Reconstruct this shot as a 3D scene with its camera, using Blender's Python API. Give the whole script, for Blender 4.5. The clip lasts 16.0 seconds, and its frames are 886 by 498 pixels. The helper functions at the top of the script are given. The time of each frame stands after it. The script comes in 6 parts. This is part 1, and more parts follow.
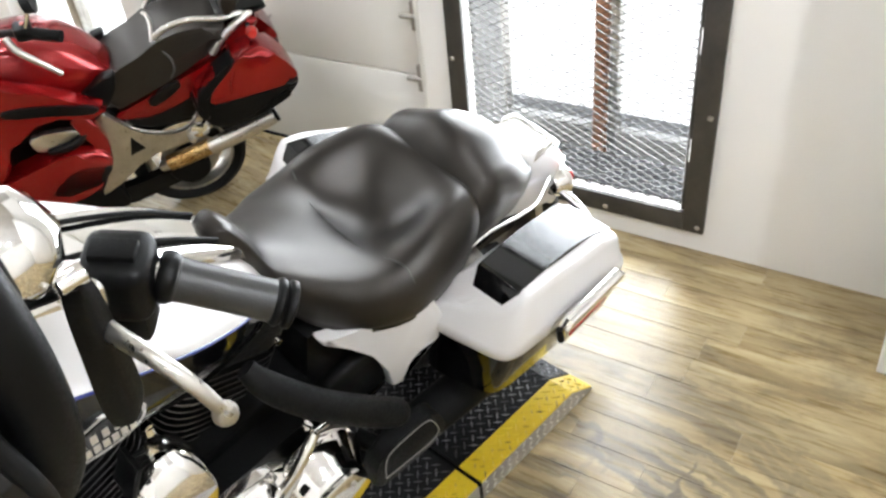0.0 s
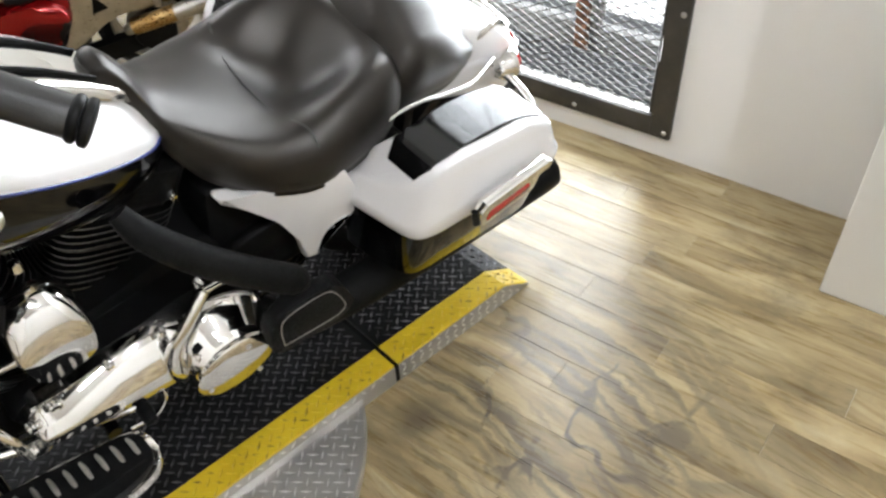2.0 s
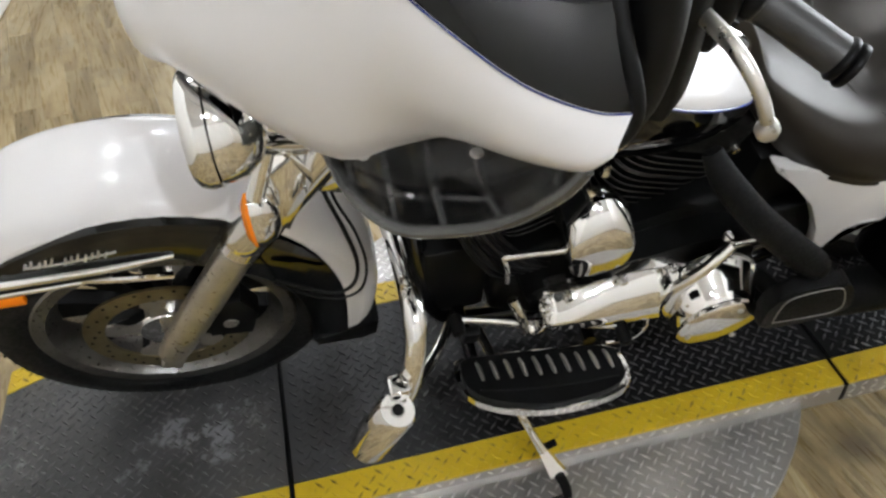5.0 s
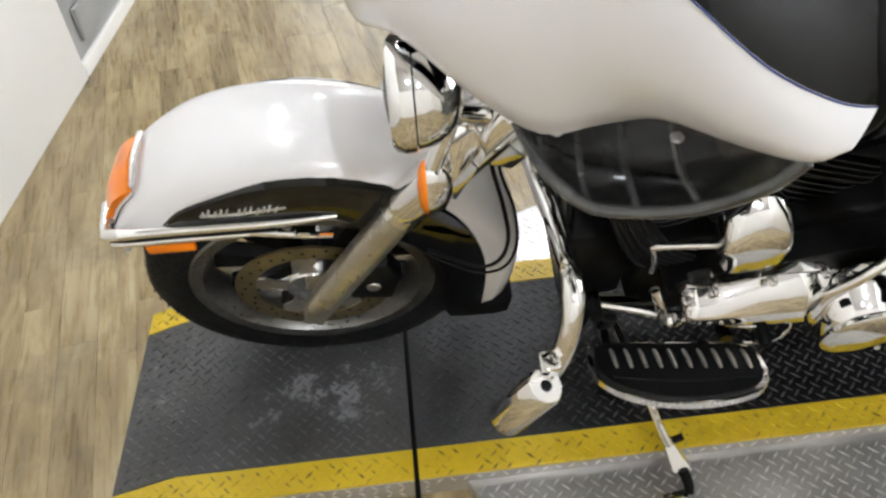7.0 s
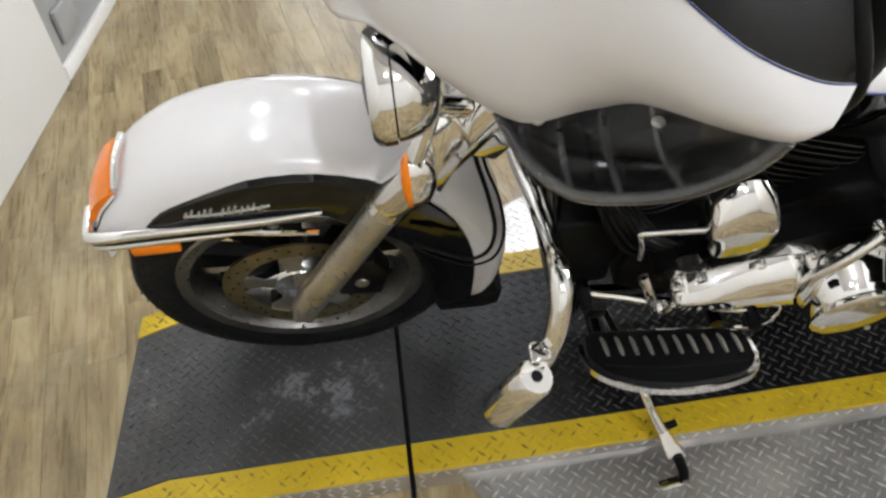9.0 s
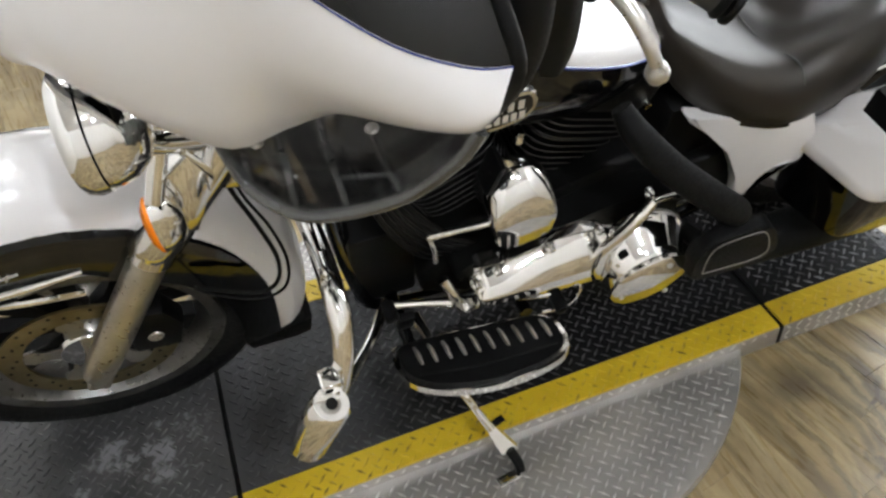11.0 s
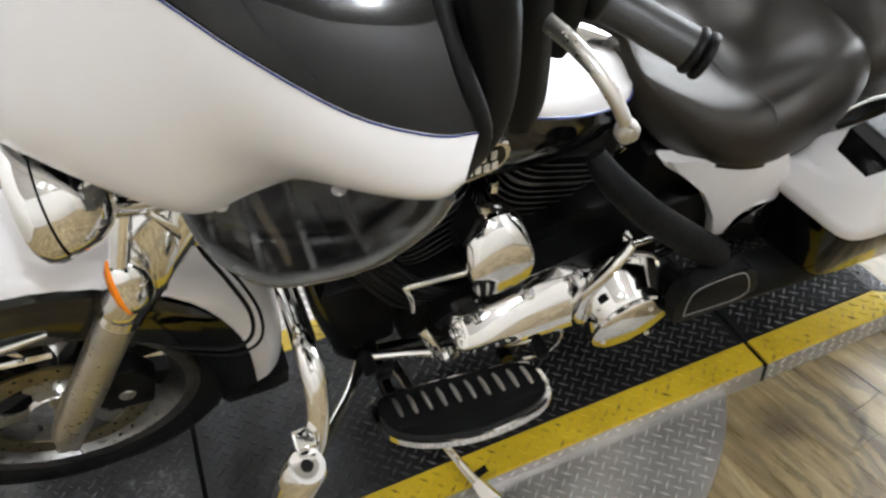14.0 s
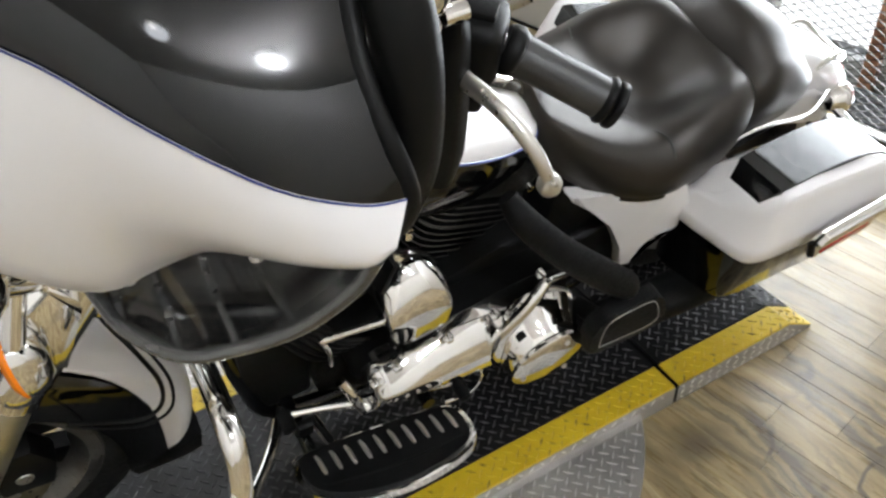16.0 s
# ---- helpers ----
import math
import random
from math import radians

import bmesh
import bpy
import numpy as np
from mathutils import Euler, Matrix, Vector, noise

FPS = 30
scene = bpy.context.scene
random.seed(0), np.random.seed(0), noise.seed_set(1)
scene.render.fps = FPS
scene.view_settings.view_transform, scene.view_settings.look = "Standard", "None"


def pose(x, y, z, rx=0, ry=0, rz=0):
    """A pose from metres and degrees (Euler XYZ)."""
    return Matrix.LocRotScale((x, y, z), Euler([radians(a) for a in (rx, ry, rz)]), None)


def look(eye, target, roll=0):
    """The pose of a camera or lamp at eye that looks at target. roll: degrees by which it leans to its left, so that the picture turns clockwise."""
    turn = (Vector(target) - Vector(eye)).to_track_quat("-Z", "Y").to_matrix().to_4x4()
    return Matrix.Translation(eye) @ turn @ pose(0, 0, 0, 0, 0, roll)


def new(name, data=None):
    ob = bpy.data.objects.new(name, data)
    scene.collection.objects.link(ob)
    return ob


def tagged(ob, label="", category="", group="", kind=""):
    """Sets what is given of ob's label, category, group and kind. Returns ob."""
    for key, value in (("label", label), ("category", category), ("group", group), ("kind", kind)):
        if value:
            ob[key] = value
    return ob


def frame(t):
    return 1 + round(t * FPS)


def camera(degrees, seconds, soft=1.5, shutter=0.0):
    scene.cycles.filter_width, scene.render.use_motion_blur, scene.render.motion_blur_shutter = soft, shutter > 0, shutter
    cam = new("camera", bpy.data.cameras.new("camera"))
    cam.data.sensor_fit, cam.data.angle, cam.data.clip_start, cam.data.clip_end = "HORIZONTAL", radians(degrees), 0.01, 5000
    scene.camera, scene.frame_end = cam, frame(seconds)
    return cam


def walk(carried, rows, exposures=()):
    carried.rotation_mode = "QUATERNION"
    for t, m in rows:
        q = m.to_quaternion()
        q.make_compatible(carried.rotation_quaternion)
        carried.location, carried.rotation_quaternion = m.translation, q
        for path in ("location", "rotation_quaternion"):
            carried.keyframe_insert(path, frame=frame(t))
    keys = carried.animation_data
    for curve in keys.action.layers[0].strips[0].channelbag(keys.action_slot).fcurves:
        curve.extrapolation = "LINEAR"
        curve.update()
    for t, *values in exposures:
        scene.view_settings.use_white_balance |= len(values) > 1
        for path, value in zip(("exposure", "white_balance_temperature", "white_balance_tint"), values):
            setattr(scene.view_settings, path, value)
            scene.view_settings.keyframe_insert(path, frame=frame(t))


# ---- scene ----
cam = camera(58.5, 16.0, soft=2.6)
PATH = [
    (0, (0.551, -1.131, 1.491), (1.653, 0.044, 0.305), -6.4),
    (0.5, (0.636, -1.208, 1.487), (1.693, 0.007, 0.301), -4.7),
    (1, (0.676, -1.252, 1.446), (1.651, -0.054, 0.176), -5.1),
    (1.5, (0.686, -1.274, 1.413), (1.66, -0.127, 0.096), -5.3),
    (2, (0.679, -1.268, 1.398), (1.638, -0.152, 0.044), -3.4),
    (2.5, (0.645, -1.248, 1.4), (1.55, -0.112, 0.025), -2.2),
    (3, (0.597, -1.233, 1.401), (1.406, -0.032, 0.022), -2.1),
    (3.5, (0.529, -1.215, 1.396), (1.201, 0.062, 0.011), -2.4),
    (4, (0.475, -1.196, 1.396), (1.049, 0.13, 0.012), -3.6),
    (4.5, (0.394, -1.18, 1.402), (0.804, 0.197, 0.01), -4.6),
    (5, (0.326, -1.172, 1.421), (0.592, 0.272, 0.063), -4.2),
    (7.5, (0.203, -1.177, 1.43), (0.252, 0.266, 0.046), -5.0),
    (8, (0.209, -1.178, 1.426), (0.254, 0.256, 0.033), -5.5),
    (8.5, (0.208, -1.18, 1.421), (0.271, 0.258, 0.032), -5.2),
    (9, (0.216, -1.174, 1.423), (0.294, 0.268, 0.039), -5.9),
    (9.5, (0.263, -1.177, 1.402), (0.453, 0.247, 0.011), -6.4),
    (12, (0.394, -1.167, 1.388), (0.793, 0.246, 0.031), -7.3),
    (12.5, (0.4, -1.162, 1.391), (0.802, 0.266, 0.05), -7.6),
    (13, (0.404, -1.161, 1.394), (0.827, 0.268, 0.06), -8.0),
    (13.5, (0.399, -1.155, 1.399), (0.834, 0.285, 0.081), -7.6),
    (14, (0.395, -1.146, 1.396), (0.835, 0.281, 0.066), -7.2),
    (14.5, (0.396, -1.138, 1.397), (0.861, 0.291, 0.077), -6.5),
    (15, (0.396, -1.127, 1.395), (0.881, 0.289, 0.068), -6.4),
    (15.5, (0.399, -1.115, 1.399), (0.946, 0.284, 0.078), -5.6),
    (16, (0.387, -1.107, 1.409), (1.078, 0.251, 0.115), -4.3),
]
EXPOSURE = [(0, 0.00), (1, -0.06), (2, -0.18), (3.5, -0.45), (5, -0.53), (7.5, -0.31), (8.5, -0.41), (9, -0.49), (9.5, -0.65), (12, -0.40), (14, -0.40), (16, -0.43)]
walk(cam, [(t, look(eye, target, roll)) for t, eye, target, roll in PATH], EXPOSURE)

# ---- world and light ----
world = bpy.data.worlds.new("sky")
scene.world = world
world.use_nodes = True
_nt = world.node_tree
_sky = _nt.nodes.new("ShaderNodeTexSky")
_sky.sky_type = "NISHITA"
_sky.sun_disc = False
_sky.sun_elevation = radians(35)
_sky.sun_rotation = radians(60)
_sky.air_density, _sky.dust_density = 1.0, 2.0
_bg = _nt.nodes["Background"]
_nt.links.new(_sky.outputs[0], _bg.inputs[0])
_bg.inputs[1].default_value = 0.15

sun = new("sun", bpy.data.lights.new("sun", "SUN"))
sun.data.energy, sun.data.angle, sun.data.color = 1.0, radians(12), (1.0, 0.95, 0.88)
sun.matrix_world = look((8, -5, 9), (0, 0, 0))

# the wall with the gate: foot of the wall at y = 0, and its direction
WALL = Vector((2.335, 0.0, 0.0))
WALL_TURN = 11.0
WALL_M = Matrix.Translation(WALL) @ Matrix.Rotation(radians(WALL_TURN), 4, "Z")


def area_lamp(name, m, sx, sy, power, color):
    ob = new(name, bpy.data.lights.new(name, "AREA"))
    ob.data.shape, ob.data.size, ob.data.size_y = "RECTANGLE", sx, sy
    ob.data.energy, ob.data.color = power, color
    ob.matrix_world = m
    return ob


# daylight through the gate
area_lamp("daylight_gate", WALL_M @ pose(0.034, 0.118, 1.13, 90, 0, 90), 0.70, 1.95, 80, (0.88, 0.94, 1.0))
# daylight through the tall window in the far corner
area_lamp("daylight_window", pose(0.1, 5.2, 1.5, 90, 0, 180), 1.6, 2.0, 40, (0.93, 0.97, 1.0))

CEILING_Z = 3.3
LAMPS = [(-0.27, 0.35, 22), (0.35, -2.3, 12), (-1.3, -0.9, 16), (1.10, -2.86, 235), (0.6, 1.9, 36), (-0.29, 1.09, 22), (1.3, 3.4, 140)]
for lx, ly, power in LAMPS:
    lamp = new("ceiling_bulb", bpy.data.lights.new("ceiling_bulb", "POINT"))
    lamp.data.energy, lamp.data.shadow_soft_size, lamp.data.color = power, 0.045 if power > 100 else 0.13, (0.88, 0.925, 1.0)
    lamp.location = (lx, ly, CEILING_Z - 0.16)

# ---- materials ----


def mat(name, color, rough=0.5, metal=0.0, coat=0.0, spec=None):
    m = bpy.data.materials.new(name)
    m.use_nodes = True
    p = m.node_tree.nodes["Principled BSDF"]
    p.inputs["Base Color"].default_value = (*color, 1)
    p.inputs["Roughness"].default_value = rough
    p.inputs["Metallic"].default_value = metal
    p.inputs["Coat Weight"].default_value = coat
    p.inputs["Coat Roughness"].default_value = 0.04
    if spec is not None:
        p.inputs["Specular IOR Level"].default_value = spec
    return m


def node(m, kind, **values):
    n = m.node_tree.nodes.new(kind)
    for key, value in values.items():
        n.inputs[key].default_value = value
    return n


def link(m, a, b):
    m.node_tree.links.new(a, b)


def coords(m, scale=(1, 1, 1)):
    c = m.node_tree.nodes.new("ShaderNodeTexCoord")
    k = m.node_tree.nodes.new("ShaderNodeMapping")
    k.inputs["Scale"].default_value = scale
    link(m, c.outputs["Object"], k.inputs["Vector"])
    return k.outputs["Vector"]


def ramp(m, fac, stops):
    r = m.node_tree.nodes.new("ShaderNodeValToRGB")
    r.color_ramp.elements[0].position, r.color_ramp.elements[0].color = stops[0][0], (*stops[0][1], 1)
    r.color_ramp.elements[1].position, r.color_ramp.elements[1].color = stops[-1][0], (*stops[-1][1], 1)
    for at, color in stops[1:-1]:
        e = r.color_ramp.elements.new(at)
        e.color = (*color, 1)
    link(m, fac, r.inputs["Fac"])
    return r.outputs["Color"]


def noisy(m, scale, stops, rough=None, bump=0.0, bump_scale=None, stretch=(1, 1, 1), detail=4.0):
    """Colour, roughness and relief that vary by two scales of noise."""
    p = m.node_tree.nodes["Principled BSDF"]
    v = coords(m, stretch)
    n1 = node(m, "ShaderNodeTexNoise", Scale=scale, Detail=detail)
    link(m, v, n1.inputs["Vector"])
    link(m, ramp(m, n1.outputs["Fac"], stops), p.inputs["Base Color"])
    n2 = node(m, "ShaderNodeTexNoise", Scale=bump_scale or scale * 6, Detail=3.0)
    link(m, v, n2.inputs["Vector"])
    if rough:
        lo, hi = rough
        link(m, ramp(m, n2.outputs["Fac"], [(0.3, (lo,) * 3), (0.7, (hi,) * 3)]), p.inputs["Roughness"])
    if bump:
        b = node(m, "ShaderNodeBump", Strength=bump, Distance=0.002)
        link(m, n2.outputs["Fac"], b.inputs["Height"])
        link(m, b.outputs["Normal"], p.inputs["Normal"])
    return m


WHITE = noisy(mat("pearl_white_paint", (0.8, 0.78, 0.77), 0.25, 0.0, 0.4), 3.0, [(0.3, (0.715, 0.698, 0.692)), (0.7, (0.735, 0.718, 0.711))], (0.235, 0.255))
BLACK = noisy(mat("gloss_black_paint", (0.006, 0.006, 0.006), 0.15, 0.0, 0.15, 0.38), 5.0, [(0.3, (0.0018, 0.0018, 0.002)), (0.7, (0.003, 0.003, 0.003))], (0.05, 0.10))
BLUE = mat("blue_pinstripe_paint", (0.006, 0.016, 0.14), 0.3, 0.0, 0.5)
CHROME = noisy(mat("chrome", (0.85, 0.84, 0.82), 0.06, 1.0), 14.0, [(0.3, (0.80, 0.79, 0.77)), (0.7, (0.88, 0.87, 0.85))], (0.03, 0.10))
SATIN = noisy(mat("satin_aluminium", (0.55, 0.53, 0.49), 0.35, 1.0), 20.0, [(0.3, (0.48, 0.46, 0.42)), (0.7, (0.62, 0.60, 0.56))], (0.25, 0.45))
STEEL = noisy(mat("brushed_steel", (0.45, 0.43, 0.40), 0.35, 1.0), 60.0, [(0.3, (0.36, 0.34, 0.31)), (0.7, (0.52, 0.50, 0.47))], (0.25, 0.5))
LEATHER = noisy(mat("black_vinyl_leather", (0.012, 0.011, 0.010), 0.46, spec=0.42), 7.0, [(0.3, (0.0060, 0.0048, 0.0040)), (0.7, (0.0110, 0.0088, 0.0072))], (0.34, 0.44), 0.12, 380)
LEATHER.node_tree.nodes["Principled BSDF"].inputs["Specular Tint"].default_value = (1.0, 0.94, 0.88, 1)
RUBBER = noisy(mat("black_rubber", (0.012, 0.012, 0.012), 0.62, spec=0.11), 20.0, [(0.3, (0.0025, 0.0025, 0.0025)), (0.7, (0.005, 0.005, 0.005))], (0.5, 0.72), 0.1, 200)
GRIP = noisy(mat("soft_grip_rubber", (0.03, 0.029, 0.028), 0.5, spec=0.5), 20.0, [(0.3, (0.016, 0.0155, 0.015)), (0.7, (0.026, 0.025, 0.024))], (0.38, 0.52), 0.1, 260)
TYRE = noisy(mat("tyre_rubber", (0.01, 0.01, 0.01), 0.7, spec=0.2), 14.0, [(0.3, (0.003, 0.003, 0.003)), (0.7, (0.006, 0.006, 0.006))], (0.55, 0.8), 0.2, 120)
PLASTIC = noisy(mat("black_plastic", (0.01, 0.01, 0.01), 0.42, spec=0.14), 18.0, [(0.3, (0.0018, 0.0018, 0.0018)), (0.7, (0.0035, 0.0035, 0.0035))], (0.35, 0.52), 0.05, 300)
ENGINE = noisy(mat("black_wrinkle_paint", (0.006, 0.006, 0.006), 0.5, spec=0.14), 25.0, [(0.3, (0.0015, 0.0015, 0.0015)), (0.7, (0.003, 0.003, 0.003))], (0.42, 0.62), 0.25, 260)
RIM = noisy(mat("cast_wheel_alloy", (0.26, 0.25, 0.235), 0.32, 1.0), 20.0, [(0.3, (0.20, 0.19, 0.18)), (0.7, (0.30, 0.29, 0.27))], (0.25, 0.42))
DISC = noisy(mat("bronzed_brake_steel", (0.34, 0.29, 0.17), 0.35, 1.0), 30.0, [(0.3, (0.28, 0.235, 0.13)), (0.7, (0.40, 0.345, 0.21))], (0.28, 0.45))
FIN = mat("machined_fin_edge", (0.085, 0.082, 0.08), 0.4, 0.9)
SEAM = mat("seam_thread", (0.045, 0.042, 0.04), 0.6)
GREYLINE = mat("grey_inlay_line", (0.22, 0.21, 0.2), 0.5)
BRONZE = noisy(mat("heat_stained_bronze", (0.42, 0.27, 0.10), 0.3, 1.0), 18.0, [(0.3, (0.34, 0.20, 0.07)), (0.7, (0.52, 0.36, 0.16))], (0.2, 0.4))
# black deck bars: wear with rear glint, lit front and shaded middle coloured in
TREAD_WORN_GLINT = noisy(mat("worn_glinting_tread_bars", (0.2, 0.2, 0.2), 0.35, 0.6), 14.0, [(0.35, (0.03, 0.03, 0.031)), (0.62, (0.21, 0.21, 0.218))], (0.3, 0.5))
TREAD_GREYBARS = noisy(mat("lit_scuffed_black_tread_bars", (0.08, 0.08, 0.08), 0.35, 0.2), 14.0, [(0.35, (0.045, 0.045, 0.046)), (0.65, (0.13, 0.13, 0.132))], (0.28, 0.42))
TREAD_SHADED = noisy(mat("shaded_black_tread_bars", (0.02, 0.02, 0.02), 0.4), 9.0, [(0.38, (0.012, 0.012, 0.0125)), (0.66, (0.07, 0.07, 0.072))], (0.3, 0.5))
TREAD_YWORN = noisy(mat("worn_yellow_bars", (0.5, 0.36, 0.03), 0.35), 40.0, [(0.36, (0.17, 0.115, 0.015)), (0.52, (0.60, 0.42, 0.025))], (0.3, 0.5))
TREAD_BRIGHT = noisy(mat("bright_tread_bars", (0.7, 0.69, 0.66), 0.25, 1.0), 30.0, [(0.3, (0.74, 0.73, 0.71)), (0.7, (0.90, 0.89, 0.87))], (0.32, 0.42))
ORANGE = mat("amber_lens", (0.85, 0.22, 0.008), 0.25, 0.0, 0.2, 0.3)
REDLENS = mat("red_lens", (0.35, 0.02, 0.015), 0.15, 0.0, 0.6)
SILVERLETTER = mat("silver_script", (0.8, 0.78, 0.74), 0.4, 0.8)
REDPAINT = noisy(mat("candy_red_paint", (0.30, 0.008, 0.010), 0.2, 0.55, 0.35), 6.0, [(0.3, (0.20, 0.003, 0.004)), (0.7, (0.26, 0.005, 0.006))], (0.14, 0.24))
WALLPAINT = noisy(mat("white_wall_paint", (0.78, 0.76, 0.72), 0.55), 1.3, [(0.3, (0.79, 0.775, 0.74)), (0.7, (0.84, 0.825, 0.80))], (0.45, 0.7), 0.12, 90)
DOORPAINT = noisy(mat("white_door_enamel", (0.76, 0.75, 0.71), 0.45), 2.0, [(0.3, (0.72, 0.71, 0.66)), (0.7, (0.78, 0.77, 0.74))], (0.38, 0.55), 0.15, 160)
GREYWALL = noisy(mat("grey_wall_paint", (0.33, 0.33, 0.32), 0.6), 2.0, [(0.3, (0.30, 0.30, 0.29)), (0.7, (0.37, 0.37, 0.36))], (0.5, 0.7), 0.1, 80)
CEIL = noisy(mat("ceiling_paint", (0.2, 0.19, 0.18), 0.8), 2.0, [(0.3, (0.46, 0.44, 0.41)), (0.7, (0.54, 0.52, 0.49))], (0.7, 0.9), 0.1, 60)
# dark grey that puts shade into the colour of threshold and sill
SHADE_GREY = noisy(mat("dark_shade_grey", (0.04, 0.042, 0.045), 0.85), 8.0, [(0.3, (0.03, 0.031, 0.033)), (0.7, (0.055, 0.057, 0.06))], (0.75, 0.95), 0.3, 90)
GATEPAINT = noisy(mat("dark_painted_steel", (0.045, 0.042, 0.04), 0.45, 0.3), 12.0, [(0.3, (0.035, 0.033, 0.030)), (0.7, (0.07, 0.064, 0.055))], (0.35, 0.6), 0.2, 150)
BROWN = noisy(mat("brown_painted_post", (0.30, 0.13, 0.06), 0.5), 9.0, [(0.3, (0.25, 0.10, 0.05)), (0.7, (0.36, 0.17, 0.09))], (0.4, 0.6), 0.1, 90)
CONCRETE = noisy(mat("pale_concrete", (0.55, 0.54, 0.52), 0.85), 4.0, [(0.3, (0.72, 0.72, 0.71)), (0.7, (0.80, 0.80, 0.79))], (0.75, 0.95), 0.4, 60)


def plate_paint(name, stops, rough, wear, metal=0.0, patch=False, scuff=False):
    """Paint on tread plate, worn through to the metal in patches."""
    m = mat(name, stops[0][1], rough[0], metal)
    noisy(m, 9.0, stops, rough, 0.15, 140)
    p = m.node_tree.nodes["Principled BSDF"]
    old = p.inputs["Base Color"].links[0].from_socket
    v = coords(m)
    n = node(m, "ShaderNodeTexNoise", Scale=5.5, Detail=9.0, Roughness=0.72)
    link(m, v, n.inputs["Vector"])
    f = ramp(m, n.outputs["Fac"], [(wear, (0, 0, 0)), (wear + 0.05, (1, 1, 1))])
    mix = m.node_tree.nodes.new("ShaderNodeMix")
    mix.data_type = "RGBA"
    link(m, f, mix.inputs["Factor"])
    link(m, old, mix.inputs["A"])
    mix.inputs["B"].default_value = (0.20, 0.195, 0.20, 1)
    link(m, mix.outputs["Result"], p.inputs["Base Color"])
    if scuff:      # scuff: greyer towards the front wheel, for light reflected off the deck
        sep = m.node_tree.nodes.new("ShaderNodeSeparateXYZ")
        link(m, v, sep.inputs[0])
        add = m.node_tree.nodes.new("ShaderNodeMath")
        add.operation = "MULTIPLY_ADD"
        link(m, n.outputs["Fac"], add.inputs[0])
        add.inputs[1].default_value = 0.5
        link(m, sep.outputs["X"], add.inputs[2])
        grey = m.node_tree.nodes.new("ShaderNodeMix")
        grey.data_type = "RGBA"
        link(m, ramp(m, add.outputs[0], [(0.58, (1, 1, 1)), (0.85, (0, 0, 0))]), grey.inputs["Factor"])
        link(m, mix.outputs["Result"], grey.inputs["A"])
        grey.inputs["B"].default_value = (0.052, 0.052, 0.053, 1)
        mix = grey
        link(m, mix.outputs["Result"], p.inputs["Base Color"])
    if patch:      # pale dried splashes where the front tyre rolls on
        k = m.node_tree.nodes.new("ShaderNodeMapping")
        k.inputs["Location"].default_value = (0.10, 1.30, 0)
        k.inputs["Scale"].default_value = (4.2, 9.5, 0)
        link(m, v, k.inputs["Vector"])
        ln = m.node_tree.nodes.new("ShaderNodeVectorMath")
        ln.operation = "LENGTH"
        link(m, k.outputs["Vector"], ln.inputs[0])
        n3 = node(m, "ShaderNodeTexNoise", Scale=19.0, Detail=3.0, Roughness=0.6)
        link(m, v, n3.inputs["Vector"])
        su = m.node_tree.nodes.new("ShaderNodeMath")
        su.operation = "MULTIPLY_ADD"
        link(m, ln.outputs["Value"], su.inputs[0])
        su.inputs[1].default_value = -0.22
        link(m, n3.outputs["Fac"], su.inputs[2])
        f2 = ramp(m, su.outputs[0], [(0.42, (0, 0, 0)), (0.50, (0.7, 0.7, 0.7))])
        mix2 = m.node_tree.nodes.new("ShaderNodeMix")
        mix2.data_type = "RGBA"
        link(m, f2, mix2.inputs["Factor"])
        link(m, mix.outputs["Result"], mix2.inputs["A"])
        mix2.inputs["B"].default_value = (0.26, 0.26, 0.28, 1)
        link(m, mix2.outputs["Result"], p.inputs["Base Color"])
    return m


# near black at the rear; scuff paints the brighter reflection at its front
TREAD_BLACK = plate_paint("black_tread_plate", [(0.3, (0.004, 0.004, 0.0042)), (0.7, (0.011, 0.0105, 0.011))], (0.36, 0.6), 0.70, scuff=True)
TREAD_BLACK.node_tree.nodes["Principled BSDF"].inputs["Specular IOR Level"].default_value = 0.16
# front plate: scuffs plus the light falling there, both in its base colour
TREAD_GREY = plate_paint("lit_scuffed_black_tread_plate", [(0.3, (0.034, 0.034, 0.0345)), (0.7, (0.072, 0.071, 0.071))], (0.28, 0.46), 0.60, patch=True)
TREAD_YELLOW = plate_paint("yellow_tread_plate", [(0.3, (0.52, 0.36, 0.012)), (0.7, (0.66, 0.47, 0.02))], (0.35, 0.55), 0.78)
TREAD_SILVER = noisy(mat("bare_tread_plate", (0.5, 0.48, 0.46), 0.32, 0.75), 8.0, [(0.3, (0.35, 0.335, 0.32)), (0.7, (0.54, 0.525, 0.50))], (0.28, 0.44), 0.1, 120)

SMOKE = bpy.data.materials.new("smoked_clear_plastic")
SMOKE.use_nodes = True
_p = SMOKE.node_tree.nodes["Principled BSDF"]
_p.inputs["Base Color"].default_value = (0.14, 0.137, 0.13, 1)
_p.inputs["Roughness"].default_value = 0.08
_p.inputs["Transmission Weight"].default_value = 0.93
_p.inputs["IOR"].default_value = 1.35
BEAD = noisy(mat("grey_translucent_bead", (0.2, 0.2, 0.19), 0.15, 0.0, 0.5), 30.0, [(0.3, (0.06, 0.06, 0.057)), (0.7, (0.12, 0.12, 0.114))], (0.1, 0.25))
BEAD.node_tree.nodes["Principled BSDF"].inputs["Transmission Weight"].default_value = 0.4
GLASS = bpy.data.materials.new("window_glass")
GLASS.use_nodes = True
_p = GLASS.node_tree.nodes["Principled BSDF"]
_p.inputs["Roughness"].default_value = 0.02
_p.inputs["Transmission Weight"].default_value = 1.0
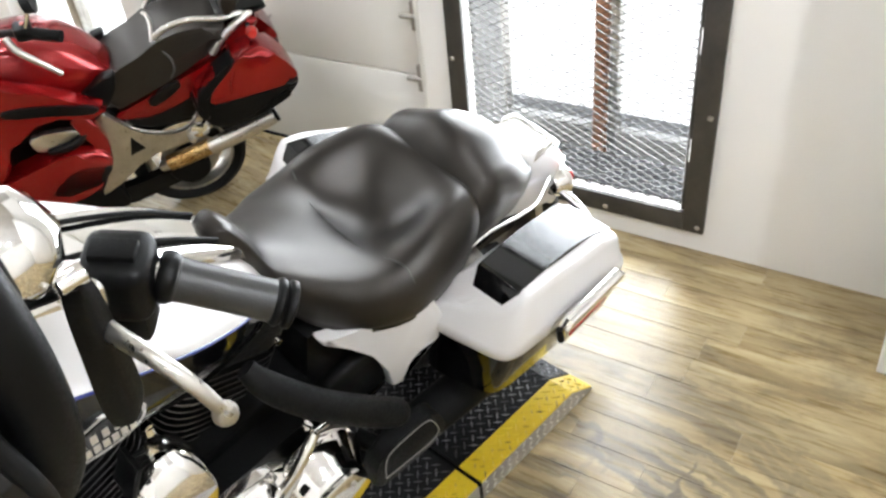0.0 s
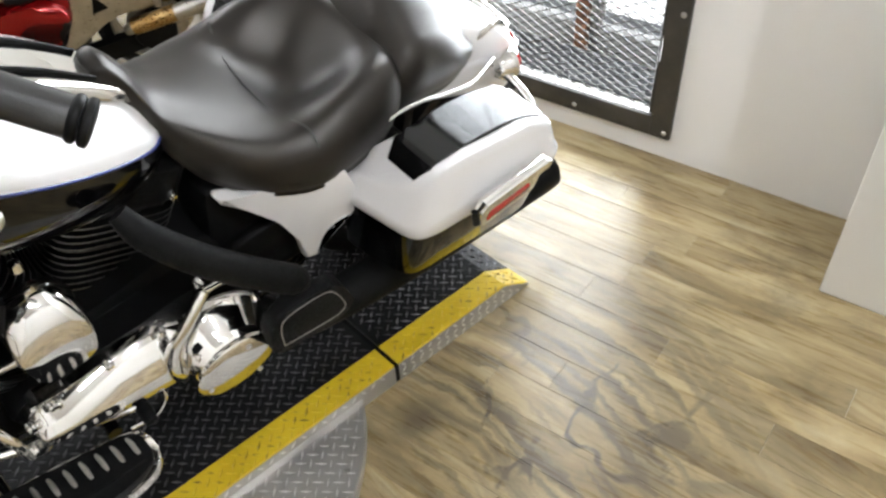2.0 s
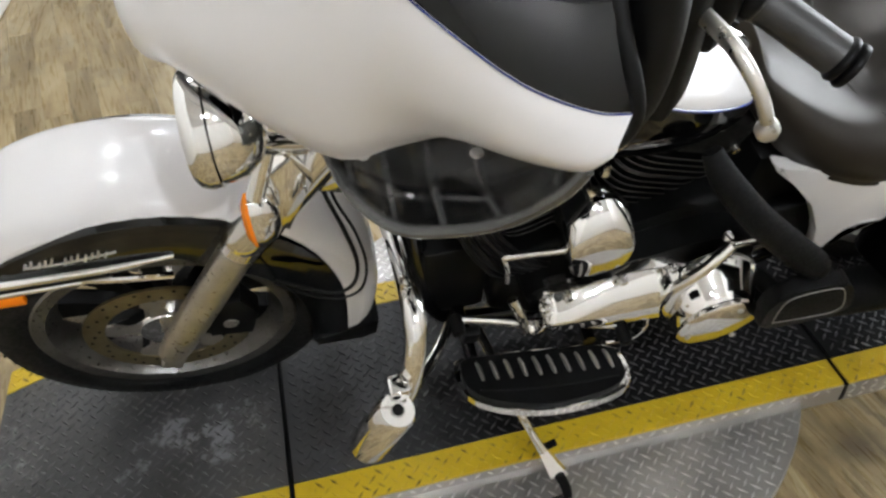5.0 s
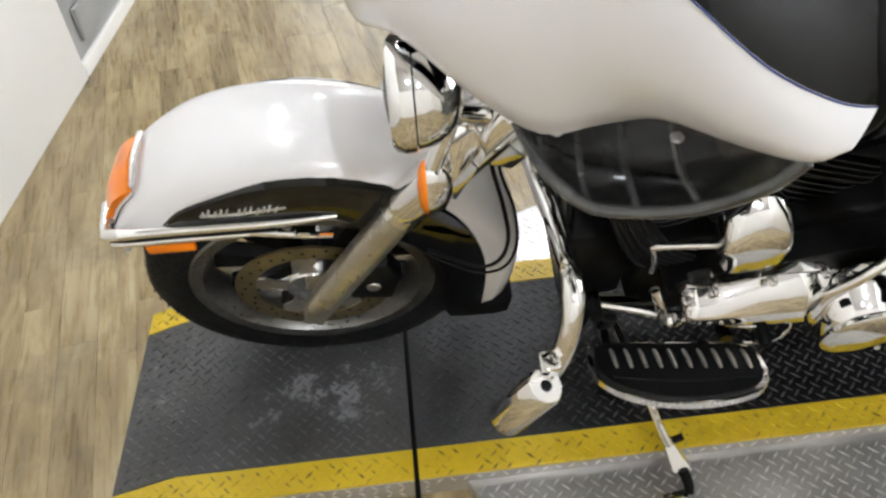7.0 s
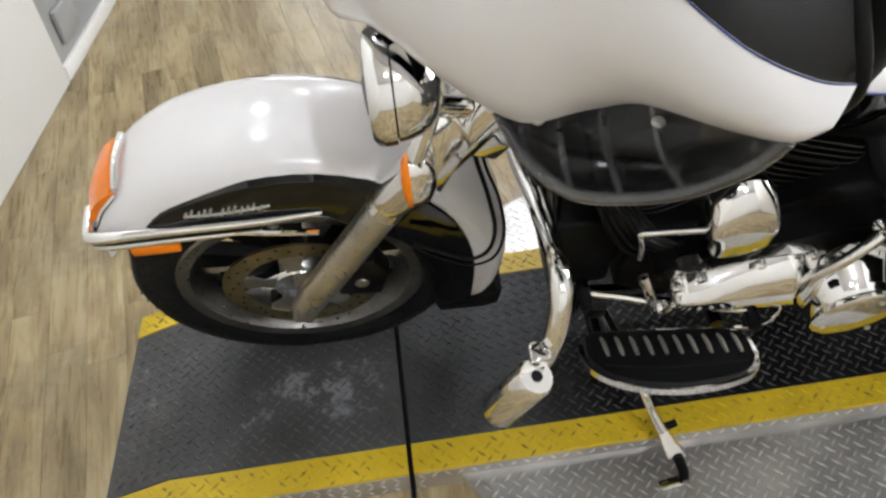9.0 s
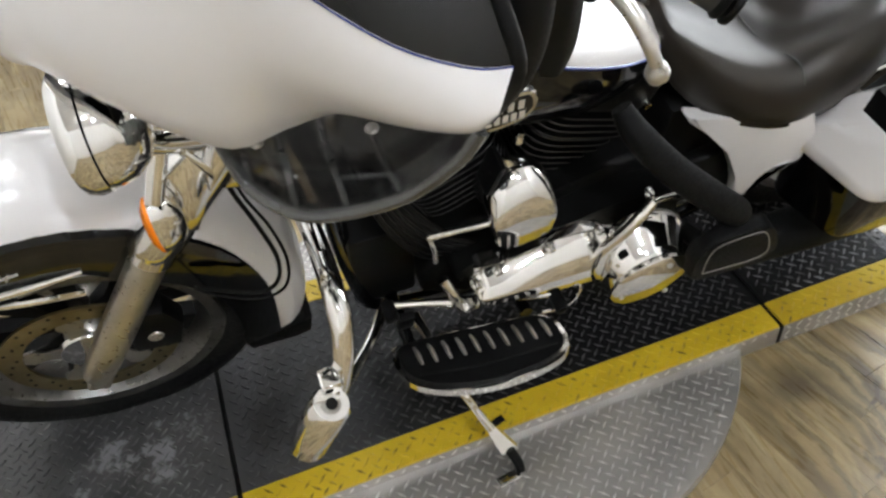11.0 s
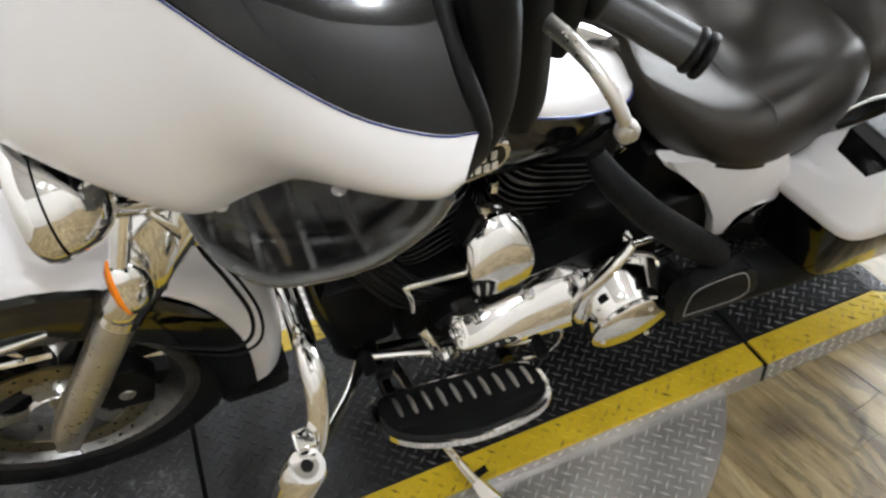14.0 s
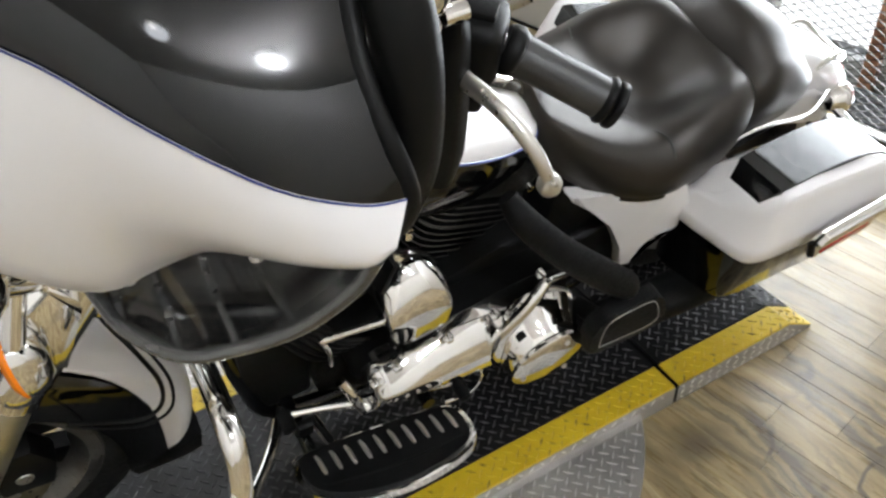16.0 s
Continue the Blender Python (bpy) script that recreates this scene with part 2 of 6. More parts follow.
_p.inputs["IOR"].default_value = 1.05
GLOW = bpy.data.materials.new("bright_overcast_outdoors")
GLOW.use_nodes = True
_p = GLOW.node_tree.nodes["Principled BSDF"]
_p.inputs["Base Color"].default_value = (0.8, 0.82, 0.85, 1)
_p.inputs["Emission Color"].default_value = (0.90, 0.95, 1.0, 1)
_p.inputs["Emission Strength"].default_value = 5.0
LAMPGLOW = bpy.data.materials.new("lit_lamp_glass")
LAMPGLOW.use_nodes = True
_p = LAMPGLOW.node_tree.nodes["Principled BSDF"]
_p.inputs["Emission Color"].default_value = (1.0, 0.92, 0.8, 1)
_p.inputs["Emission Strength"].default_value = 12.0


def plank_material(island=False):
    m = mat("grey_oak_vinyl_plank", (0.4, 0.35, 0.25), 0.3)
    p = m.node_tree.nodes["Principled BSDF"]
    info = m.node_tree.nodes.new("ShaderNodeNewGeometry" if island else "ShaderNodeObjectInfo")
    rand = info.outputs["Random Per Island" if island else "Random"]
    c = m.node_tree.nodes.new("ShaderNodeTexCoord")
    add = m.node_tree.nodes.new("ShaderNodeVectorMath")
    add.operation = "MULTIPLY_ADD"
    link(m, rand, add.inputs[0])
    add.inputs[1].default_value = (37.0, 23.0, 11.0)
    link(m, c.outputs["Object"], add.inputs[2])
    k = m.node_tree.nodes.new("ShaderNodeMapping")
    k.inputs["Scale"].default_value = (9.0, 1.6, 1.0)
    k.inputs["Rotation"].default_value = (0, 0, radians(-WALL_TURN) if island else 0)
    link(m, add.outputs[0], k.inputs["Vector"])
    n1 = node(m, "ShaderNodeTexNoise", Scale=1.6, Detail=5.0, Roughness=0.6, Distortion=0.6)
    link(m, k.outputs["Vector"], n1.inputs["Vector"])
    col = ramp(m, n1.outputs["Fac"], [(0.25, (0.12, 0.082, 0.036)), (0.42, (0.245, 0.180, 0.086)), (0.56, (0.37, 0.288, 0.152)), (0.75, (0.46, 0.385, 0.240))])
    k2 = m.node_tree.nodes.new("ShaderNodeMapping")
    k2.inputs["Scale"].default_value = (60.0, 4.0, 1.0)
    k2.inputs["Rotation"].default_value = (0, 0, radians(-WALL_TURN) if island else 0)
    link(m, add.outputs[0], k2.inputs["Vector"])
    n2 = node(m, "ShaderNodeTexNoise", Scale=2.0, Detail=4.0)
    link(m, k2.outputs["Vector"], n2.inputs["Vector"])
    hsv = m.node_tree.nodes.new("ShaderNodeHueSaturation")
    link(m, col, hsv.inputs["Color"])
    ma = m.node_tree.nodes.new("ShaderNodeMath")
    ma.operation = "MULTIPLY_ADD"
    link(m, rand, ma.inputs[0])
    ma.inputs[1].default_value, ma.inputs[2].default_value = 0.26, 0.76
    mb = m.node_tree.nodes.new("ShaderNodeMath")
    mb.operation = "MULTIPLY_ADD"
    link(m, n2.outputs["Fac"], mb.inputs[0])
    mb.inputs[1].default_value = 0.22
    link(m, ma.outputs[0], mb.inputs[2])
    link(m, mb.outputs[0], hsv.inputs["Value"])
    # rubbed tyre arcs and a grimy spot beside the turntable
    geo = m.node_tree.nodes.new("ShaderNodeNewGeometry")
    n4 = node(m, "ShaderNodeTexNoise", Scale=3.5, Detail=6.0, Roughness=0.7)
    link(m, geo.outputs["Position"], n4.inputs["Vector"])

    def distance_from(at, squeeze=(1, 1, 0)):
        a = m.node_tree.nodes.new("ShaderNodeVectorMath")
        a.operation = "SUBTRACT"
        link(m, geo.outputs["Position"], a.inputs[0])
        a.inputs[1].default_value = at
        b2 = m.node_tree.nodes.new("ShaderNodeVectorMath")
        b2.operation = "MULTIPLY"
        link(m, a.outputs[0], b2.inputs[0])
        b2.inputs[1].default_value = squeeze
        c2 = m.node_tree.nodes.new("ShaderNodeVectorMath")
        c2.operation = "LENGTH"
        link(m, b2.outputs[0], c2.inputs[0])
        return c2.outputs["Value"]

    def math_of(kind, a, b2):
        q = m.node_tree.nodes.new("ShaderNodeMath")
        q.operation = kind
        for i, val in enumerate((a, b2)):
            if isinstance(val, (int, float)):
                q.inputs[i].default_value = val
            else:
                link(m, val, q.inputs[i])
        return q.outputs[0]

    arc = distance_from((0.75, -0.55, 0))
    near = distance_from((1.50, -0.66, 0), (1.7, 1.5, 0))
    bands = node(m, "ShaderNodeTexNoise", Scale=1.0, Detail=2.0)
    cx = m.node_tree.nodes.new("ShaderNodeCombineXYZ")
    link(m, math_of("ADD", math_of("MULTIPLY", arc, 26.0), math_of("MULTIPLY", n4.outputs["Fac"], 3.0)), cx.inputs[0])
    link(m, math_of("MULTIPLY", near, 2.2), cx.inputs[1])
    link(m, cx.outputs[0], bands.inputs["Vector"])
    streak = ramp(m, bands.outputs["Fac"], [(0.42, (0, 0, 0)), (0.60, (1, 1, 1))])
    zone = ramp(m, near, [(0.25, (1, 1, 1)), (1.0, (0, 0, 0))])
    spot = ramp(m, math_of("ADD", distance_from((1.27, -0.47, 0), (5.0, 7.0, 0)), math_of("MULTIPLY", n4.outputs["Fac"], 0.9)), [(0.55, (1, 1, 1)), (1.15, (0, 0, 0))])
    grime = ramp(m, n4.outputs["Fac"], [(0.50, (0, 0, 0)), (0.68, (0.5, 0.5, 0.5))])
    dirt = math_of("MAXIMUM", math_of("MULTIPLY", math_of("MULTIPLY", streak, zone), 0.82), math_of("MAXIMUM", math_of("MULTIPLY", spot, 0.85), grime))
    n5 = node(m, "ShaderNodeTexNoise", Scale=2.2, Detail=3.0, Distortion=0.8)
    link(m, geo.outputs["Position"], n5.inputs["Vector"])
    vein = ramp(m, math_of("ABSOLUTE", math_of("SUBTRACT", n5.outputs["Fac"], 0.5), 0.0), [(0.008, (1, 1, 1)), (0.026, (0, 0, 0))])
    broken = ramp(m, n4.outputs["Fac"], [(0.43, (0, 0, 0)), (0.52, (0.95, 0.95, 0.95))])
    dirt = math_of("MAXIMUM", dirt, math_of("MULTIPLY", math_of("MULTIPLY", vein, broken), zone))
    soil = m.node_tree.nodes.new("ShaderNodeMix")
    soil.data_type = "RGBA"
    link(m, dirt, soil.inputs["Factor"])
    link(m, hsv.outputs["Color"], soil.inputs["A"])
    soil.inputs["B"].default_value = (0.070, 0.056, 0.038, 1)
    link(m, soil.outputs["Result"], p.inputs["Base Color"])
    link(m, ramp(m, n2.outputs["Fac"], [(0.3, (0.22,) * 3), (0.7, (0.40,) * 3)]), p.inputs["Roughness"])
    b = node(m, "ShaderNodeBump", Strength=0.12, Distance=0.001)
    link(m, n2.outputs["Fac"], b.inputs["Height"])
    link(m, b.outputs["Normal"], p.inputs["Normal"])
    return m


PLANK, PLANK_FAR = plank_material(), plank_material(True)

# ---- building helpers ----


def mesh_of(bm, material, smooth=True):
    me = bpy.data.meshes.new("mesh")
    bmesh.ops.recalc_face_normals(bm, faces=bm.faces[:])
    bm.to_mesh(me)
    bm.free()
    for m in material if isinstance(material, (list, tuple)) else [material]:
        me.materials.append(m)
    if smooth:
        me.shade_smooth()
        me.set_sharp_from_angle(angle=radians(38))
    return me


TAPER = 0.028     # how fast the touring motorcycle narrows to its rear
tapered = set()


def part(name, bm, material, parent, label="", smooth=True):
    """One mesh object under a thing or under a part, given in the parent's own space."""
    if parent.name in tapered and "stand" not in name and "wheel" not in name:
        for v in bm.verts:
            v.co.y -= math.copysign(TAPER * max(0.0, v.co.x) * min(1.0, abs(v.co.y) / 0.15), v.co.y)
    ob = new(name, mesh_of(bm, material, smooth))
    ob.parent = parent
    if parent.name in tapered and "wheel" not in name:
        tapered.add(ob.name)
    if label:
        tagged(ob, label)
    return ob


def thing(name, label, category, m=None, group="", kind=""):
    ob = new(name)
    if m is not None:
        ob.matrix_world = m
    return tagged(ob, label, category, group, kind)


def solid(name, bm, material, label, category="", kind="", group="", m=None, smooth=True):
    ob = new(name, mesh_of(bm, material, smooth))
    if m is not None:
        ob.matrix_world = m
    return tagged(ob, label, category, group, kind)


def box(x0, x1, y0, y1, z0, z1, bevel=0.0, seg=2, bm=None):
    bm = bm or bmesh.new()
    made = bmesh.ops.create_cube(bm, size=1.0)["verts"]
    bmesh.ops.transform(bm, verts=made, matrix=Matrix.Translation(((x0 + x1) / 2, (y0 + y1) / 2, (z0 + z1) / 2)) @ Matrix.Diagonal((x1 - x0, y1 - y0, z1 - z0, 1)))
    if bevel:
        edges = list({e for v in made for e in v.link_edges})
        bmesh.ops.bevel(bm, geom=edges, offset=bevel, segments=seg, profile=0.5, affect="EDGES")
    return bm


def catmull(points, n):
    """A smooth run of n spans between each two of the points."""
    pts = [Vector(p) for p in points]
    out = []
    for i in range(len(pts) - 1):
        a, b, c, d = pts[max(i - 1, 0)], pts[i], pts[i + 1], pts[min(i + 2, len(pts) - 1)]
        for k in range(n):
            t = k / n
            out.append(0.5 * ((2 * b) + (c - a) * t + (2 * a - 5 * b + 4 * c - d) * t * t + (3 * b - a - 3 * c + d) * t ** 3))
    out.append(pts[-1])
    return out


def rings(loops, closed=True, cap=True, bm=None):
    """A skin over loops of equally many points."""
    bm = bm or bmesh.new()
    vs = [[bm.verts.new(p) for p in loop] for loop in loops]
    n = len(vs[0])
    for a, b in zip(vs, vs[1:]):
        for i in range(n if closed else n - 1):
            j = (i + 1) % n
            bm.faces.new((a[i], a[j], b[j], b[i]))
    if cap and closed:
        bm.faces.new(vs[0])
        bm.faces.new(vs[-1])
    return bm


def tube(points, r, n=6, sides=14, bm=None, smooth_run=True):
    """A round bar along points; r may be one radius or one for each point."""
    radii = r if isinstance(r, (list, tuple)) else [r] * len(points)
    if smooth_run and len(points) > 2:
        run = catmull(points, n)
        rad = [v[0] for v in catmull([(q, 0, 0) for q in radii], n)]
    else:
        run, rad = [Vector(p) for p in points], radii
    loops = []
    ref = None
    for i, p in enumerate(run):
        d = (run[min(i + 1, len(run) - 1)] - run[max(i - 1, 0)]).normalized()
        if ref is None:
            ref = Vector((0, 0, 1)) if abs(d.z) < 0.8 else Vector((1, 0, 0))
        side = d.cross(ref).normalized()
        ref = side.cross(d).normalized()
        loops.append([p + rad[i] * (math.cos(a) * side + math.sin(a) * ref) for a in (2 * math.pi * k / sides for k in range(sides))])
    return rings(loops, bm=bm)


def lathe(profile, axis_m, sides=32, bm=None, closed=False):
    """Turns (radius, height) pairs about the local z of axis_m."""
    bm = bm or bmesh.new()
    loops = [[axis_m @ Vector((r * math.cos(2 * math.pi * k / sides), r * math.sin(2 * math.pi * k / sides), h)) for k in range(sides)] for r, h in profile]
    if closed:
        loops.append(loops[0])
        vs = [[bm.verts.new(p) for p in loop] for loop in loops[:-1]]
        vs.append(vs[0])
        for a, b in zip(vs, vs[1:]):
            for i in range(sides):
                j = (i + 1) % sides
                bm.faces.new((a[i], a[j], b[j], b[i]))
        return bm
    return rings(loops, bm=bm)


def slab(outline, axis, lo, hi, bevel=0.0, seg=2, bm=None):
    """An outline of pairs, drawn out along an axis from lo to hi. Axis y: pairs are x, z; axis x: y, z; axis z: x, y."""
    bm = bm or bmesh.new()

    def at(p, h):
        return {"x": (h, p[0], p[1]), "y": (p[0], h, p[1]), "z": (p[0], p[1], h)}[axis]

    a = [bm.verts.new(at(p, lo)) for p in outline]
    b = [bm.verts.new(at(p, hi)) for p in outline]
    made = [bm.faces.new(a), bm.faces.new(b)]
    for i in range(len(a)):
        j = (i + 1) % len(a)
        made.append(bm.faces.new((a[i], a[j], b[j], b[i])))
    if bevel:
        edges = list({e for f in made[:2] for e in f.edges})
        bmesh.ops.bevel(bm, geom=edges, offset=bevel, segments=seg, profile=0.5, affect="EDGES")
    return bm


def smooth_outline(points, n=6):
    """A closed smooth outline through pairs."""
    pts = [Vector((p[0], p[1], 0)) for p in points]
    out = []
    k = len(pts)
    for i in range(k):
        a, b, c, d = pts[i - 1], pts[i], pts[(i + 1) % k], pts[(i + 2) % k]
        for s in range(n):
            t = s / n
            q = 0.5 * ((2 * b) + (c - a) * t + (2 * a - 5 * b + 4 * c - d) * t * t + (3 * b - a - 3 * c + d) * t ** 3)
            out.append((q.x, q.y))
    return out


def shell(rows, thick, bm=None):
    """An open skin over rows of points, given a thickness inwards by its own normals."""
    bm = bm or bmesh.new()
    vs = [[bm.verts.new(p) for p in row] for row in rows]
    for a, b in zip(vs, vs[1:]):
        for i in range(len(a) - 1):
            bm.faces.new((a[i], a[i + 1], b[i + 1], b[i]))
    bmesh.ops.recalc_face_normals(bm, faces=bm.faces[:])
    if thick:
        bmesh.ops.solidify(bm, geom=bm.faces[:], thickness=thick)
    return bm


def mirrored(bm):
    """The same mesh on the other side of y = 0."""
    out = bm.copy()
    bmesh.ops.transform(out, verts=out.verts[:], matrix=Matrix.Diagonal((1, -1, 1, 1)))
    bmesh.ops.reverse_faces(out, faces=out.faces[:])
    return out


def grid_rows(curves, n, m):
    """Rows of a smooth skin through curves, each of which runs through equally many points."""
    fine = [catmull(c, n) for c in curves]
    cols = [catmull([c[i] for c in fine], m) for i in range(len(fine[0]))]
    return [[col[j] for col in cols] for j in range(len(cols[0]))]

# ---- the room ----
LEFT_M = Matrix.Translation((-1.03, 0.0, 0.0)) @ Matrix.Rotation(radians(-5.2), 4, "Z")   # left wall: local y along it, local -x into it

floor = solid("floor", box(-7, 9, -6, 8, -0.25, -0.004), CONCRETE, "grey-yellow oak-look vinyl plank floor with scuff marks", kind="structure")
solid("ceiling", box(-3.2, 4.0, -4.2, 6.2, CEILING_Z, CEILING_Z + 0.15), CEIL, "pale painted ceiling with small round lamps", kind="structure")

# wall with gate and garage door, in lengths butted together
U0, U1, Z0, ZT = -0.245, 0.48, 0.13, 2.12     # clear opening behind the gate
wall_east = thing("wall_east", "white painted wall with a gated doorway and a garage door", "wall", WALL_M, kind="structure")
part("wall_panel", box(0, 0.22, -4.6, U0, 0, CEILING_Z), WALLPAINT, wall_east)
part("wall_panel", box(0, 0.22, U1, 0.64, 0, CEILING_Z), WALLPAINT, wall_east)
part("wall_sill", box(0, 0.22, U0, U1, 0, Z0), WALLPAINT, wall_east)
part("wall_head", box(0, 0.22, U0, U1, ZT, CEILING_Z), WALLPAINT, wall_east)
# added sheets that darken the sill and reveals beside the gate lamp
part("sill_shade", box(0.04, 0.22, U0 + 0.004, U1 - 0.004, Z0, Z0 + 0.005), SHADE_GREY, wall_east, "added dark sheet that shades the sill")
for u in (U0, U1 - 0.005):
    part("reveal_shade", box(0.04, 0.22, u, u + 0.005, Z0 + 0.006, ZT), GREYWALL, wall_east, "added grey sheet that tones down the lit reveal")
part("wall_head", box(0, 0.22, 0.64, 1.98, 2.3, CEILING_Z), WALLPAINT, wall_east)
part("wall_panel", box(0, 0.22, 1.98, 2.13, 0, CEILING_Z), WALLPAINT, wall_east)
part("wall_head", box(0, 0.22, 2.13, 3.0, 2.2, CEILING_Z), WALLPAINT, wall_east)
part("wall_panel", box(0, 0.22, 3.0, 7.0, 0, CEILING_Z), WALLPAINT, wall_east)
# the pier that stands out of the wall
solid("wall_pier", box(-0.30, 0.0, -3.2, -0.828, 0, CEILING_Z, 0.004), WALLPAINT, "white painted wall pier standing out of the wall", kind="structure", m=WALL_M)

solid("wall_north", box(-3.2, 4.0, 6.0, 6.2, 0, CEILING_Z), WALLPAINT, "plain white painted wall", kind="structure")
solid("wall_south", box(-3.2, 4.6, -4.2, -4.0, 0, CEILING_Z), WALLPAINT, "plain white painted wall", kind="structure")
solid("wall_west", box(-0.45, 0.0, -4.3, 1.43, 0, CEILING_Z, 0.004), WALLPAINT, "white painted partition wall with a square end", kind="structure", m=LEFT_M)
solid("wall_recess", box(-0.30, -0.02, 1.432, 6.3, 0, CEILING_Z), GREYWALL, "grey painted wall set back behind the partition", kind="structure", m=LEFT_M)
solid("baseboard", box(-0.02, 0.0, 1.44, 6.2, 0, 0.055, 0.004), WALLPAINT, "white painted skirting board along the grey wall", kind="structure", m=LEFT_M)
solid("switch_box", box(-0.02, 0.0, 1.52, 1.68, 0.10, 0.22, 0.006), GREYWALL, "small grey box fixed low on the grey wall", "box", m=LEFT_M @ pose(0.002, 0, 0))

# outdoors
solid("ground", box(2.0, 40, -30, 40, -0.30, -0.26), CONCRETE, "pale concrete yard outside the doorway", kind="structure")
# threshold floor, its shade given by a dark base colour
solid("threshold", box(0.22, 0.75, -0.6, 1.0, -0.24, -0.002), SHADE_GREY, "threshold behind the gate, coloured dark for its shade", kind="structure", m=WALL_M)
solid("backdrop", box(2.2, 2.25, -5, 6.5, -0.24, 4.5), GLOW, "bright overcast yard beyond the doorway", kind="structure", m=WALL_M)
solid("backdrop", box(-4, 4, 7.2, 7.25, -0.24, 4.5), GLOW, "bright overcast yard beyond the far window", kind="structure")


def outside_door():
    """The glazed outer door behind the gate, with its brown post."""
    t = thing("glazed_outer_door", "glazed outer door with grey metal frame and brown post", "door", WALL_M @ pose(0.36, 0, 0))
    part("brown_post", box(-0.02, 0.03, 0.155, 0.20, 0.03, 2.3, 0.003), BROWN, t, "brown painted wooden post")
    part("frame_stile", box(-0.02, 0.03, 0.115, 0.145, 0.03, 2.3, 0.003), STEEL, t)
    part("frame_stile", box(-0.02, 0.03, 0.535, 0.56, 0.03, 2.3, 0.003), STEEL, t)
    part("frame_stile", box(-0.02, 0.03, -0.42, -0.39, 0.03, 2.3, 0.003), STEEL, t)
    part("bottom_rail", box(-0.02, 0.03, -0.39, 0.115, 0.0, 0.15, 0.003), GREYWALL, t)
    part("bottom_rail", box(-0.02, 0.03, 0.20, 0.535, 0.0, 0.15, 0.003), GREYWALL, t)
    for y0, y1 in ((-0.39, 0.115), (0.20, 0.535)):
        pane = part("pane", box(0.0, 0.006, y0, y1, 0.15, 2.25), GLASS, t)
        pane.visible_shadow = False
    return t


outside_door()


def security_gate():
    t = thing("security_gate", "dark steel security gate with expanded mesh on the white wall", "gate", WALL_M @ pose(-0.012, 0, 0))
    a, b, lo, hi, w = -0.305, 0.54, 0.07, 2.16, 0.062
    part("stile", box(-0.004, 0.012, a, a + w, lo, hi, 0.002), GATEPAINT, t)
    part("stile", box(-0.004, 0.012, b - w, b, lo, hi, 0.002), GATEPAINT, t)
    part("bottom_rail", box(-0.004, 0.012, a + w, b - w, lo, lo + w, 0.002), GATEPAINT, t)
    part("top_rail", box(-0.004, 0.012, a + w, b - w, hi - w, hi, 0.002), GATEPAINT, t)
    part("hinge_tube", tube([(0.022, a + w + 0.008, lo + w), (0.022, a + w + 0.008, hi - w)], 0.010, sides=10), GATEPAINT, t)
    for z in (0.30, 0.62, 1.0, 1.4, 1.8):
        part("hinge", tube([(0.014, a + w - 0.004, z), (0.014, a + w - 0.004, z + 0.07)], 0.012, sides=10), STEEL, t, "worn steel hinge barrel")
    for y, z in [(a + 0.018, lo + 0.02), (a + 0.018, 0.45), (a + 0.018, 0.85), (a + 0.018, 1.3), (0.0, lo + 0.02), (0.26, lo + 0.02), (b - 0.018, lo + 0.02), (b - 0.018, 0.5), (b - 0.018, 0.95)]:
        part("bolt", lathe([(0.0, -0.006), (0.005, -0.0055), (0.008, -0.002), (0.008, 0.0)], pose(-0.004, y, z, 0, 90, 0), 10), STEEL, t, "bright round bolt head")
    # expanded mesh: wavy strands that touch their neighbours
    bm = bmesh.new()
    px, pz, s = 0.024, 0.0115, 0.0015
    cols = int((b - a - 2 * w) / px) + 1
    nrow = int((hi - lo - 2 * w) / pz) + 1
    for r in range(nrow):
        z = lo + w + r * pz
        for c in range(cols):
            y0 = a + w + c * px
            y1 = min(y0 + px, b - w)
            flip = 1 if (c + r) % 2 else -1
            za, zb = (z - flip * pz / 2, z + flip * pz / 2)
            q = [bm.verts.new(p) for p in ((0.016, y0, za - s), (0.016, y0, za + s), (0.016, y1, zb + s), (0.016, y1, zb - s), (0.020, y0, za), (0.020, y1, zb))]
            bm.faces.new((q[0], q[1], q[2], q[3]))
            bm.faces.new((q[0], q[4], q[5], q[3]))
            bm.faces.new((q[1], q[4], q[5], q[2]))
    tagged(part("expanded_mesh", bm, GATEPAINT, t, "dark expanded steel mesh", smooth=False), kind="stuff")
    return t


security_gate()


def garage_door():
    t = thing("garage_door", "white sectional garage door with galvanised hinges", "garage door", WALL_M)
    z = 0.01
    for h in (0.375, 0.54, 0.54, 0.54, 0.30):
        part("door_panel", box(0.05, 0.09, 0.665, 1.955, z, z + h - 0.006, 0.004), DOORPAINT, t)
        z += h
    part("bottom_seal", box(0.045, 0.095, 0.665, 1.955, 0.0, 0.012, 0.003), RUBBER, t)
    part("track", box(0.0, 0.048, 0.642, 0.662, 0.0, 2.3, 0.003), DOORPAINT, t)
    part("track", box(0.0, 0.048, 1.958, 1.978, 0.0, 2.3, 0.003), GATEPAINT, t)
    for zz in (0.385, 0.60, 0.925, 1.465):
        bm = box(0.03, 0.05, 0.668, 0.70, zz - 0.05, zz + 0.045, 0.004)
        tube([(0.02, 0.655, zz), (0.02, 0.73, zz)], 0.009, sides=10, bm=bm)
        part("hinge", bm, STEEL, t, "galvanised roller hinge")
    part("pull_handle", tube([(0.05, 1.33, 0.43), (0.02, 1.332, 0.45), (0.018, 1.338, 0.50), (0.05, 1.34, 0.52)], 0.006, sides=8), STEEL, t)
    return t


garage_door()


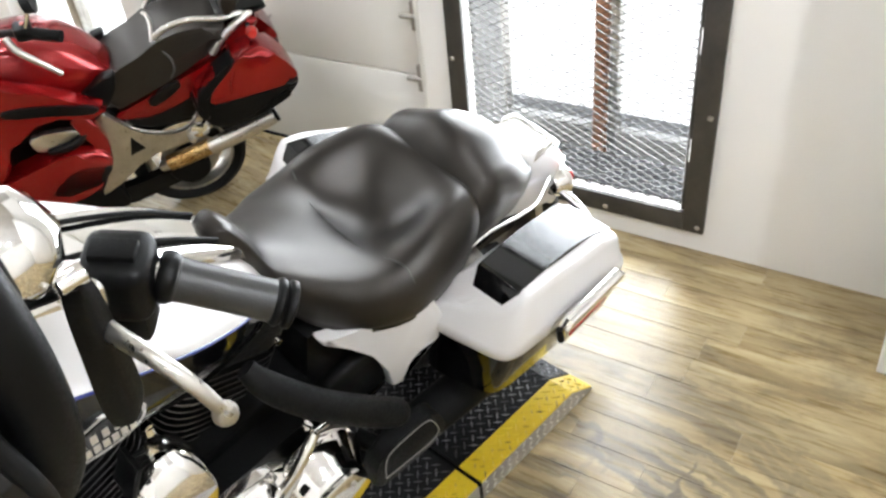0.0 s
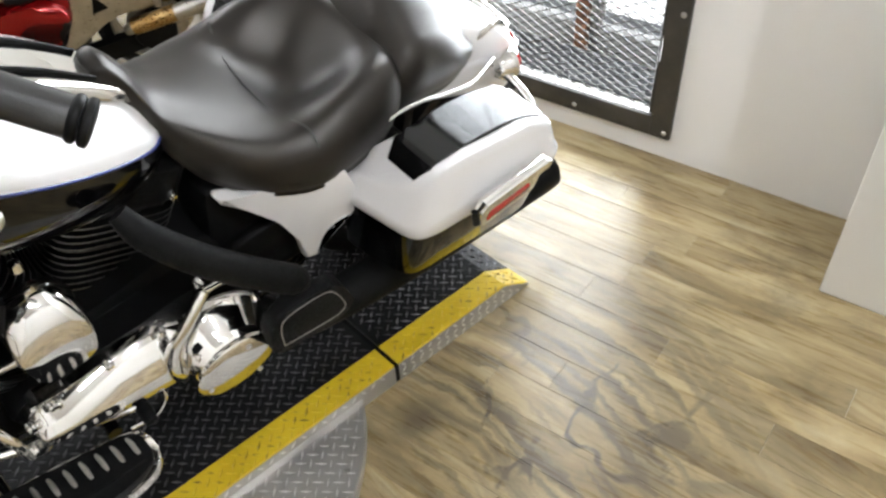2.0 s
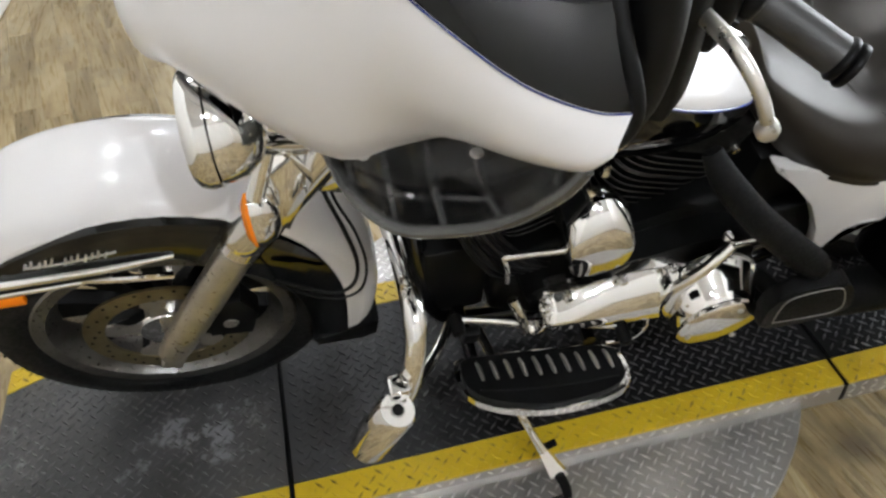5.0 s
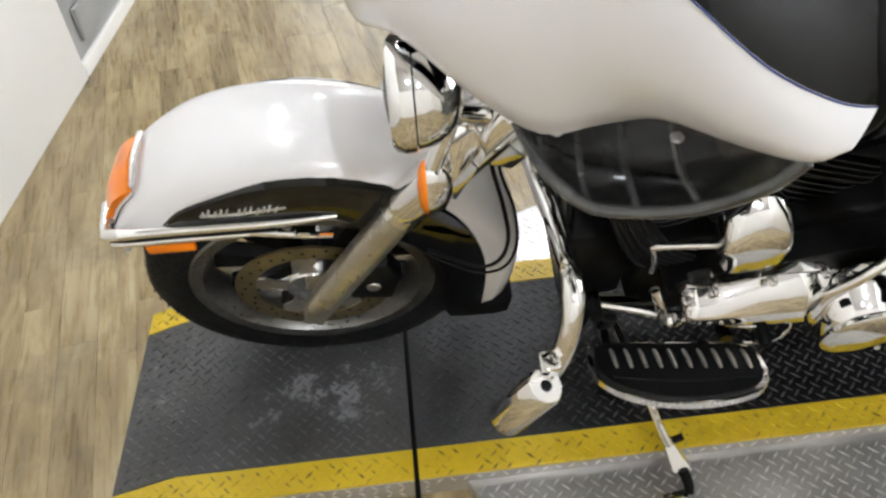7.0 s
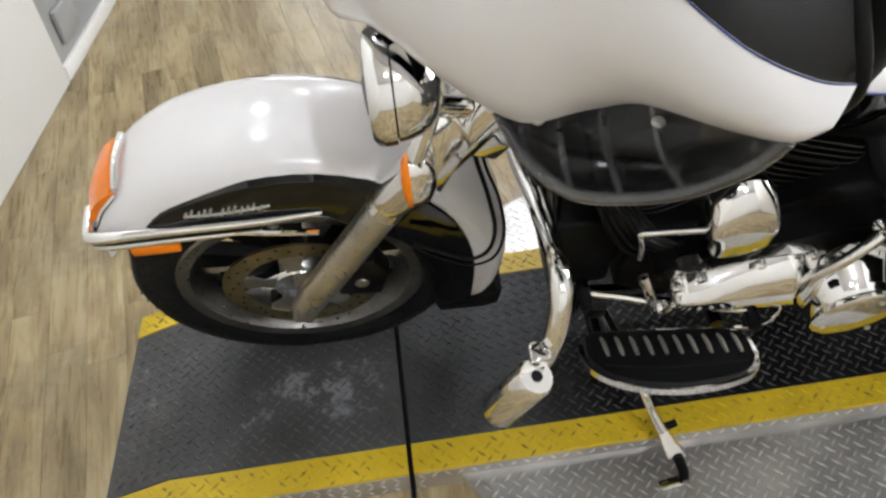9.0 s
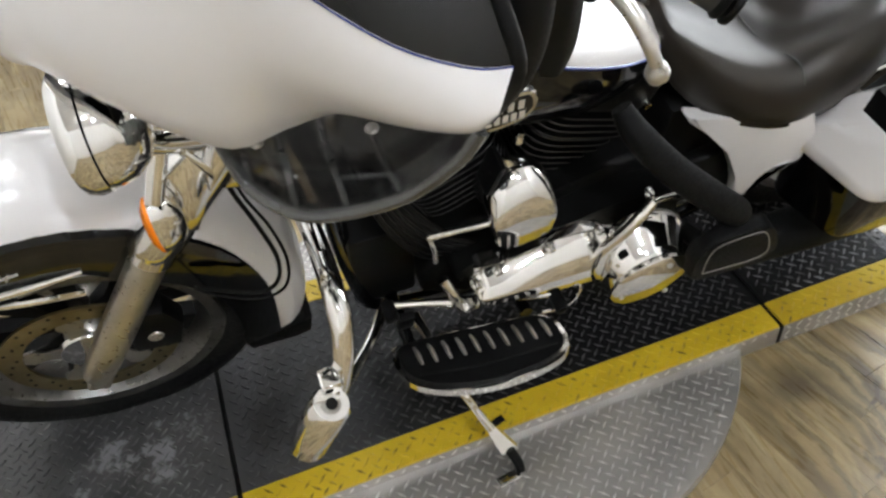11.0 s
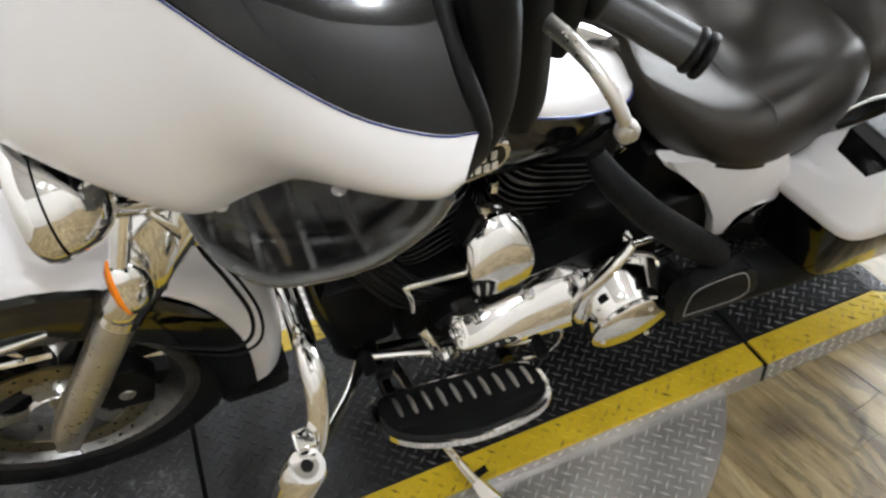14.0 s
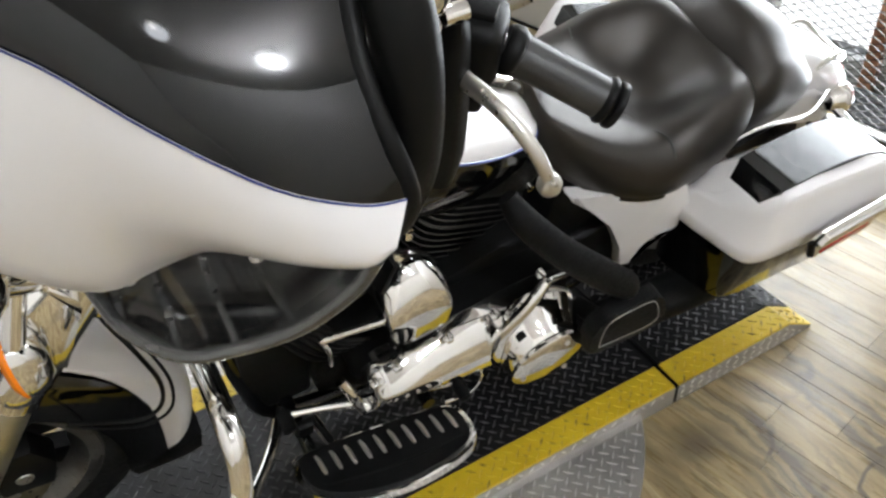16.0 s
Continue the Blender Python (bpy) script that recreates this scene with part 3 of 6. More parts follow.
def corner_window():
    t = thing("tall_window", "tall bright window beyond the garage door", "window", WALL_M)
    part("window_frame", box(0.06, 0.12, 2.13, 2.20, 0.0, 2.2, 0.004), WALLPAINT, t)
    part("window_frame", box(0.06, 0.12, 2.56, 2.62, 0.0, 2.2, 0.004), STEEL, t)
    part("window_frame", box(0.06, 0.12, 2.94, 3.0, 0.0, 2.2, 0.004), WALLPAINT, t)
    part("window_sill", box(0.06, 0.12, 2.20, 2.94, 0.0, 0.14, 0.004), WALLPAINT, t)
    for a, b in ((2.2, 2.56), (2.62, 2.94)):
        pane = part("pane", box(0.08, 0.086, a, b, 0.14, 2.2), GLASS, t)
        pane.visible_shadow = False
    return t


corner_window()
for lx, ly, power in LAMPS:
    cl = thing("ceiling_light", "small round lit lamp on the ceiling", "ceiling light", pose(lx, ly, CEILING_Z), "ceiling lamps")
    part("housing", lathe([(0.0, 0.0), (0.11, 0.0), (0.11, -0.03), (0.10, -0.04), (0.085, -0.04), (0.085, -0.012), (0.0, -0.012)], Matrix.Identity(4), 24), SATIN, cl)
    part("bulb", lathe([(0.0, -0.012), (0.03, -0.014), (0.045, -0.04), (0.04, -0.07), (0.0, -0.085)], Matrix.Identity(4), 16), LAMPGLOW, cl)

# ---- turntable with runway ----
H = 0.057                     # top of the runway
YN, YF = -0.36, 0.205         # its outer edges
YB = 0.068                    # width of the yellow bands
XF, XK, XG, XR, XE = -0.462, -0.322, 1.306, 1.645, 1.728


def tread_bars(bm, inside, x0, x1, y0, y1, z, pitch=0.0195, ln=0.0112, w=0.0032, h=0.0024, tilt=0.0):
    """Raised lozenge bars, each pointing at the middle of the next, on a level or sloping plate."""
    g = pitch * math.sqrt(0.5)
    n = int((x1 - x0 + y1 - y0) / (2 * g)) + 2
    cx, cy = (x0 + x1) / 2, (y0 + y1) / 2
    for i in range(-n, n + 1):
        for j in range(-n, n + 1):
            x, y = cx + (i + j) * g, cy + (i - j) * g
            if not inside(x, y):
                continue
            a = radians(45 if (i + j) % 2 else -45)
            c, s = math.cos(a), math.sin(a)
            zz = z(x, y)
            pts = [(-ln, 0), (0, -w), (ln, 0), (0, w)]
            low = [bm.verts.new((x + c * p - s * q, y + s * p + c * q, z(x + c * p - s * q, y) + 0.0002)) for p, q in pts]
            top = [bm.verts.new((x + 0.62 * (c * p - s * q), y + 0.62 * (s * p + c * q), zz + h)) for p, q in pts]
            for k in range(4):
                m = (k + 1) % 4
                bm.faces.new((low[k], low[m], top[m], top[k]))
            bm.faces.new(top)


def runway_z(x, y=0):
    if x < XK:
        return H - (XK - x) / (XK - XF) * (H - 0.012)
    if x > XR:
        return H - (x - XR) / (XE - XR) * (H - 0.010)
    return H


def turntable():
    t = thing("motorcycle_turntable", "tread-plate motorcycle turntable, black runway with yellow edges", "turntable")
    cx, cy, R, zt = 0.73, -0.08, 0.555, 0.030
    part("turning_disc", lathe([(0.0, 0.0), (R - 0.002, 0.0), (R, 0.002), (R, zt - 0.002), (R - 0.002, zt), (0.0, zt)], pose(cx, cy, 0), 96), TREAD_SILVER, t, "round bare tread-plate disc")
    bm = bmesh.new()
    tread_bars(bm, lambda x, y: (x - cx) ** 2 + (y - cy) ** 2 < (R - 0.012) ** 2 and not (YN - 0.010 < y < YF + 0.010), cx - R, cx + R, cy - R, cy + R, lambda x, y: zt, pitch=0.0205, ln=0.0128, w=0.0027, h=0.0024)
    tagged(part("disc_tread", bm, TREAD_BRIGHT, t, smooth=False), kind="stuff")
    for ang in range(0, 360, 30):
        bx, by = cx + (R - 0.03) * math.cos(radians(ang + 11)), cy + (R - 0.03) * math.sin(radians(ang + 11))
        if not (YN - 0.02 < by < YF + 0.02):
            part("screw", lathe([(0.0, 0.003), (0.005, 0.0025), (0.007, 0.0), (0.0, -0.001)], pose(bx, by, zt), 10), STEEL, t)
    # runway in three lengths with dark joints between them
    joints = [(XF, 0.150), (0.160, XG - 0.006), (XG + 0.006, XE)]
    for a, b in joints:
        for y0, y1, material, name in ((YN, YN + YB, TREAD_YELLOW, "yellow_edge"), (YN + YB, YF - YB, TREAD_BLACK, "black_deck"), (YF - YB, YF, TREAD_YELLOW, "yellow_edge")):
            xs = sorted({a, b, *[x for x in (XK, XR) if a < x < b]})
            top = [(x, runway_z(x)) for x in xs]
            outline = [(a, 0.001)] + top + [(b, 0.001)]
            # the front length takes the greyer, lit copy of the black deck
            part(name, slab(outline, "y", y0 + 0.0005, y1 - 0.0005, 0.0015, 1), TREAD_GREY if material == TREAD_BLACK and a < 0.1 else material, t, smooth=False)
        for side in (YN, YF):
            out = -0.002 if side == YN else 0.002
            xs = sorted({a, b, *[x for x in (XK, XR) if a < x < b]})
            outline = [(a, 0.001)] + [(x, runway_z(x) - 0.004) for x in xs] + [(b, 0.001)]
            part("side_plate", slab(outline, "y", side + out, side + out * 0.2), TREAD_SILVER, t, smooth=False)
            bm = bmesh.new()
            n = int((b - a) / 0.026)
            for i in range(n):
                for j in range(3):
                    x, z = a + (i + 0.5) * 0.026, 0.010 + j * 0.017
                    if z > runway_z(x) - 0.008 or (0.18 < x < 1.27 and z < 0.036):
                        continue
                    ang = radians(45 if (i + j) % 2 else -45)
                    c, s = math.cos(ang), math.sin(ang)
                    q = [(x + c * p - s * w, z + s * p + c * w) for p, w in ((-0.010, 0), (0, -0.0028), (0.010, 0), (0, 0.0028))]
                    low = [bm.verts.new((p, side + out, w)) for p, w in q]
                    mid = [bm.verts.new((x + 0.6 * (p - x), side + out * 1.6, z + 0.6 * (w - z))) for p, w in q]
                    for k in range(4):
                        m = (k + 1) % 4
                        bm.faces.new((low[k], low[m], mid[m], mid[k]))
                    bm.faces.new(mid)
            tagged(part("side_tread", bm, TREAD_BRIGHT, t, smooth=False), kind="stuff")
        for y0, y1, material, name in ((YN, YN + YB, TREAD_YELLOW, "yellow_tread"), (YN + YB, YF - YB, TREAD_BLACK, "black_tread"), (YF - YB, YF, TREAD_YELLOW, "yellow_tread")):
            bm = bmesh.new()
            tread_bars(bm, lambda x, y: y0 + 0.004 < y < y1 - 0.004 and a + 0.008 < x < b - 0.008, a, b, YN, YF, runway_z, pitch=0.0205, ln=0.0128, w=0.0030, h=0.0024)
            # bar colour carries the light: lit in front, shaded mid, glinting at the rear
            tagged(part(name, bm, TREAD_YWORN if "yellow" in name else TREAD_GREYBARS if a < 0.1 else TREAD_SHADED if a < 1.0 else TREAD_WORN_GLINT, t, smooth=False), kind="stuff")
    part("joint_strip", box(XG - 0.0055, XG + 0.0055, YN - 0.001, YF + 0.001, 0.001, H - 0.005), PLASTIC, t, "black strip in the joint of the runway")
    part("joint_bar", tube([(0.155, YN - 0.05, H - 0.004), (0.155, YF, H - 0.004)], 0.0055, sides=10, smooth_run=False), PLASTIC, t, "black rod lying in the joint of the runway")
    return t


turntable()

# ---- the touring motorcycle: x to its rear from the front axle, -y to its left, z up from the tyre's foot ----
BIKE_LEAN = 16.0
BIKE_M = Matrix.Translation((0.0, 0.08, H)) @ Matrix.Rotation(radians(BIKE_LEAN), 4, "X") @ Matrix.Rotation(radians(-1.6), 4, "Z")
bike = thing("touring_motorcycle", "pearl white and black touring motorcycle on its side stand", "motorcycle", BIKE_M)
tapered.add(bike.name)
LEFTWARD = 90.0      # turns a lathe's axis to the left side


def wheel(cx, cz, R, half, name, parent, disc=True):
    m = pose(cx, -0.010 if disc else 0.0, cz, LEFTWARD, 0, 0)
    ri = R - 0.094
    tyre_bm = lathe([(ri, 0.053), (ri + 0.012, 0.062), (R - 0.055, half), (R - 0.026, half - 0.004), (R - 0.010, half - 0.020), (R, 0.0),
                     (R - 0.010, -half + 0.020), (R - 0.026, -half + 0.004), (R - 0.055, -half), (ri + 0.012, -0.062), (ri, -0.053), (ri - 0.006, 0)], m, 72, closed=True)
    w = part(name, tyre_bm, TYRE, parent, "worn black tyre on a cast wheel")
    # tread blocks: shallow raised lugs round the shoulder
    bm = bmesh.new()
    for k in range(60):
        a = 2 * math.pi * k / 60
        for side in (1, -1):
            q = []
            for r, h, da in ((R - 0.011, half - 0.017, 0.0), (R - 0.002, 0.012, 0.055), (R - 0.002, 0.012, 0.020), (R - 0.013, half - 0.015, -0.035)):
                q.append(bm.verts.new(m @ Vector(((r + 0.003) * math.cos(a + da), (r + 0.003) * math.sin(a + da), side * h))))
            bm.faces.new(q)
    bmesh.ops.solidify(bm, geom=bm.faces[:], thickness=0.004)
    tagged(part("tread", bm, TYRE, w, smooth=False), kind="stuff")
    part("rim", lathe([(ri + 0.006, 0.066), (ri + 0.010, 0.062), (ri + 0.004, 0.055), (ri - 0.012, 0.050), (ri - 0.022, 0.022), (ri - 0.026, 0.0), (ri - 0.022, -0.022),
                       (ri - 0.012, -0.050), (ri + 0.004, -0.055), (ri + 0.010, -0.062), (ri + 0.006, -0.066), (ri - 0.016, -0.064), (ri - 0.034, -0.020), (ri - 0.036, 0), (ri - 0.034, 0.020), (ri - 0.016, 0.064)], m, 72, closed=True), RIM, w, "dull cast alloy rim")
    for k in range(9):
        a = 360 * k / 9 + 8
        sp = slab([(0.035, -0.016), (0.09, -0.012), (0.14, -0.016), (ri - 0.026, -0.034), (ri - 0.026, 0.034), (0.14, 0.016), (0.09, 0.012), (0.035, 0.016)], "z", -0.016, 0.016, 0.005)
        bmesh.ops.transform(sp, verts=sp.verts[:], matrix=m @ Matrix.Rotation(radians(a), 4, "Z"))
        part("spoke", sp, PLASTIC, w)
    part("hub", lathe([(0.0, 0.062), (0.030, 0.062), (0.042, 0.050), (0.046, 0.02), (0.046, -0.02), (0.042, -0.050), (0.030, -0.062), (0.0, -0.062)], m, 28), SATIN, w)
    if disc:
        for side in (1, -1):
            ring = lathe([(0.112, side * 0.068), (0.150, side * 0.068), (0.150, side * 0.073), (0.112, side * 0.073)], m, 64, closed=True)
            d = part("brake_disc", ring, DISC, w, "drilled steel brake disc")
            holes = bmesh.new()
            for k in range(40):
                a = 2 * math.pi * k / 40
                r = 0.121 + 0.010 * (k % 3)
                lathe([(0.0, 0.0), (0.0032, 0.0), (0.0032, 0.0008), (0.0, 0.0008)], m @ pose(r * math.cos(a), r * math.sin(a), side * (0.0732 if side > 0 else 0.0732)), 8, bm=holes)
            tagged(part("drill_hole", holes, PLASTIC, d, smooth=False), kind="stuff")
            for k in range(5):
                arm = slab([(0.05, -0.020), (0.075, -0.012), (0.095, -0.024), (0.116, -0.016), (0.116, 0.016), (0.095, 0.024), (0.075, 0.012), (0.05, 0.020)], "z", side * 0.069 - 0.002, side * 0.069 + 0.002, 0.001, 1)
                bmesh.ops.transform(arm, verts=arm.verts[:], matrix=m @ Matrix.Rotation(radians(72 * k + 20), 4, "Z"))
                part("disc_carrier", arm, SATIN, d)
            part("disc_hub", lathe([(0.0, side * 0.066), (0.056, side * 0.066), (0.052, side * 0.074), (0.022, side * 0.078), (0.0, side * 0.078)], m, 24), CHROME, d)
    return w


WC = 0.312
wheel(0.0, WC, 0.320, 0.071, "front_wheel", bike)
wheel(1.613, WC, 0.318, 0.068, "rear_wheel", bike, disc=False)

# fork legs
for s in (-1, 1):
    leg = part("fork_leg", tube([(0.0, s * 0.125, 0.300), (0.045, s * 0.125, 0.375), (0.20, s * 0.125, 0.628)], [0.026, 0.031, 0.030], n=5), SATIN, bike, "satin aluminium fork slider")
    part("axle_clamp", slab([(-0.024, 0.288), (0.010, 0.270), (0.036, 0.318), (0.0, 0.338)], "y", s * 0.125 - 0.024, s * 0.125 + 0.024, 0.008), SATIN, leg)
    part("axle_nut", lathe([(0.0, 0.030), (0.010, 0.029), (0.0125, 0.022), (0.0135, 0.0), (0.0, 0.0)], pose(0.0, s * 0.147, 0.318, -s * -LEFTWARD if s < 0 else -LEFTWARD, 0, 0), 12), SATIN, leg)
    part("upper_cover", tube([(0.195, s * 0.125, 0.622), (0.225, s * 0.125, 0.662), (0.36, s * 0.125, 0.835)], [0.034, 0.039, 0.039], n=4), CHROME, leg, "chrome fork cover")
    part("slider_ring", tube([(0.188, s * 0.125, 0.606), (0.203, s * 0.125, 0.631)], 0.0345), CHROME, leg)
    cal = slab([(0.070, 0.30), (0.150, 0.285), (0.172, 0.355), (0.150, 0.415), (0.090, 0.42), (0.075, 0.37)], "y", s * 0.062, s * 0.112, 0.012)
    c = part("brake_caliper", cal, PLASTIC, leg, "black brake caliper")
    part("caliper_mark", lathe([(0.0, 0.002), (0.013, 0.002), (0.014, 0.0), (0.0, 0.0)], pose(0.118, s * 0.113, 0.345, LEFTWARD if s < 0 else -LEFTWARD, 0, 0), 16), SATIN, c)
    part("caliper_bolt", tube([(0.094, s * 0.105, 0.408), (0.094, s * 0.128, 0.408)], 0.008, sides=8), STEEL, c)
part("fork_clamp", slab([(0.30, 0.745), (0.36, 0.72), (0.43, 0.80), (0.40, 0.86), (0.33, 0.84)], "y", -0.15, 0.15, 0.01), CHROME, bike, "chrome fork clamp")
part("brake_hose", tube([(0.325, -0.13, 0.76), (0.333, -0.145, 0.715), (0.350, -0.150, 0.63), (0.362, -0.152, 0.535), (0.350, -0.152, 0.466), (0.315, -0.150, 0.445), (0.26, -0.145, 0.48), (0.225, -0.140, 0.505)], 0.0036, sides=8), PLASTIC, bike, "black brake hose")
part("brake_hose", tube([(0.335, -0.13, 0.76), (0.345, -0.150, 0.71), (0.366, -0.156, 0.63), (0.376, -0.158, 0.53), (0.360, -0.158, 0.452), (0.315, -0.155, 0.432), (0.255, -0.148, 0.47), (0.222, -0.140, 0.50)], 0.0026, sides=8), RUBBER, bike)


# front fender
def polar(r, deg, y):
    return Vector((r * math.cos(radians(deg)), y, WC + r * math.sin(radians(deg))))


FA = [141, 132, 122, 110, 96, 80, 62, 44, 26, 10, -4, -17]


def fender_radius(a):
    return 0.412 - 0.018 * max(0, (a - 110) / 31) - 0.020 * max(0, (20 - a) / 37)


def fender_half(r, R):
    """Half width of the fender's skin at a radius near its shoulder."""
    return 0.104 if r < R - 0.036 else 0.104 - 0.012 * (r - R + 0.036) / 0.018



def fender():
    rows = []
    for a in FA:
        R = fender_radius(a)
        half = [(0.0, R), (0.035, R - 0.001), (0.068, R - 0.006), (0.092, R - 0.018), (0.104, R - 0.036)]
        rows.append([(r, y) for y, r in [(-y, r) for y, r in half[::-1]] + half[1:]])
    fine = grid_rows([[polar(r, a, y) for r, y in row] for a, row in zip(FA, rows)], 2, 3)
    f = part("front_fender", shell(fine, 0.004), WHITE, bike, "pearl white front fender with black side panels")
    for s in (-1, 1):
        # side skirt: white nose, black panel with a blue line round it
        def edge(a):
            R = fender_radius(a) - 0.036
            low = max(0.262, min(0.372, (0.596 - WC) / max(math.sin(radians(a)), 0.2))) if a > 60 else (0.262 if a > 0 else 0.262 + 0.012 * -a / 17)
            return R, min(low, R - 0.004)
        cols = []
        for a in FA:
            R, low = edge(a)
            cols.append([polar(R + (low - R) * k / 4, a, s * (0.104 + 0.006 * math.sin(math.pi * k / 4))) for k in range(5)])
        part("fender_skirt", shell(grid_rows(cols, 2, 3), 0.004), WHITE, f)
        pa = [124, 116, 106, 92, 76, 58, 40, 22, 4, -17]
        cols = []
        tops = [0.0, 0.0, 0.366, 0.376, 0.378, 0.375, 0.364, 0.346, 0.332, 0.338]
        for i, (a, top) in enumerate(zip(pa, tops)):
            R, low = edge(a)
            top = low + (0.012, 0.048)[i] if i < 2 else top
            over = (0.0, 0.008, 0.014, 0.016, 0.016, 0.014, 0.008, 0.001, 0.001, 0.001)[i]
            cols.append([polar(top + over, a, s * (fender_half(top + over, R) + 0.0035))] + [polar(top + (low - 0.002 - top) * k / 4, a, s * (0.1115 + 0.003 * math.sin(math.pi * k / 4))) for k in range(5)])
        fine2 = grid_rows(cols, 2, 3)
        part("side_panel", shell(fine2, 0.003), BLACK, f, "gloss black side panel")
        rim_run = [row[0] for row in fine2]
        part("pinstripe", tube([p + Vector((0, s * 0.001, 0)) for p in rim_run], 0.0007, sides=6, smooth_run=False), BLUE, f)
        # chrome trim along the foot of the fender
        nose = ([polar(0.400, 140, s * 0.03), polar(0.398, 139.5, s * 0.085), Vector((-0.272, s * 0.116, 0.604))] if s < 0 else [Vector((-0.22, s * 0.112, 0.596))]) + [Vector((-0.18, s * 0.118, 0.606)), Vector((-0.02, s * 0.118, 0.604)), Vector((0.085, s * 0.115, 0.602))]
        part("trim_rail", tube(nose, [0.010, 0.010, 0.010, 0.009, 0.008, 0.004][-len(nose):], n=6, sides=12), CHROME, f, "chrome trim rail")
        part("trim_rail", tube([p + Vector((0.004, 0, -0.026)) for p in nose[:-1]], [0.008, 0.008, 0.008, 0.007, 0.005][1 - len(nose):], n=6, sides=12), CHROME, f, "chrome trim rail")
        part("trim_band", tube([p + Vector((0.005, -s * 0.004, -0.014)) for p in nose[:-1]], 0.010, n=6, sides=10), PLASTIC, f)
        part("side_reflector", box(-0.235, -0.155, s * 0.117 - 0.006, s * 0.117 + 0.006, 0.547, 0.569, 0.003), ORANGE, f, "amber reflector")
        part("fender_strut", tube([(-0.06, s * 0.118, 0.582), (0.0, s * 0.122, 0.572), (0.07, s * 0.116, 0.548)], 0.006, sides=8), CHROME, f)
        # script on the black panel, as plain strokes
        bars = bmesh.new()
        for k in range(12):
            x = -0.122 + k * 0.0098 + (0.008 if k > 4 else 0)
            z = 0.640 + 0.0026 * math.sin(k * 2.1)
            h = 0.010 + 0.005 * abs(math.sin(k * 1.7))
            tube([(x - 0.002, s * 0.1160, z - h / 2), (x + 0.001, s * 0.1168, z), (x + 0.004, s * 0.1160, z + h / 2)], 0.0021, n=2, sides=5, bm=bars)
        tube([(-0.125, s * 0.1160, 0.636), (-0.07, s * 0.1165, 0.634), (0.01, s * 0.1160, 0.640)], 0.0019, n=4, sides=5, bm=bars)
        tagged(part("script_mark", bars, SILVERLETTER, f, "silver script drawn as plain strokes"), kind="stuff")
    # lamp on the nose
    lamp_rows = []
    for a, r0 in ((143, 0.388), (138, 0.399), (132, 0.406), (127, 0.404)):
        lamp_rows.append([polar(r0 + 0.012 - abs(y) * 0.12, a, y) for y in (-0.058, -0.030, 0, 0.030, 0.058)])
    lm = part("nose_lamp", shell(grid_rows(lamp_rows, 3, 3), 0.014), ORANGE, f, "amber fender lamp in a chrome bezel")
    bez = [polar(0.400, 126, -0.058), polar(0.396, 133, -0.064), polar(0.382, 142, -0.062), polar(0.386, 144, 0.0), polar(0.378, 142, 0.050)]
    part("bezel", tube(bez, 0.005, n=5, sides=10), CHROME, lm)
    part("bezel", tube([polar(0.408, 125, -0.056), polar(0.416, 124.5, 0.0), polar(0.408, 125, 0.056)], 0.006, n=5, sides=10), CHROME, lm)
    part("mud_flap", slab([(0.252, 0.204), (0.260, 0.180), (0.350, 0.172), (0.380, 0.182), (0.388, 0.232), (0.374, 0.238), (0.345, 0.222), (0.268, 0.216)], "y", -0.114, 0.114, 0.006), RUBBER, f, "black rubber fender flap")
    return f


fender()


# fairing: foot line, colour line and top line of the left half
F_FOOT = [(0.165, -0.03, 0.96), (0.172, -0.12, 1.005), (0.215, -0.205, 1.062), (0.29, -0.265, 1.022), (0.36, -0.300, 0.992), (0.42, -0.318, 1.020), (0.47, -0.345, 1.052), (0.53, -0.405, 1.080), (0.570, -0.443, 1.105), (0.586, -0.450, 1.135)]
F_LINE = [(0.16, -0.02, 1.14), (0.185, -0.11, 1.18), (0.235, -0.19, 1.225), (0.295, -0.245, 1.265), (0.345, -0.285, 1.283), (0.390, -0.330, 1.275), (0.440, -0.385, 1.247), (0.500, -0.430, 1.210), (0.555, -0.452, 1.188), (0.590, -0.455, 1.180)]
F_TOP = [(0.25, 0.0, 1.40), (0.28, -0.055, 1.40), (0.33, -0.10, 1.40), (0.38, -0.135, 1.395), (0.42, -0.165, 1.39), (0.46, -0.195, 1.385), (0.50, -0.22, 1.38), (0.54, -0.245, 1.37), (0.575, -0.265, 1.36), (0.598, -0.28, 1.35)]


def between(a, b, t, out):
    a, b = Vector(a), Vector(b)
    p = a.lerp(b, t)
    n = Vector((-0.55, -0.8, 0.0)).normalized()
    return p + n * out


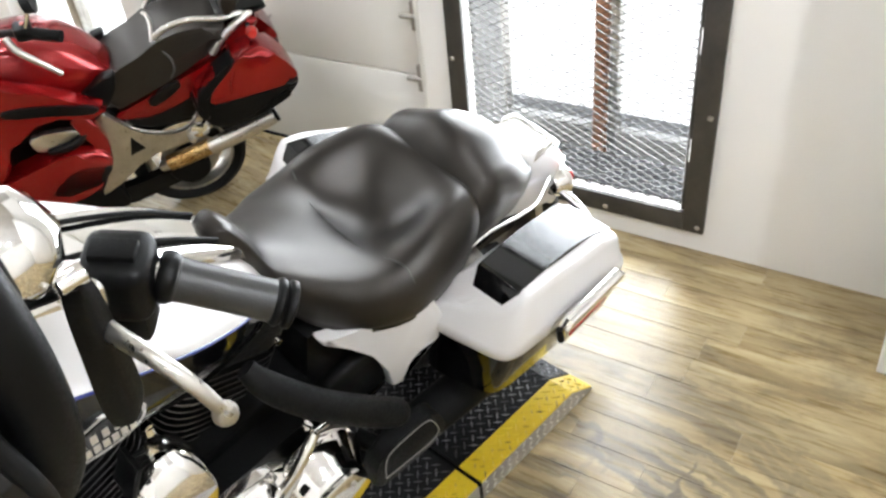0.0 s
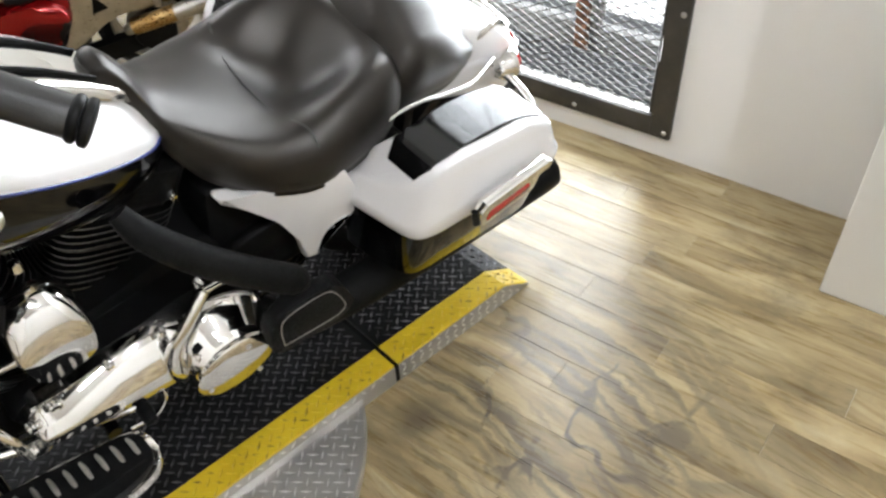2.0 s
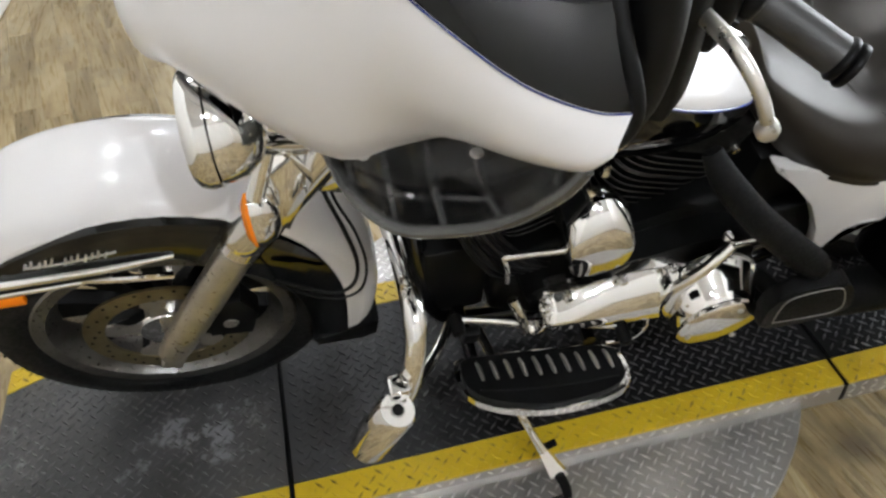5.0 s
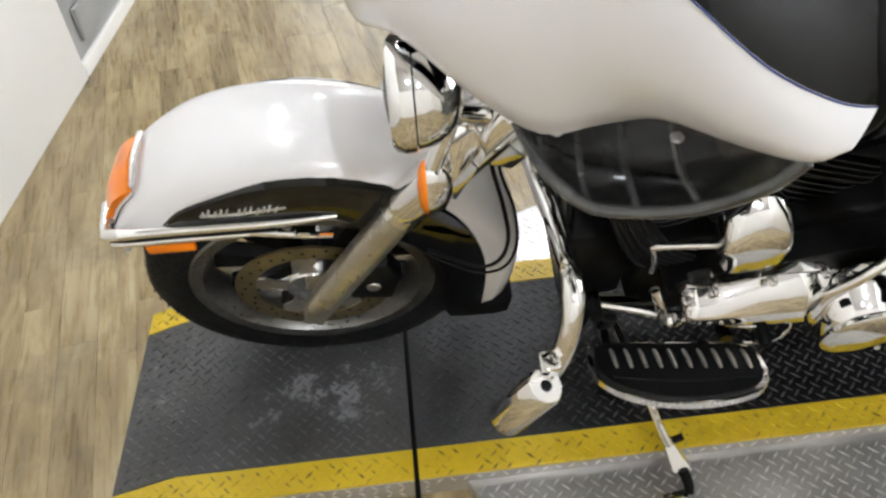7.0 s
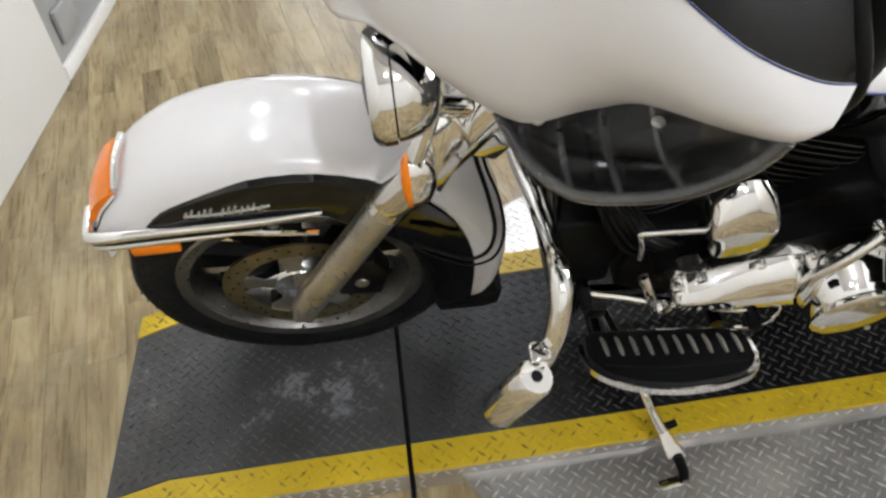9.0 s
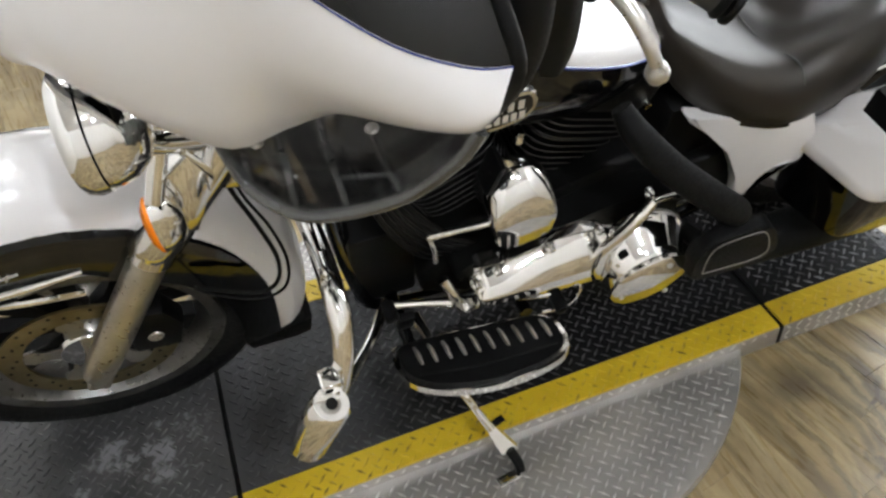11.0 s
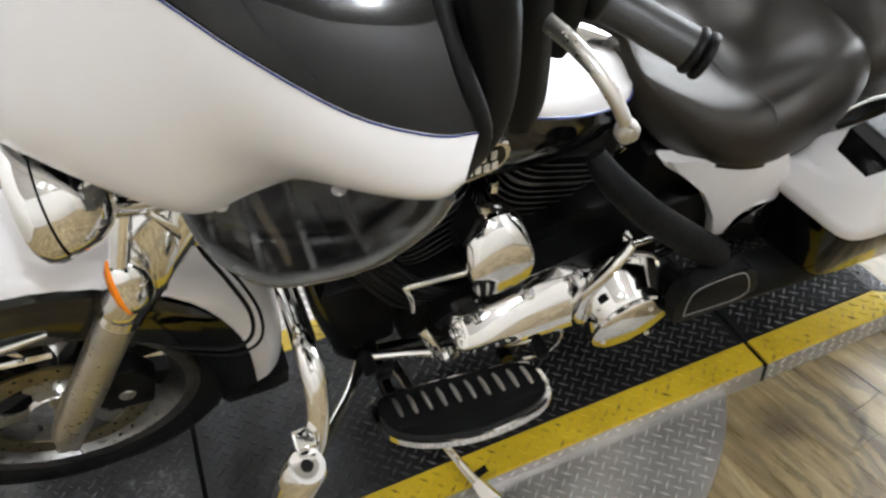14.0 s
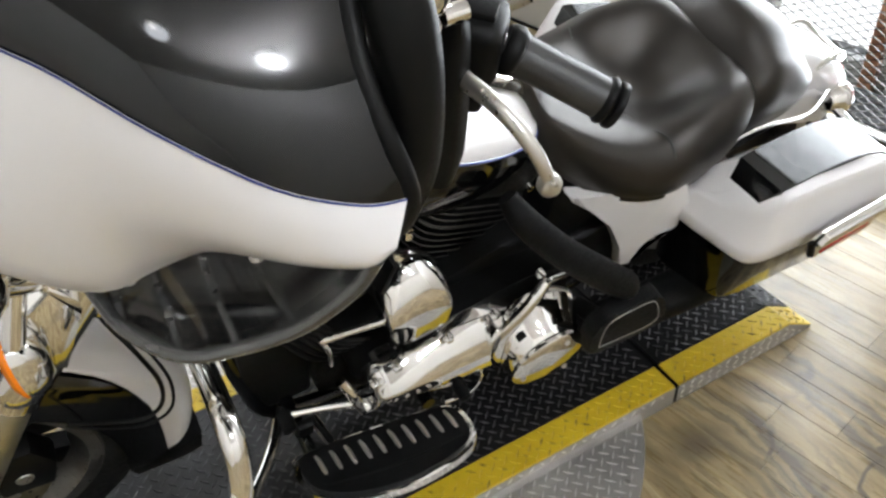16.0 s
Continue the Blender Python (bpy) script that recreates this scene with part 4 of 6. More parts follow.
def fairing():
    for s in (-1, 1):
        low = [F_FOOT, [between(a, b, 0.18, 0.020) for a, b in zip(F_FOOT, F_LINE)], [between(a, b, 0.5, 0.030) for a, b in zip(F_FOOT, F_LINE)], [between(a, b, 0.8, 0.018) for a, b in zip(F_FOOT, F_LINE)], F_LINE]
        up = [F_LINE, [between(a, b, 0.18, 0.020) for a, b in zip(F_LINE, F_TOP)], [between(a, b, 0.40, 0.032) for a, b in zip(F_LINE, F_TOP)], [between(a, b, 0.7, 0.022) for a, b in zip(F_LINE, F_TOP)], F_TOP]
        bm1 = shell(grid_rows(low, 4, 4), 0.004)
        bm2 = shell(grid_rows(up, 4, 4), 0.004)
        run = [p + Vector((-0.001, -0.0015, 0)) for p in catmull(F_LINE, 5)]
        bm3 = tube(run, 0.0009, sides=6, smooth_run=False)
        edge = [F_FOOT[-1], F_LINE[-1], between(F_LINE[-1], F_TOP[-1], 0.40, 0.030), between(F_LINE[-1], F_TOP[-1], 0.7, 0.020), F_TOP[-1]]
        bm5 = tube([Vector(p) + Vector((0.004, 0.004, 0)) for p in edge], 0.008, n=5, sides=10)
        tube([(0.585, -0.405, 1.075), (0.612, -0.408, 1.14), (0.619, -0.398, 1.22), (0.617, -0.372, 1.29), (0.612, -0.320, 1.36)], [0.018, 0.025, 0.026, 0.026, 0.022], n=5, sides=14, bm=bm5)
        if s > 0:
            bm1, bm2, bm3, bm5 = [mirrored(b) for b in (bm1, bm2, bm3, bm5)]
        f = part("fairing_half", bm1, WHITE, bike, "pearl white lower half of the batwing fairing")
        part("upper_panel", bm2, BLACK, f, "gloss black upper fairing panel")
        part("pinstripe", bm3, BLUE, f)
        part("edge_trim", bm5, PLASTIC, f)
    # inner fairing closes the back
    back = []
    for k in range(9):
        t = k / 8
        l = [F_FOOT[-1], between(F_LINE[-1], F_TOP[-1], 0.2, 0.0), F_TOP[-1]]
        back.append([Vector((0.585 - 0.10 * math.sin(math.pi * t), p[1] * (1 - 2 * t), p[2] + (0.05 if i == 2 else -0.10 if i == 0 else 0) * math.sin(math.pi * t))) for i, p in enumerate([Vector(q) for q in l])])
    part("inner_fairing", shell(grid_rows(back, 3, 3), 0.004), PLASTIC, bike, "black inner fairing with gauges")
    part("windscreen", shell(grid_rows([[(p[0], s2 * p[1], p[2]) for p in F_TOP[::3] for s2 in (1,)], [(p[0] + 0.09, p[1] * 0.9, p[2] + 0.12) for p in F_TOP[::3]]], 3, 3), 0.003), SMOKE, bike, "smoked windscreen")


fairing()


def deflector(s):
    outer = [(0.345, -0.235, 0.935), (0.365, -0.315, 0.945), (0.405, -0.365, 0.942), (0.455, -0.388, 0.952), (0.510, -0.412, 0.985), (0.555, -0.432, 1.045), (0.575, -0.435, 1.085)]
    inner = [(0.352, -0.16, 0.955), (0.37, -0.20, 0.975), (0.41, -0.225, 0.985), (0.455, -0.245, 1.00), (0.50, -0.28, 1.02), (0.54, -0.32, 1.055), (0.57, -0.37, 1.09)]
    mid = [((a[0] + b[0]) / 2, (a[1] + b[1]) / 2, (a[2] + b[2]) / 2 - 0.028) for a, b in zip(outer, inner)]
    bm = shell(grid_rows([outer, mid, inner], 4, 5), 0.004)
    rim = tube(outer, 0.0075, n=5, sides=10)
    rib = bmesh.new()
    for k in (1, 2, 3, 4):
        tube([outer[k], mid[k], inner[k]], 0.006, n=4, sides=6, bm=rib)
    low = [(p[0] + 0.02, p[1] + 0.03, p[2] - 0.045) for p in outer[1:6]]
    pod = shell(grid_rows([low, [(p[0], p[1] + 0.02, p[2] - 0.012) for p in outer[1:6]]], 4, 3), 0.004)
    d = part("wind_deflector", bm if s < 0 else mirrored(bm), SMOKE, bike, "smoked clear plastic wind deflector")
    part("rim_bead", rim if s < 0 else mirrored(rim), BEAD, d)
    part("rib", rib if s < 0 else mirrored(rib), BEAD, d)
    part("lower_lip", pod if s < 0 else mirrored(pod), SMOKE, d)
    for p in ((0.385, -0.27, 0.955), (0.50, -0.33, 1.0)):
        part("fixing_screw", lathe([(0.0, 0.004), (0.006, 0.003), (0.008, 0.0), (0.0, 0.0)], pose(p[0], -s * -p[1], p[2]), 10), STEEL, d)


deflector(-1)
deflector(1)


def spot_lamp(s):
    m = pose(0.240, s * 0.197, 0.965, 0, -90, 0) @ Matrix.Diagonal((1.04, 1.04, 1.04, 1))    # axis to the front
    l = part("passing_lamp", lathe([(0.0, -0.043), (0.024, -0.041), (0.046, -0.031), (0.060, -0.014), (0.065, 0.004), (0.0655, 0.012), (0.060, 0.014)], m, 40), CHROME, bike, "chrome auxiliary lamp")
    part("bezel", lathe([(0.058, 0.014), (0.068, 0.014), (0.069, 0.026), (0.066, 0.036), (0.060, 0.041), (0.056, 0.036)], m, 40, closed=True), CHROME, l)
    part("lens", lathe([(0.0, 0.048), (0.03, 0.045), (0.057, 0.036), (0.057, 0.030), (0.0, 0.030)], m, 32), GLASS, l)
    part("lamp_bracket", tube([(0.258, s * 0.178, 0.905), (0.275, s * 0.165, 0.880), (0.315, s * 0.14, 0.84)], 0.016), CHROME, l)
    g = pose(0.249, s * 0.195, 0.766, 0, -90, 0) @ Matrix.Diagonal((0.84, 0.84, 0.62, 1))
    t = part("turn_signal", lathe([(0.0, -0.032), (0.018, -0.030), (0.034, -0.014), (0.040, 0.010), (0.040, 0.026), (0.0, 0.026)], g @ Matrix.Diagonal((1.55, 0.85, 1, 1)), 28), CHROME, bike, "chrome turn signal with amber lens")
    part("amber_lens", lathe([(0.040, 0.026), (0.039, 0.034), (0.028, 0.044), (0.0, 0.048), (0.0, 0.026)], g @ Matrix.Diagonal((1.55, 0.85, 1, 1)), 28), ORANGE, t)
    part("stalk", tube([(0.243, s * 0.192, 0.81), (0.260, s * 0.178, 0.85), (0.275, s * 0.165, 0.885)], 0.013), CHROME, t)
    part("signal_mount", slab([(0.245, 0.72), (0.275, 0.70), (0.32, 0.80), (0.30, 0.86), (0.262, 0.83)], "y", s * 0.150, s * 0.180, 0.008), CHROME, t)


spot_lamp(-1)
spot_lamp(1)
part("headlamp", lathe([(0.0, 0.03), (0.06, 0.025), (0.085, 0.01), (0.09, 0.0), (0.09, -0.06), (0.0, -0.06)], pose(0.17, 0, 1.03, 0, -90, 0), 36), CHROME, bike, "round chrome headlamp")

# ---- handlebar and controls ----
for s in (-1, 1):
    bar = part("handlebar", tube([(0.42, s * 0.05, 1.03), (0.52, s * 0.16, 1.10), (0.63, s * 0.24, 1.165), (0.71, s * 0.278, 1.160), (0.772, s * 0.315, 1.143)], 0.0135), CHROME, bike, "chrome handlebar half")
    g0, g1 = Vector((0.767, s * 0.310, 1.145)), Vector((0.857, s * 0.391, 1.103))
    d = (g1 - g0)
    grip = part("hand_grip", tube([g0, g0 + d * 0.06, g0 + d * 0.12, g0 + d * 0.2, g0 + d * 0.84, g0 + d * 0.9], [0.021, 0.0225, 0.0225, 0.0205, 0.0205, 0.022], n=3, sides=20), GRIP, bike, "black rubber hand grip")
    part("end_band", tube([g0 + d * 0.83, g0 + d * 0.855, g0 + d * 0.89, g0 + d * 0.91], [0.0205, 0.0235, 0.0235, 0.021], n=2, sides=20), PLASTIC, grip)
    part("end_band", tube([g0 + d * 0.92, g0 + d * 0.94, g0 + d * 0.985, g0 + d * 1.0], [0.021, 0.0235, 0.0235, 0.018], n=2, sides=20), PLASTIC, grip)
    part("inner_band", tube([g0 - d * 0.02, g0 + d * 0.02, g0 + d * 0.09, g0 + d * 0.12], [0.021, 0.0245, 0.0245, 0.021], n=2, sides=20), PLASTIC, grip)
    h = part("switch_housing", box(-0.030, 0.034, -0.030, 0.030, -0.034, 0.034, 0.014, 3), PLASTIC, bike, "black switch housing")
    h.matrix_local = Matrix.Translation((0.738, s * 0.276, 1.152)) @ Matrix.Rotation(radians(s * -48), 4, "Z")
    part("switch_button", box(-0.012, 0.012, -0.020, 0.020, 0.030, 0.040, 0.003), RUBBER, h)
    part("switch_lower", box(-0.020, 0.026, -0.022, 0.024, -0.075, -0.030, 0.010), PLASTIC, h)
    lev = [(0.700, s * 0.296, 1.160), (0.698, s * 0.340, 1.163), (0.706, s * 0.379, 1.165), (0.717, s * 0.407, 1.156), (0.728, s * 0.428, 1.138), (0.735, s * 0.440, 1.121), (0.740, s * 0.444, 1.107)]
    lv = part("lever", tube(lev, [0.0075, 0.0085, 0.008, 0.0075, 0.007, 0.0065, 0.006]), SATIN, bike, "satin metal hand lever with ball end")
    part("ball_end", lathe([(0.0, -0.012), (0.007, -0.010), (0.0115, -0.003), (0.0115, 0.003), (0.007, 0.010), (0.0, 0.012)], pose(0.740, s * 0.444, 1.106), 18), SATIN, lv)
    part("lever_perch", box(0.684, 0.722, s * 0.296 - 0.022, s * 0.296 + 0.022, 1.143, 1.181, 0.010, 3), CHROME, lv)
    # broad black shield that hangs beside the lever
    sh = []
    for p, w in (((0.687, 0.342, 1.228), 0.011), ((0.688, 0.344, 1.205), 0.015), ((0.690, 0.346, 1.150), 0.018), ((0.692, 0.346, 1.100), 0.020), ((0.694, 0.344, 1.055), 0.020), ((0.694, 0.342, 1.025), 0.015)):
        sh.append([(p[0] - w, s * p[1], p[2] - 0.004), (p[0], s * (p[1] + 0.010), p[2]), (p[0] + w, s * p[1], p[2] + 0.002)])
    bl = part("lever_shield", shell(grid_rows(sh, 4, 4), 0.010), PLASTIC, bike, "black plastic shield with a chrome tip")
    part("shield_tip", tube([(0.676, s * 0.341, 1.230), (0.697, s * 0.341, 1.231)], 0.009, sides=10), CHROME, bl)
    mir = part("mirror", lathe([(0.0, -0.030), (0.025, -0.027), (0.043, -0.012), (0.050, 0.008), (0.048, 0.016), (0.0, 0.016)], Matrix.Translation((0.662, s * 0.312, 1.268)) @ Matrix.Rotation(radians(-125), 4, "Y") @ Matrix.Diagonal((0.85, 0.98, 1.1, 1)), 32), CHROME, bike, "chrome backed mirror")
    part("mirror_stem", tube([(0.690, s * 0.30, 1.185), (0.682, s * 0.30, 1.21), (0.672, s * 0.300, 1.25)], 0.008), CHROME, mir)
    part("clutch_cable", tube([(0.69, s * 0.29, 1.165), (0.62, s * 0.22, 1.10), (0.55, s * 0.14, 1.0), (0.50, s * 0.10, 0.9)], 0.006, sides=8), PLASTIC, bike)

# ---- tank ----
TANK = [  # x, half width, top, colour line, widest, foot
    (0.50, 0.115, 0.902, 0.885, 0.845, 0.800),
    (0.58, 0.185, 0.935, 0.918, 0.855, 0.772),
    (0.67, 0.213, 0.945, 0.912, 0.845, 0.742),
    (0.76, 0.212, 0.925, 0.875, 0.815, 0.704),
    (0.86, 0.190, 0.882, 0.815, 0.765, 0.668),
    (0.95, 0.155, 0.828, 0.760, 0.720, 0.650),
    (1.01, 0.115, 0.782, 0.728, 0.700, 0.652),
    (1.045, 0.060, 0.755, 0.715, 0.695, 0.668),
]
up_rows, lo_rows, line_l = [], [], []
for x, w, zt, zl, zw, zf in TANK:
    h = [(0.0, zt), (w * 0.40, zt - 0.006), (w * 0.72, zt - 0.028), (w * 0.93, (zl + zt) / 2 - 0.012), (w * 0.985, zl)]
    up_rows.append([Vector((x, -y, z)) for y, z in h[::-1]] + [Vector((x, y, z)) for y, z in h[1:]])
    g = [(w * 0.985, zl), (w, zw), (w * 0.94, (zw + zf) / 2 + 0.004), (w * 0.72, zf), (w * 0.30, zf + 0.02)]
    lo_rows.append([Vector((x, y, z)) for y, z in g])
    line_l.append(Vector((x, w * 0.985 + 0.001, zl)))
tank = part("fuel_tank", shell(grid_rows(up_rows, 3, 5), 0.003), WHITE, bike, "pearl white and black fuel tank")
for s in (-1, 1):
    bm = shell(grid_rows(lo_rows, 4, 5), 0.003)
    st = tube(line_l, 0.0024, n=5, sides=6)
    part("tank_side", bm if s > 0 else mirrored(bm), BLACK, tank, "gloss black tank side")
    part("pinstripe", st if s > 0 else mirrored(st), BLUE, tank)
    seamline = tube([Vector((x, s * (w * 0.72 + 0.003), zf + 0.001)) for x, w, zt, zl, zw, zf in TANK[:-1]], 0.004, n=5, sides=8)
    part("tank_seam", seamline, CHROME, tank, "bright seam along the foot of the tank")
    bo = smooth_outline([(0.622, 0.832), (0.640, 0.852), (0.672, 0.853), (0.700, 0.862), (0.728, 0.850), (0.748, 0.846), (0.752, 0.815), (0.730, 0.797), (0.690, 0.790), (0.648, 0.797), (0.625, 0.812)], 4)
    bd = slab(bo, "y", s * 0.214, s * 0.221, 0.002, 1)
    badge = part("tank_badge", bd, CHROME, tank, "chrome tank badge with dark field")
    inner = [(0.688 + (x - 0.688) * 0.88, 0.824 + (z - 0.824) * 0.78) for x, z in bo]
    part("badge_field", slab(inner, "y", s * 0.2205, s * 0.2225), BLACK, badge)
    bars = bmesh.new()
    for row, (z, h, n, x0, x1) in enumerate(((0.833, 0.010, 6, 0.644, 0.735), (0.812, 0.009, 8, 0.640, 0.736))):
        for k in range(n):
            x = x0 + (k + 0.5) * (x1 - x0) / n
            box(x - 0.0042, x + 0.0042, s * 0.2222 - 0.0012, s * 0.2222 + 0.0012, z - h, z + h * 0.6, 0.0, bm=bars)
    tagged(part("badge_lettering", bars, SILVERLETTER, badge, "raised pale bars"), kind="stuff")
con = []
for x, w, z in ((0.56, 0.060, 0.943), (0.62, 0.082, 0.957), (0.75, 0.085, 0.943), (0.88, 0.074, 0.894), (0.97, 0.058, 0.836), (1.02, 0.044, 0.794)):
    con.append([Vector((x, y, zz)) for y, zz in ((-w * 1.15, z - 0.022), (-w, z - 0.004), (-w * 0.6, z), (0, z + 0.002), (w * 0.6, z), (w, z - 0.004), (w * 1.15, z - 0.022))])
console = part("tank_console", shell(grid_rows(con, 3, 4), 0.004), CHROME, tank, "chrome tank console")
for y in (-0.040, 0.040):
    part("console_strip", tube([(x, y, z + 0.003) for x, w, z in ((0.62, 0, 0.961), (0.75, 0, 0.948), (0.88, 0, 0.896), (0.97, 0, 0.836))], 0.0045, n=4, sides=8), PLASTIC, console)
part("fuel_cap", lathe([(0.0, 0.022), (0.025, 0.020), (0.036, 0.012), (0.038, 0.0), (0.0, 0.0)], pose(0.70, 0, 0.950), 28), CHROME, console)

# ---- seat ----


def cushion(stations, n=4):
    """Loops round a cushion: x, half width, foot, edge height, centre height."""
    loops = []
    for x, w, zf, ze, zc in stations:
        h = ze - zf
        half = [(0.0, zc), (w * 0.30, zc + (ze - zc) * 0.18), (w * 0.56, zc + (ze - zc) * 0.66), (w * 0.73, zc + (ze - zc) * 0.96), (w * 0.84, ze - h * 0.05), (w * 0.93, ze - h * 0.19), (w * 0.985, ze - h * 0.42), (w * 0.99, ze - h * 0.68), (w * 0.95, zf + h * 0.10), (w * 0.86, zf), (0.0, zf)]
        loops.append([Vector((x, y, z)) for y, z in half] + [Vector((x, -y, z)) for y, z in half[-2:0:-1]])
    k = len(loops[0])
    cols = [catmull([l[i] for l in loops], n) for i in range(k)]
    rows = [[c[j] for c in cols] for j in range(len(cols[0]))]
    # round each loop as well
    fine = []
    for row in rows:
        out = []
        m = len(row)
        for i in range(m):
            a, b, c, d = row[i - 1], row[i], row[(i + 1) % m], row[(i + 2) % m]
            for q in range(3):
                t = q / 3
                out.append(0.5 * ((2 * b) + (c - a) * t + (2 * a - 5 * b + 4 * c - d) * t * t + (3 * b - a - 3 * c + d) * t ** 3))
        fine.append(out)
    return rings(fine)


RIDER = [(0.960, 0.020, 0.800, 0.826, 0.834), (0.968, 0.034, 0.785, 0.842, 0.848), (0.990, 0.046, 0.755, 0.844, 0.853), (1.015, 0.064, 0.715, 0.808, 0.824), (1.04, 0.105, 0.670, 0.756, 0.778), (1.08, 0.152, 0.620, 0.728, 0.744), (1.14, 0.200, 0.588, 0.702, 0.712), (1.20, 0.226, 0.572, 0.690, 0.684),
         (1.25, 0.238, 0.566, 0.694, 0.655), (1.30, 0.238, 0.566, 0.714, 0.646), (1.35, 0.230, 0.568, 0.726, 0.664), (1.395, 0.220, 0.572, 0.735, 0.699), (1.43, 0.206, 0.580, 0.732, 0.723), (1.455, 0.188, 0.590, 0.716, 0.722), (1.475, 0.158, 0.60, 0.690, 0.700)]
PILLION = [(1.425, 0.165, 0.60, 0.672, 0.695), (1.448, 0.188, 0.595, 0.714, 0.742), (1.49, 0.196, 0.590, 0.740, 0.780), (1.54, 0.188, 0.585, 0.730, 0.774), (1.60, 0.178, 0.580, 0.698, 0.742), (1.655, 0.158, 0.578, 0.655, 0.695), (1.70, 0.126, 0.575, 0.618, 0.645), (1.73, 0.085, 0.575, 0.592, 0.602)]
seat = part("rider_seat", cushion(RIDER), LEATHER, bike, "black stitched vinyl rider seat")
part("pillion_seat", cushion(PILLION), LEATHER, bike, "black vinyl pillion seat")
# seams across the dish and along its side
seam = [(1.243, 0.185, 0.695), (1.228, 0.12, 0.677), (1.222, 0.0, 0.673), (1.228, -0.12, 0.677), (1.243, -0.185, 0.693), (1.246, -0.214, 0.676), (1.248, -0.231, 0.640)]
part("seat_seam", tube(seam, 0.0022, n=6, sides=6), SEAM, seat)

# ---- side cover, saddlebags ----
def rounded(points, r, n=4):
    """An outline with its corners rounded by r."""
    out = []
    k = len(points)
    for i in range(k):
        p, a, b = Vector(points[i]), Vector(points[i - 1]), Vector(points[(i + 1) % k])
        u, v = (a - p).normalized() * min(r, (a - p).length * 0.45), (b - p).normalized() * min(r, (b - p).length * 0.45)
        for q in range(n + 1):
            t = q / n
            w = (1 - t) ** 2 * (p + u) + 2 * t * (1 - t) * p + t * t * (p + v)
            out.append((w.x, w.y))
    return out


SIDE = [(1.067, 0.612), (1.09, 0.606), (1.13, 0.604), (1.19, 0.610), (1.25, 0.612), (1.288, 0.614), (1.318, 0.535), (1.336, 0.463), (1.300, 0.464), (1.268, 0.448), (1.252, 0.412), (1.256, 0.362), (1.224, 0.358), (1.212, 0.425), (1.172, 0.505), (1.115, 0.568)]
for s in (-1, 1):
    bm = slab(rounded(SIDE, 0.010, 3), "y", 0.0, 0.028, 0.010, 3)
    for v in bm.verts:
        v.co.y += 0.148 + 0.27 * (min(v.co.x, 1.30) - 1.067)
    if s < 0:
        bm = mirrored(bm)
    part("side_cover", bm, WHITE, bike, "pearl white side cover")


def inset(points, d):
    c = Vector((sum(p[0] for p in points) / len(points), sum(p[1] for p in points) / len(points)))
    return [((p[0] - c.x) * (1 - d / 0.25) + c.x, (p[1] - c.y) * (1 - d / 0.11) + c.y) for p in points]


LID = [(1.300, -0.185), (1.312, -0.245), (1.350, -0.374), (1.388, -0.390), (1.690, -0.404), (1.738, -0.376), (1.752, -0.195)]


def bag_floor(x):
    return 0.492 + 0.035 * (x - 1.35)


def lid_height(x):
    """The lid is tallest at its front and runs down to its rear."""
    d = max(0.0, x - 1.40)
    return 0.143 + 0.10 * d - 3.2 * d ** 3 - 1.2 * max(0.0, 1.395 - x)


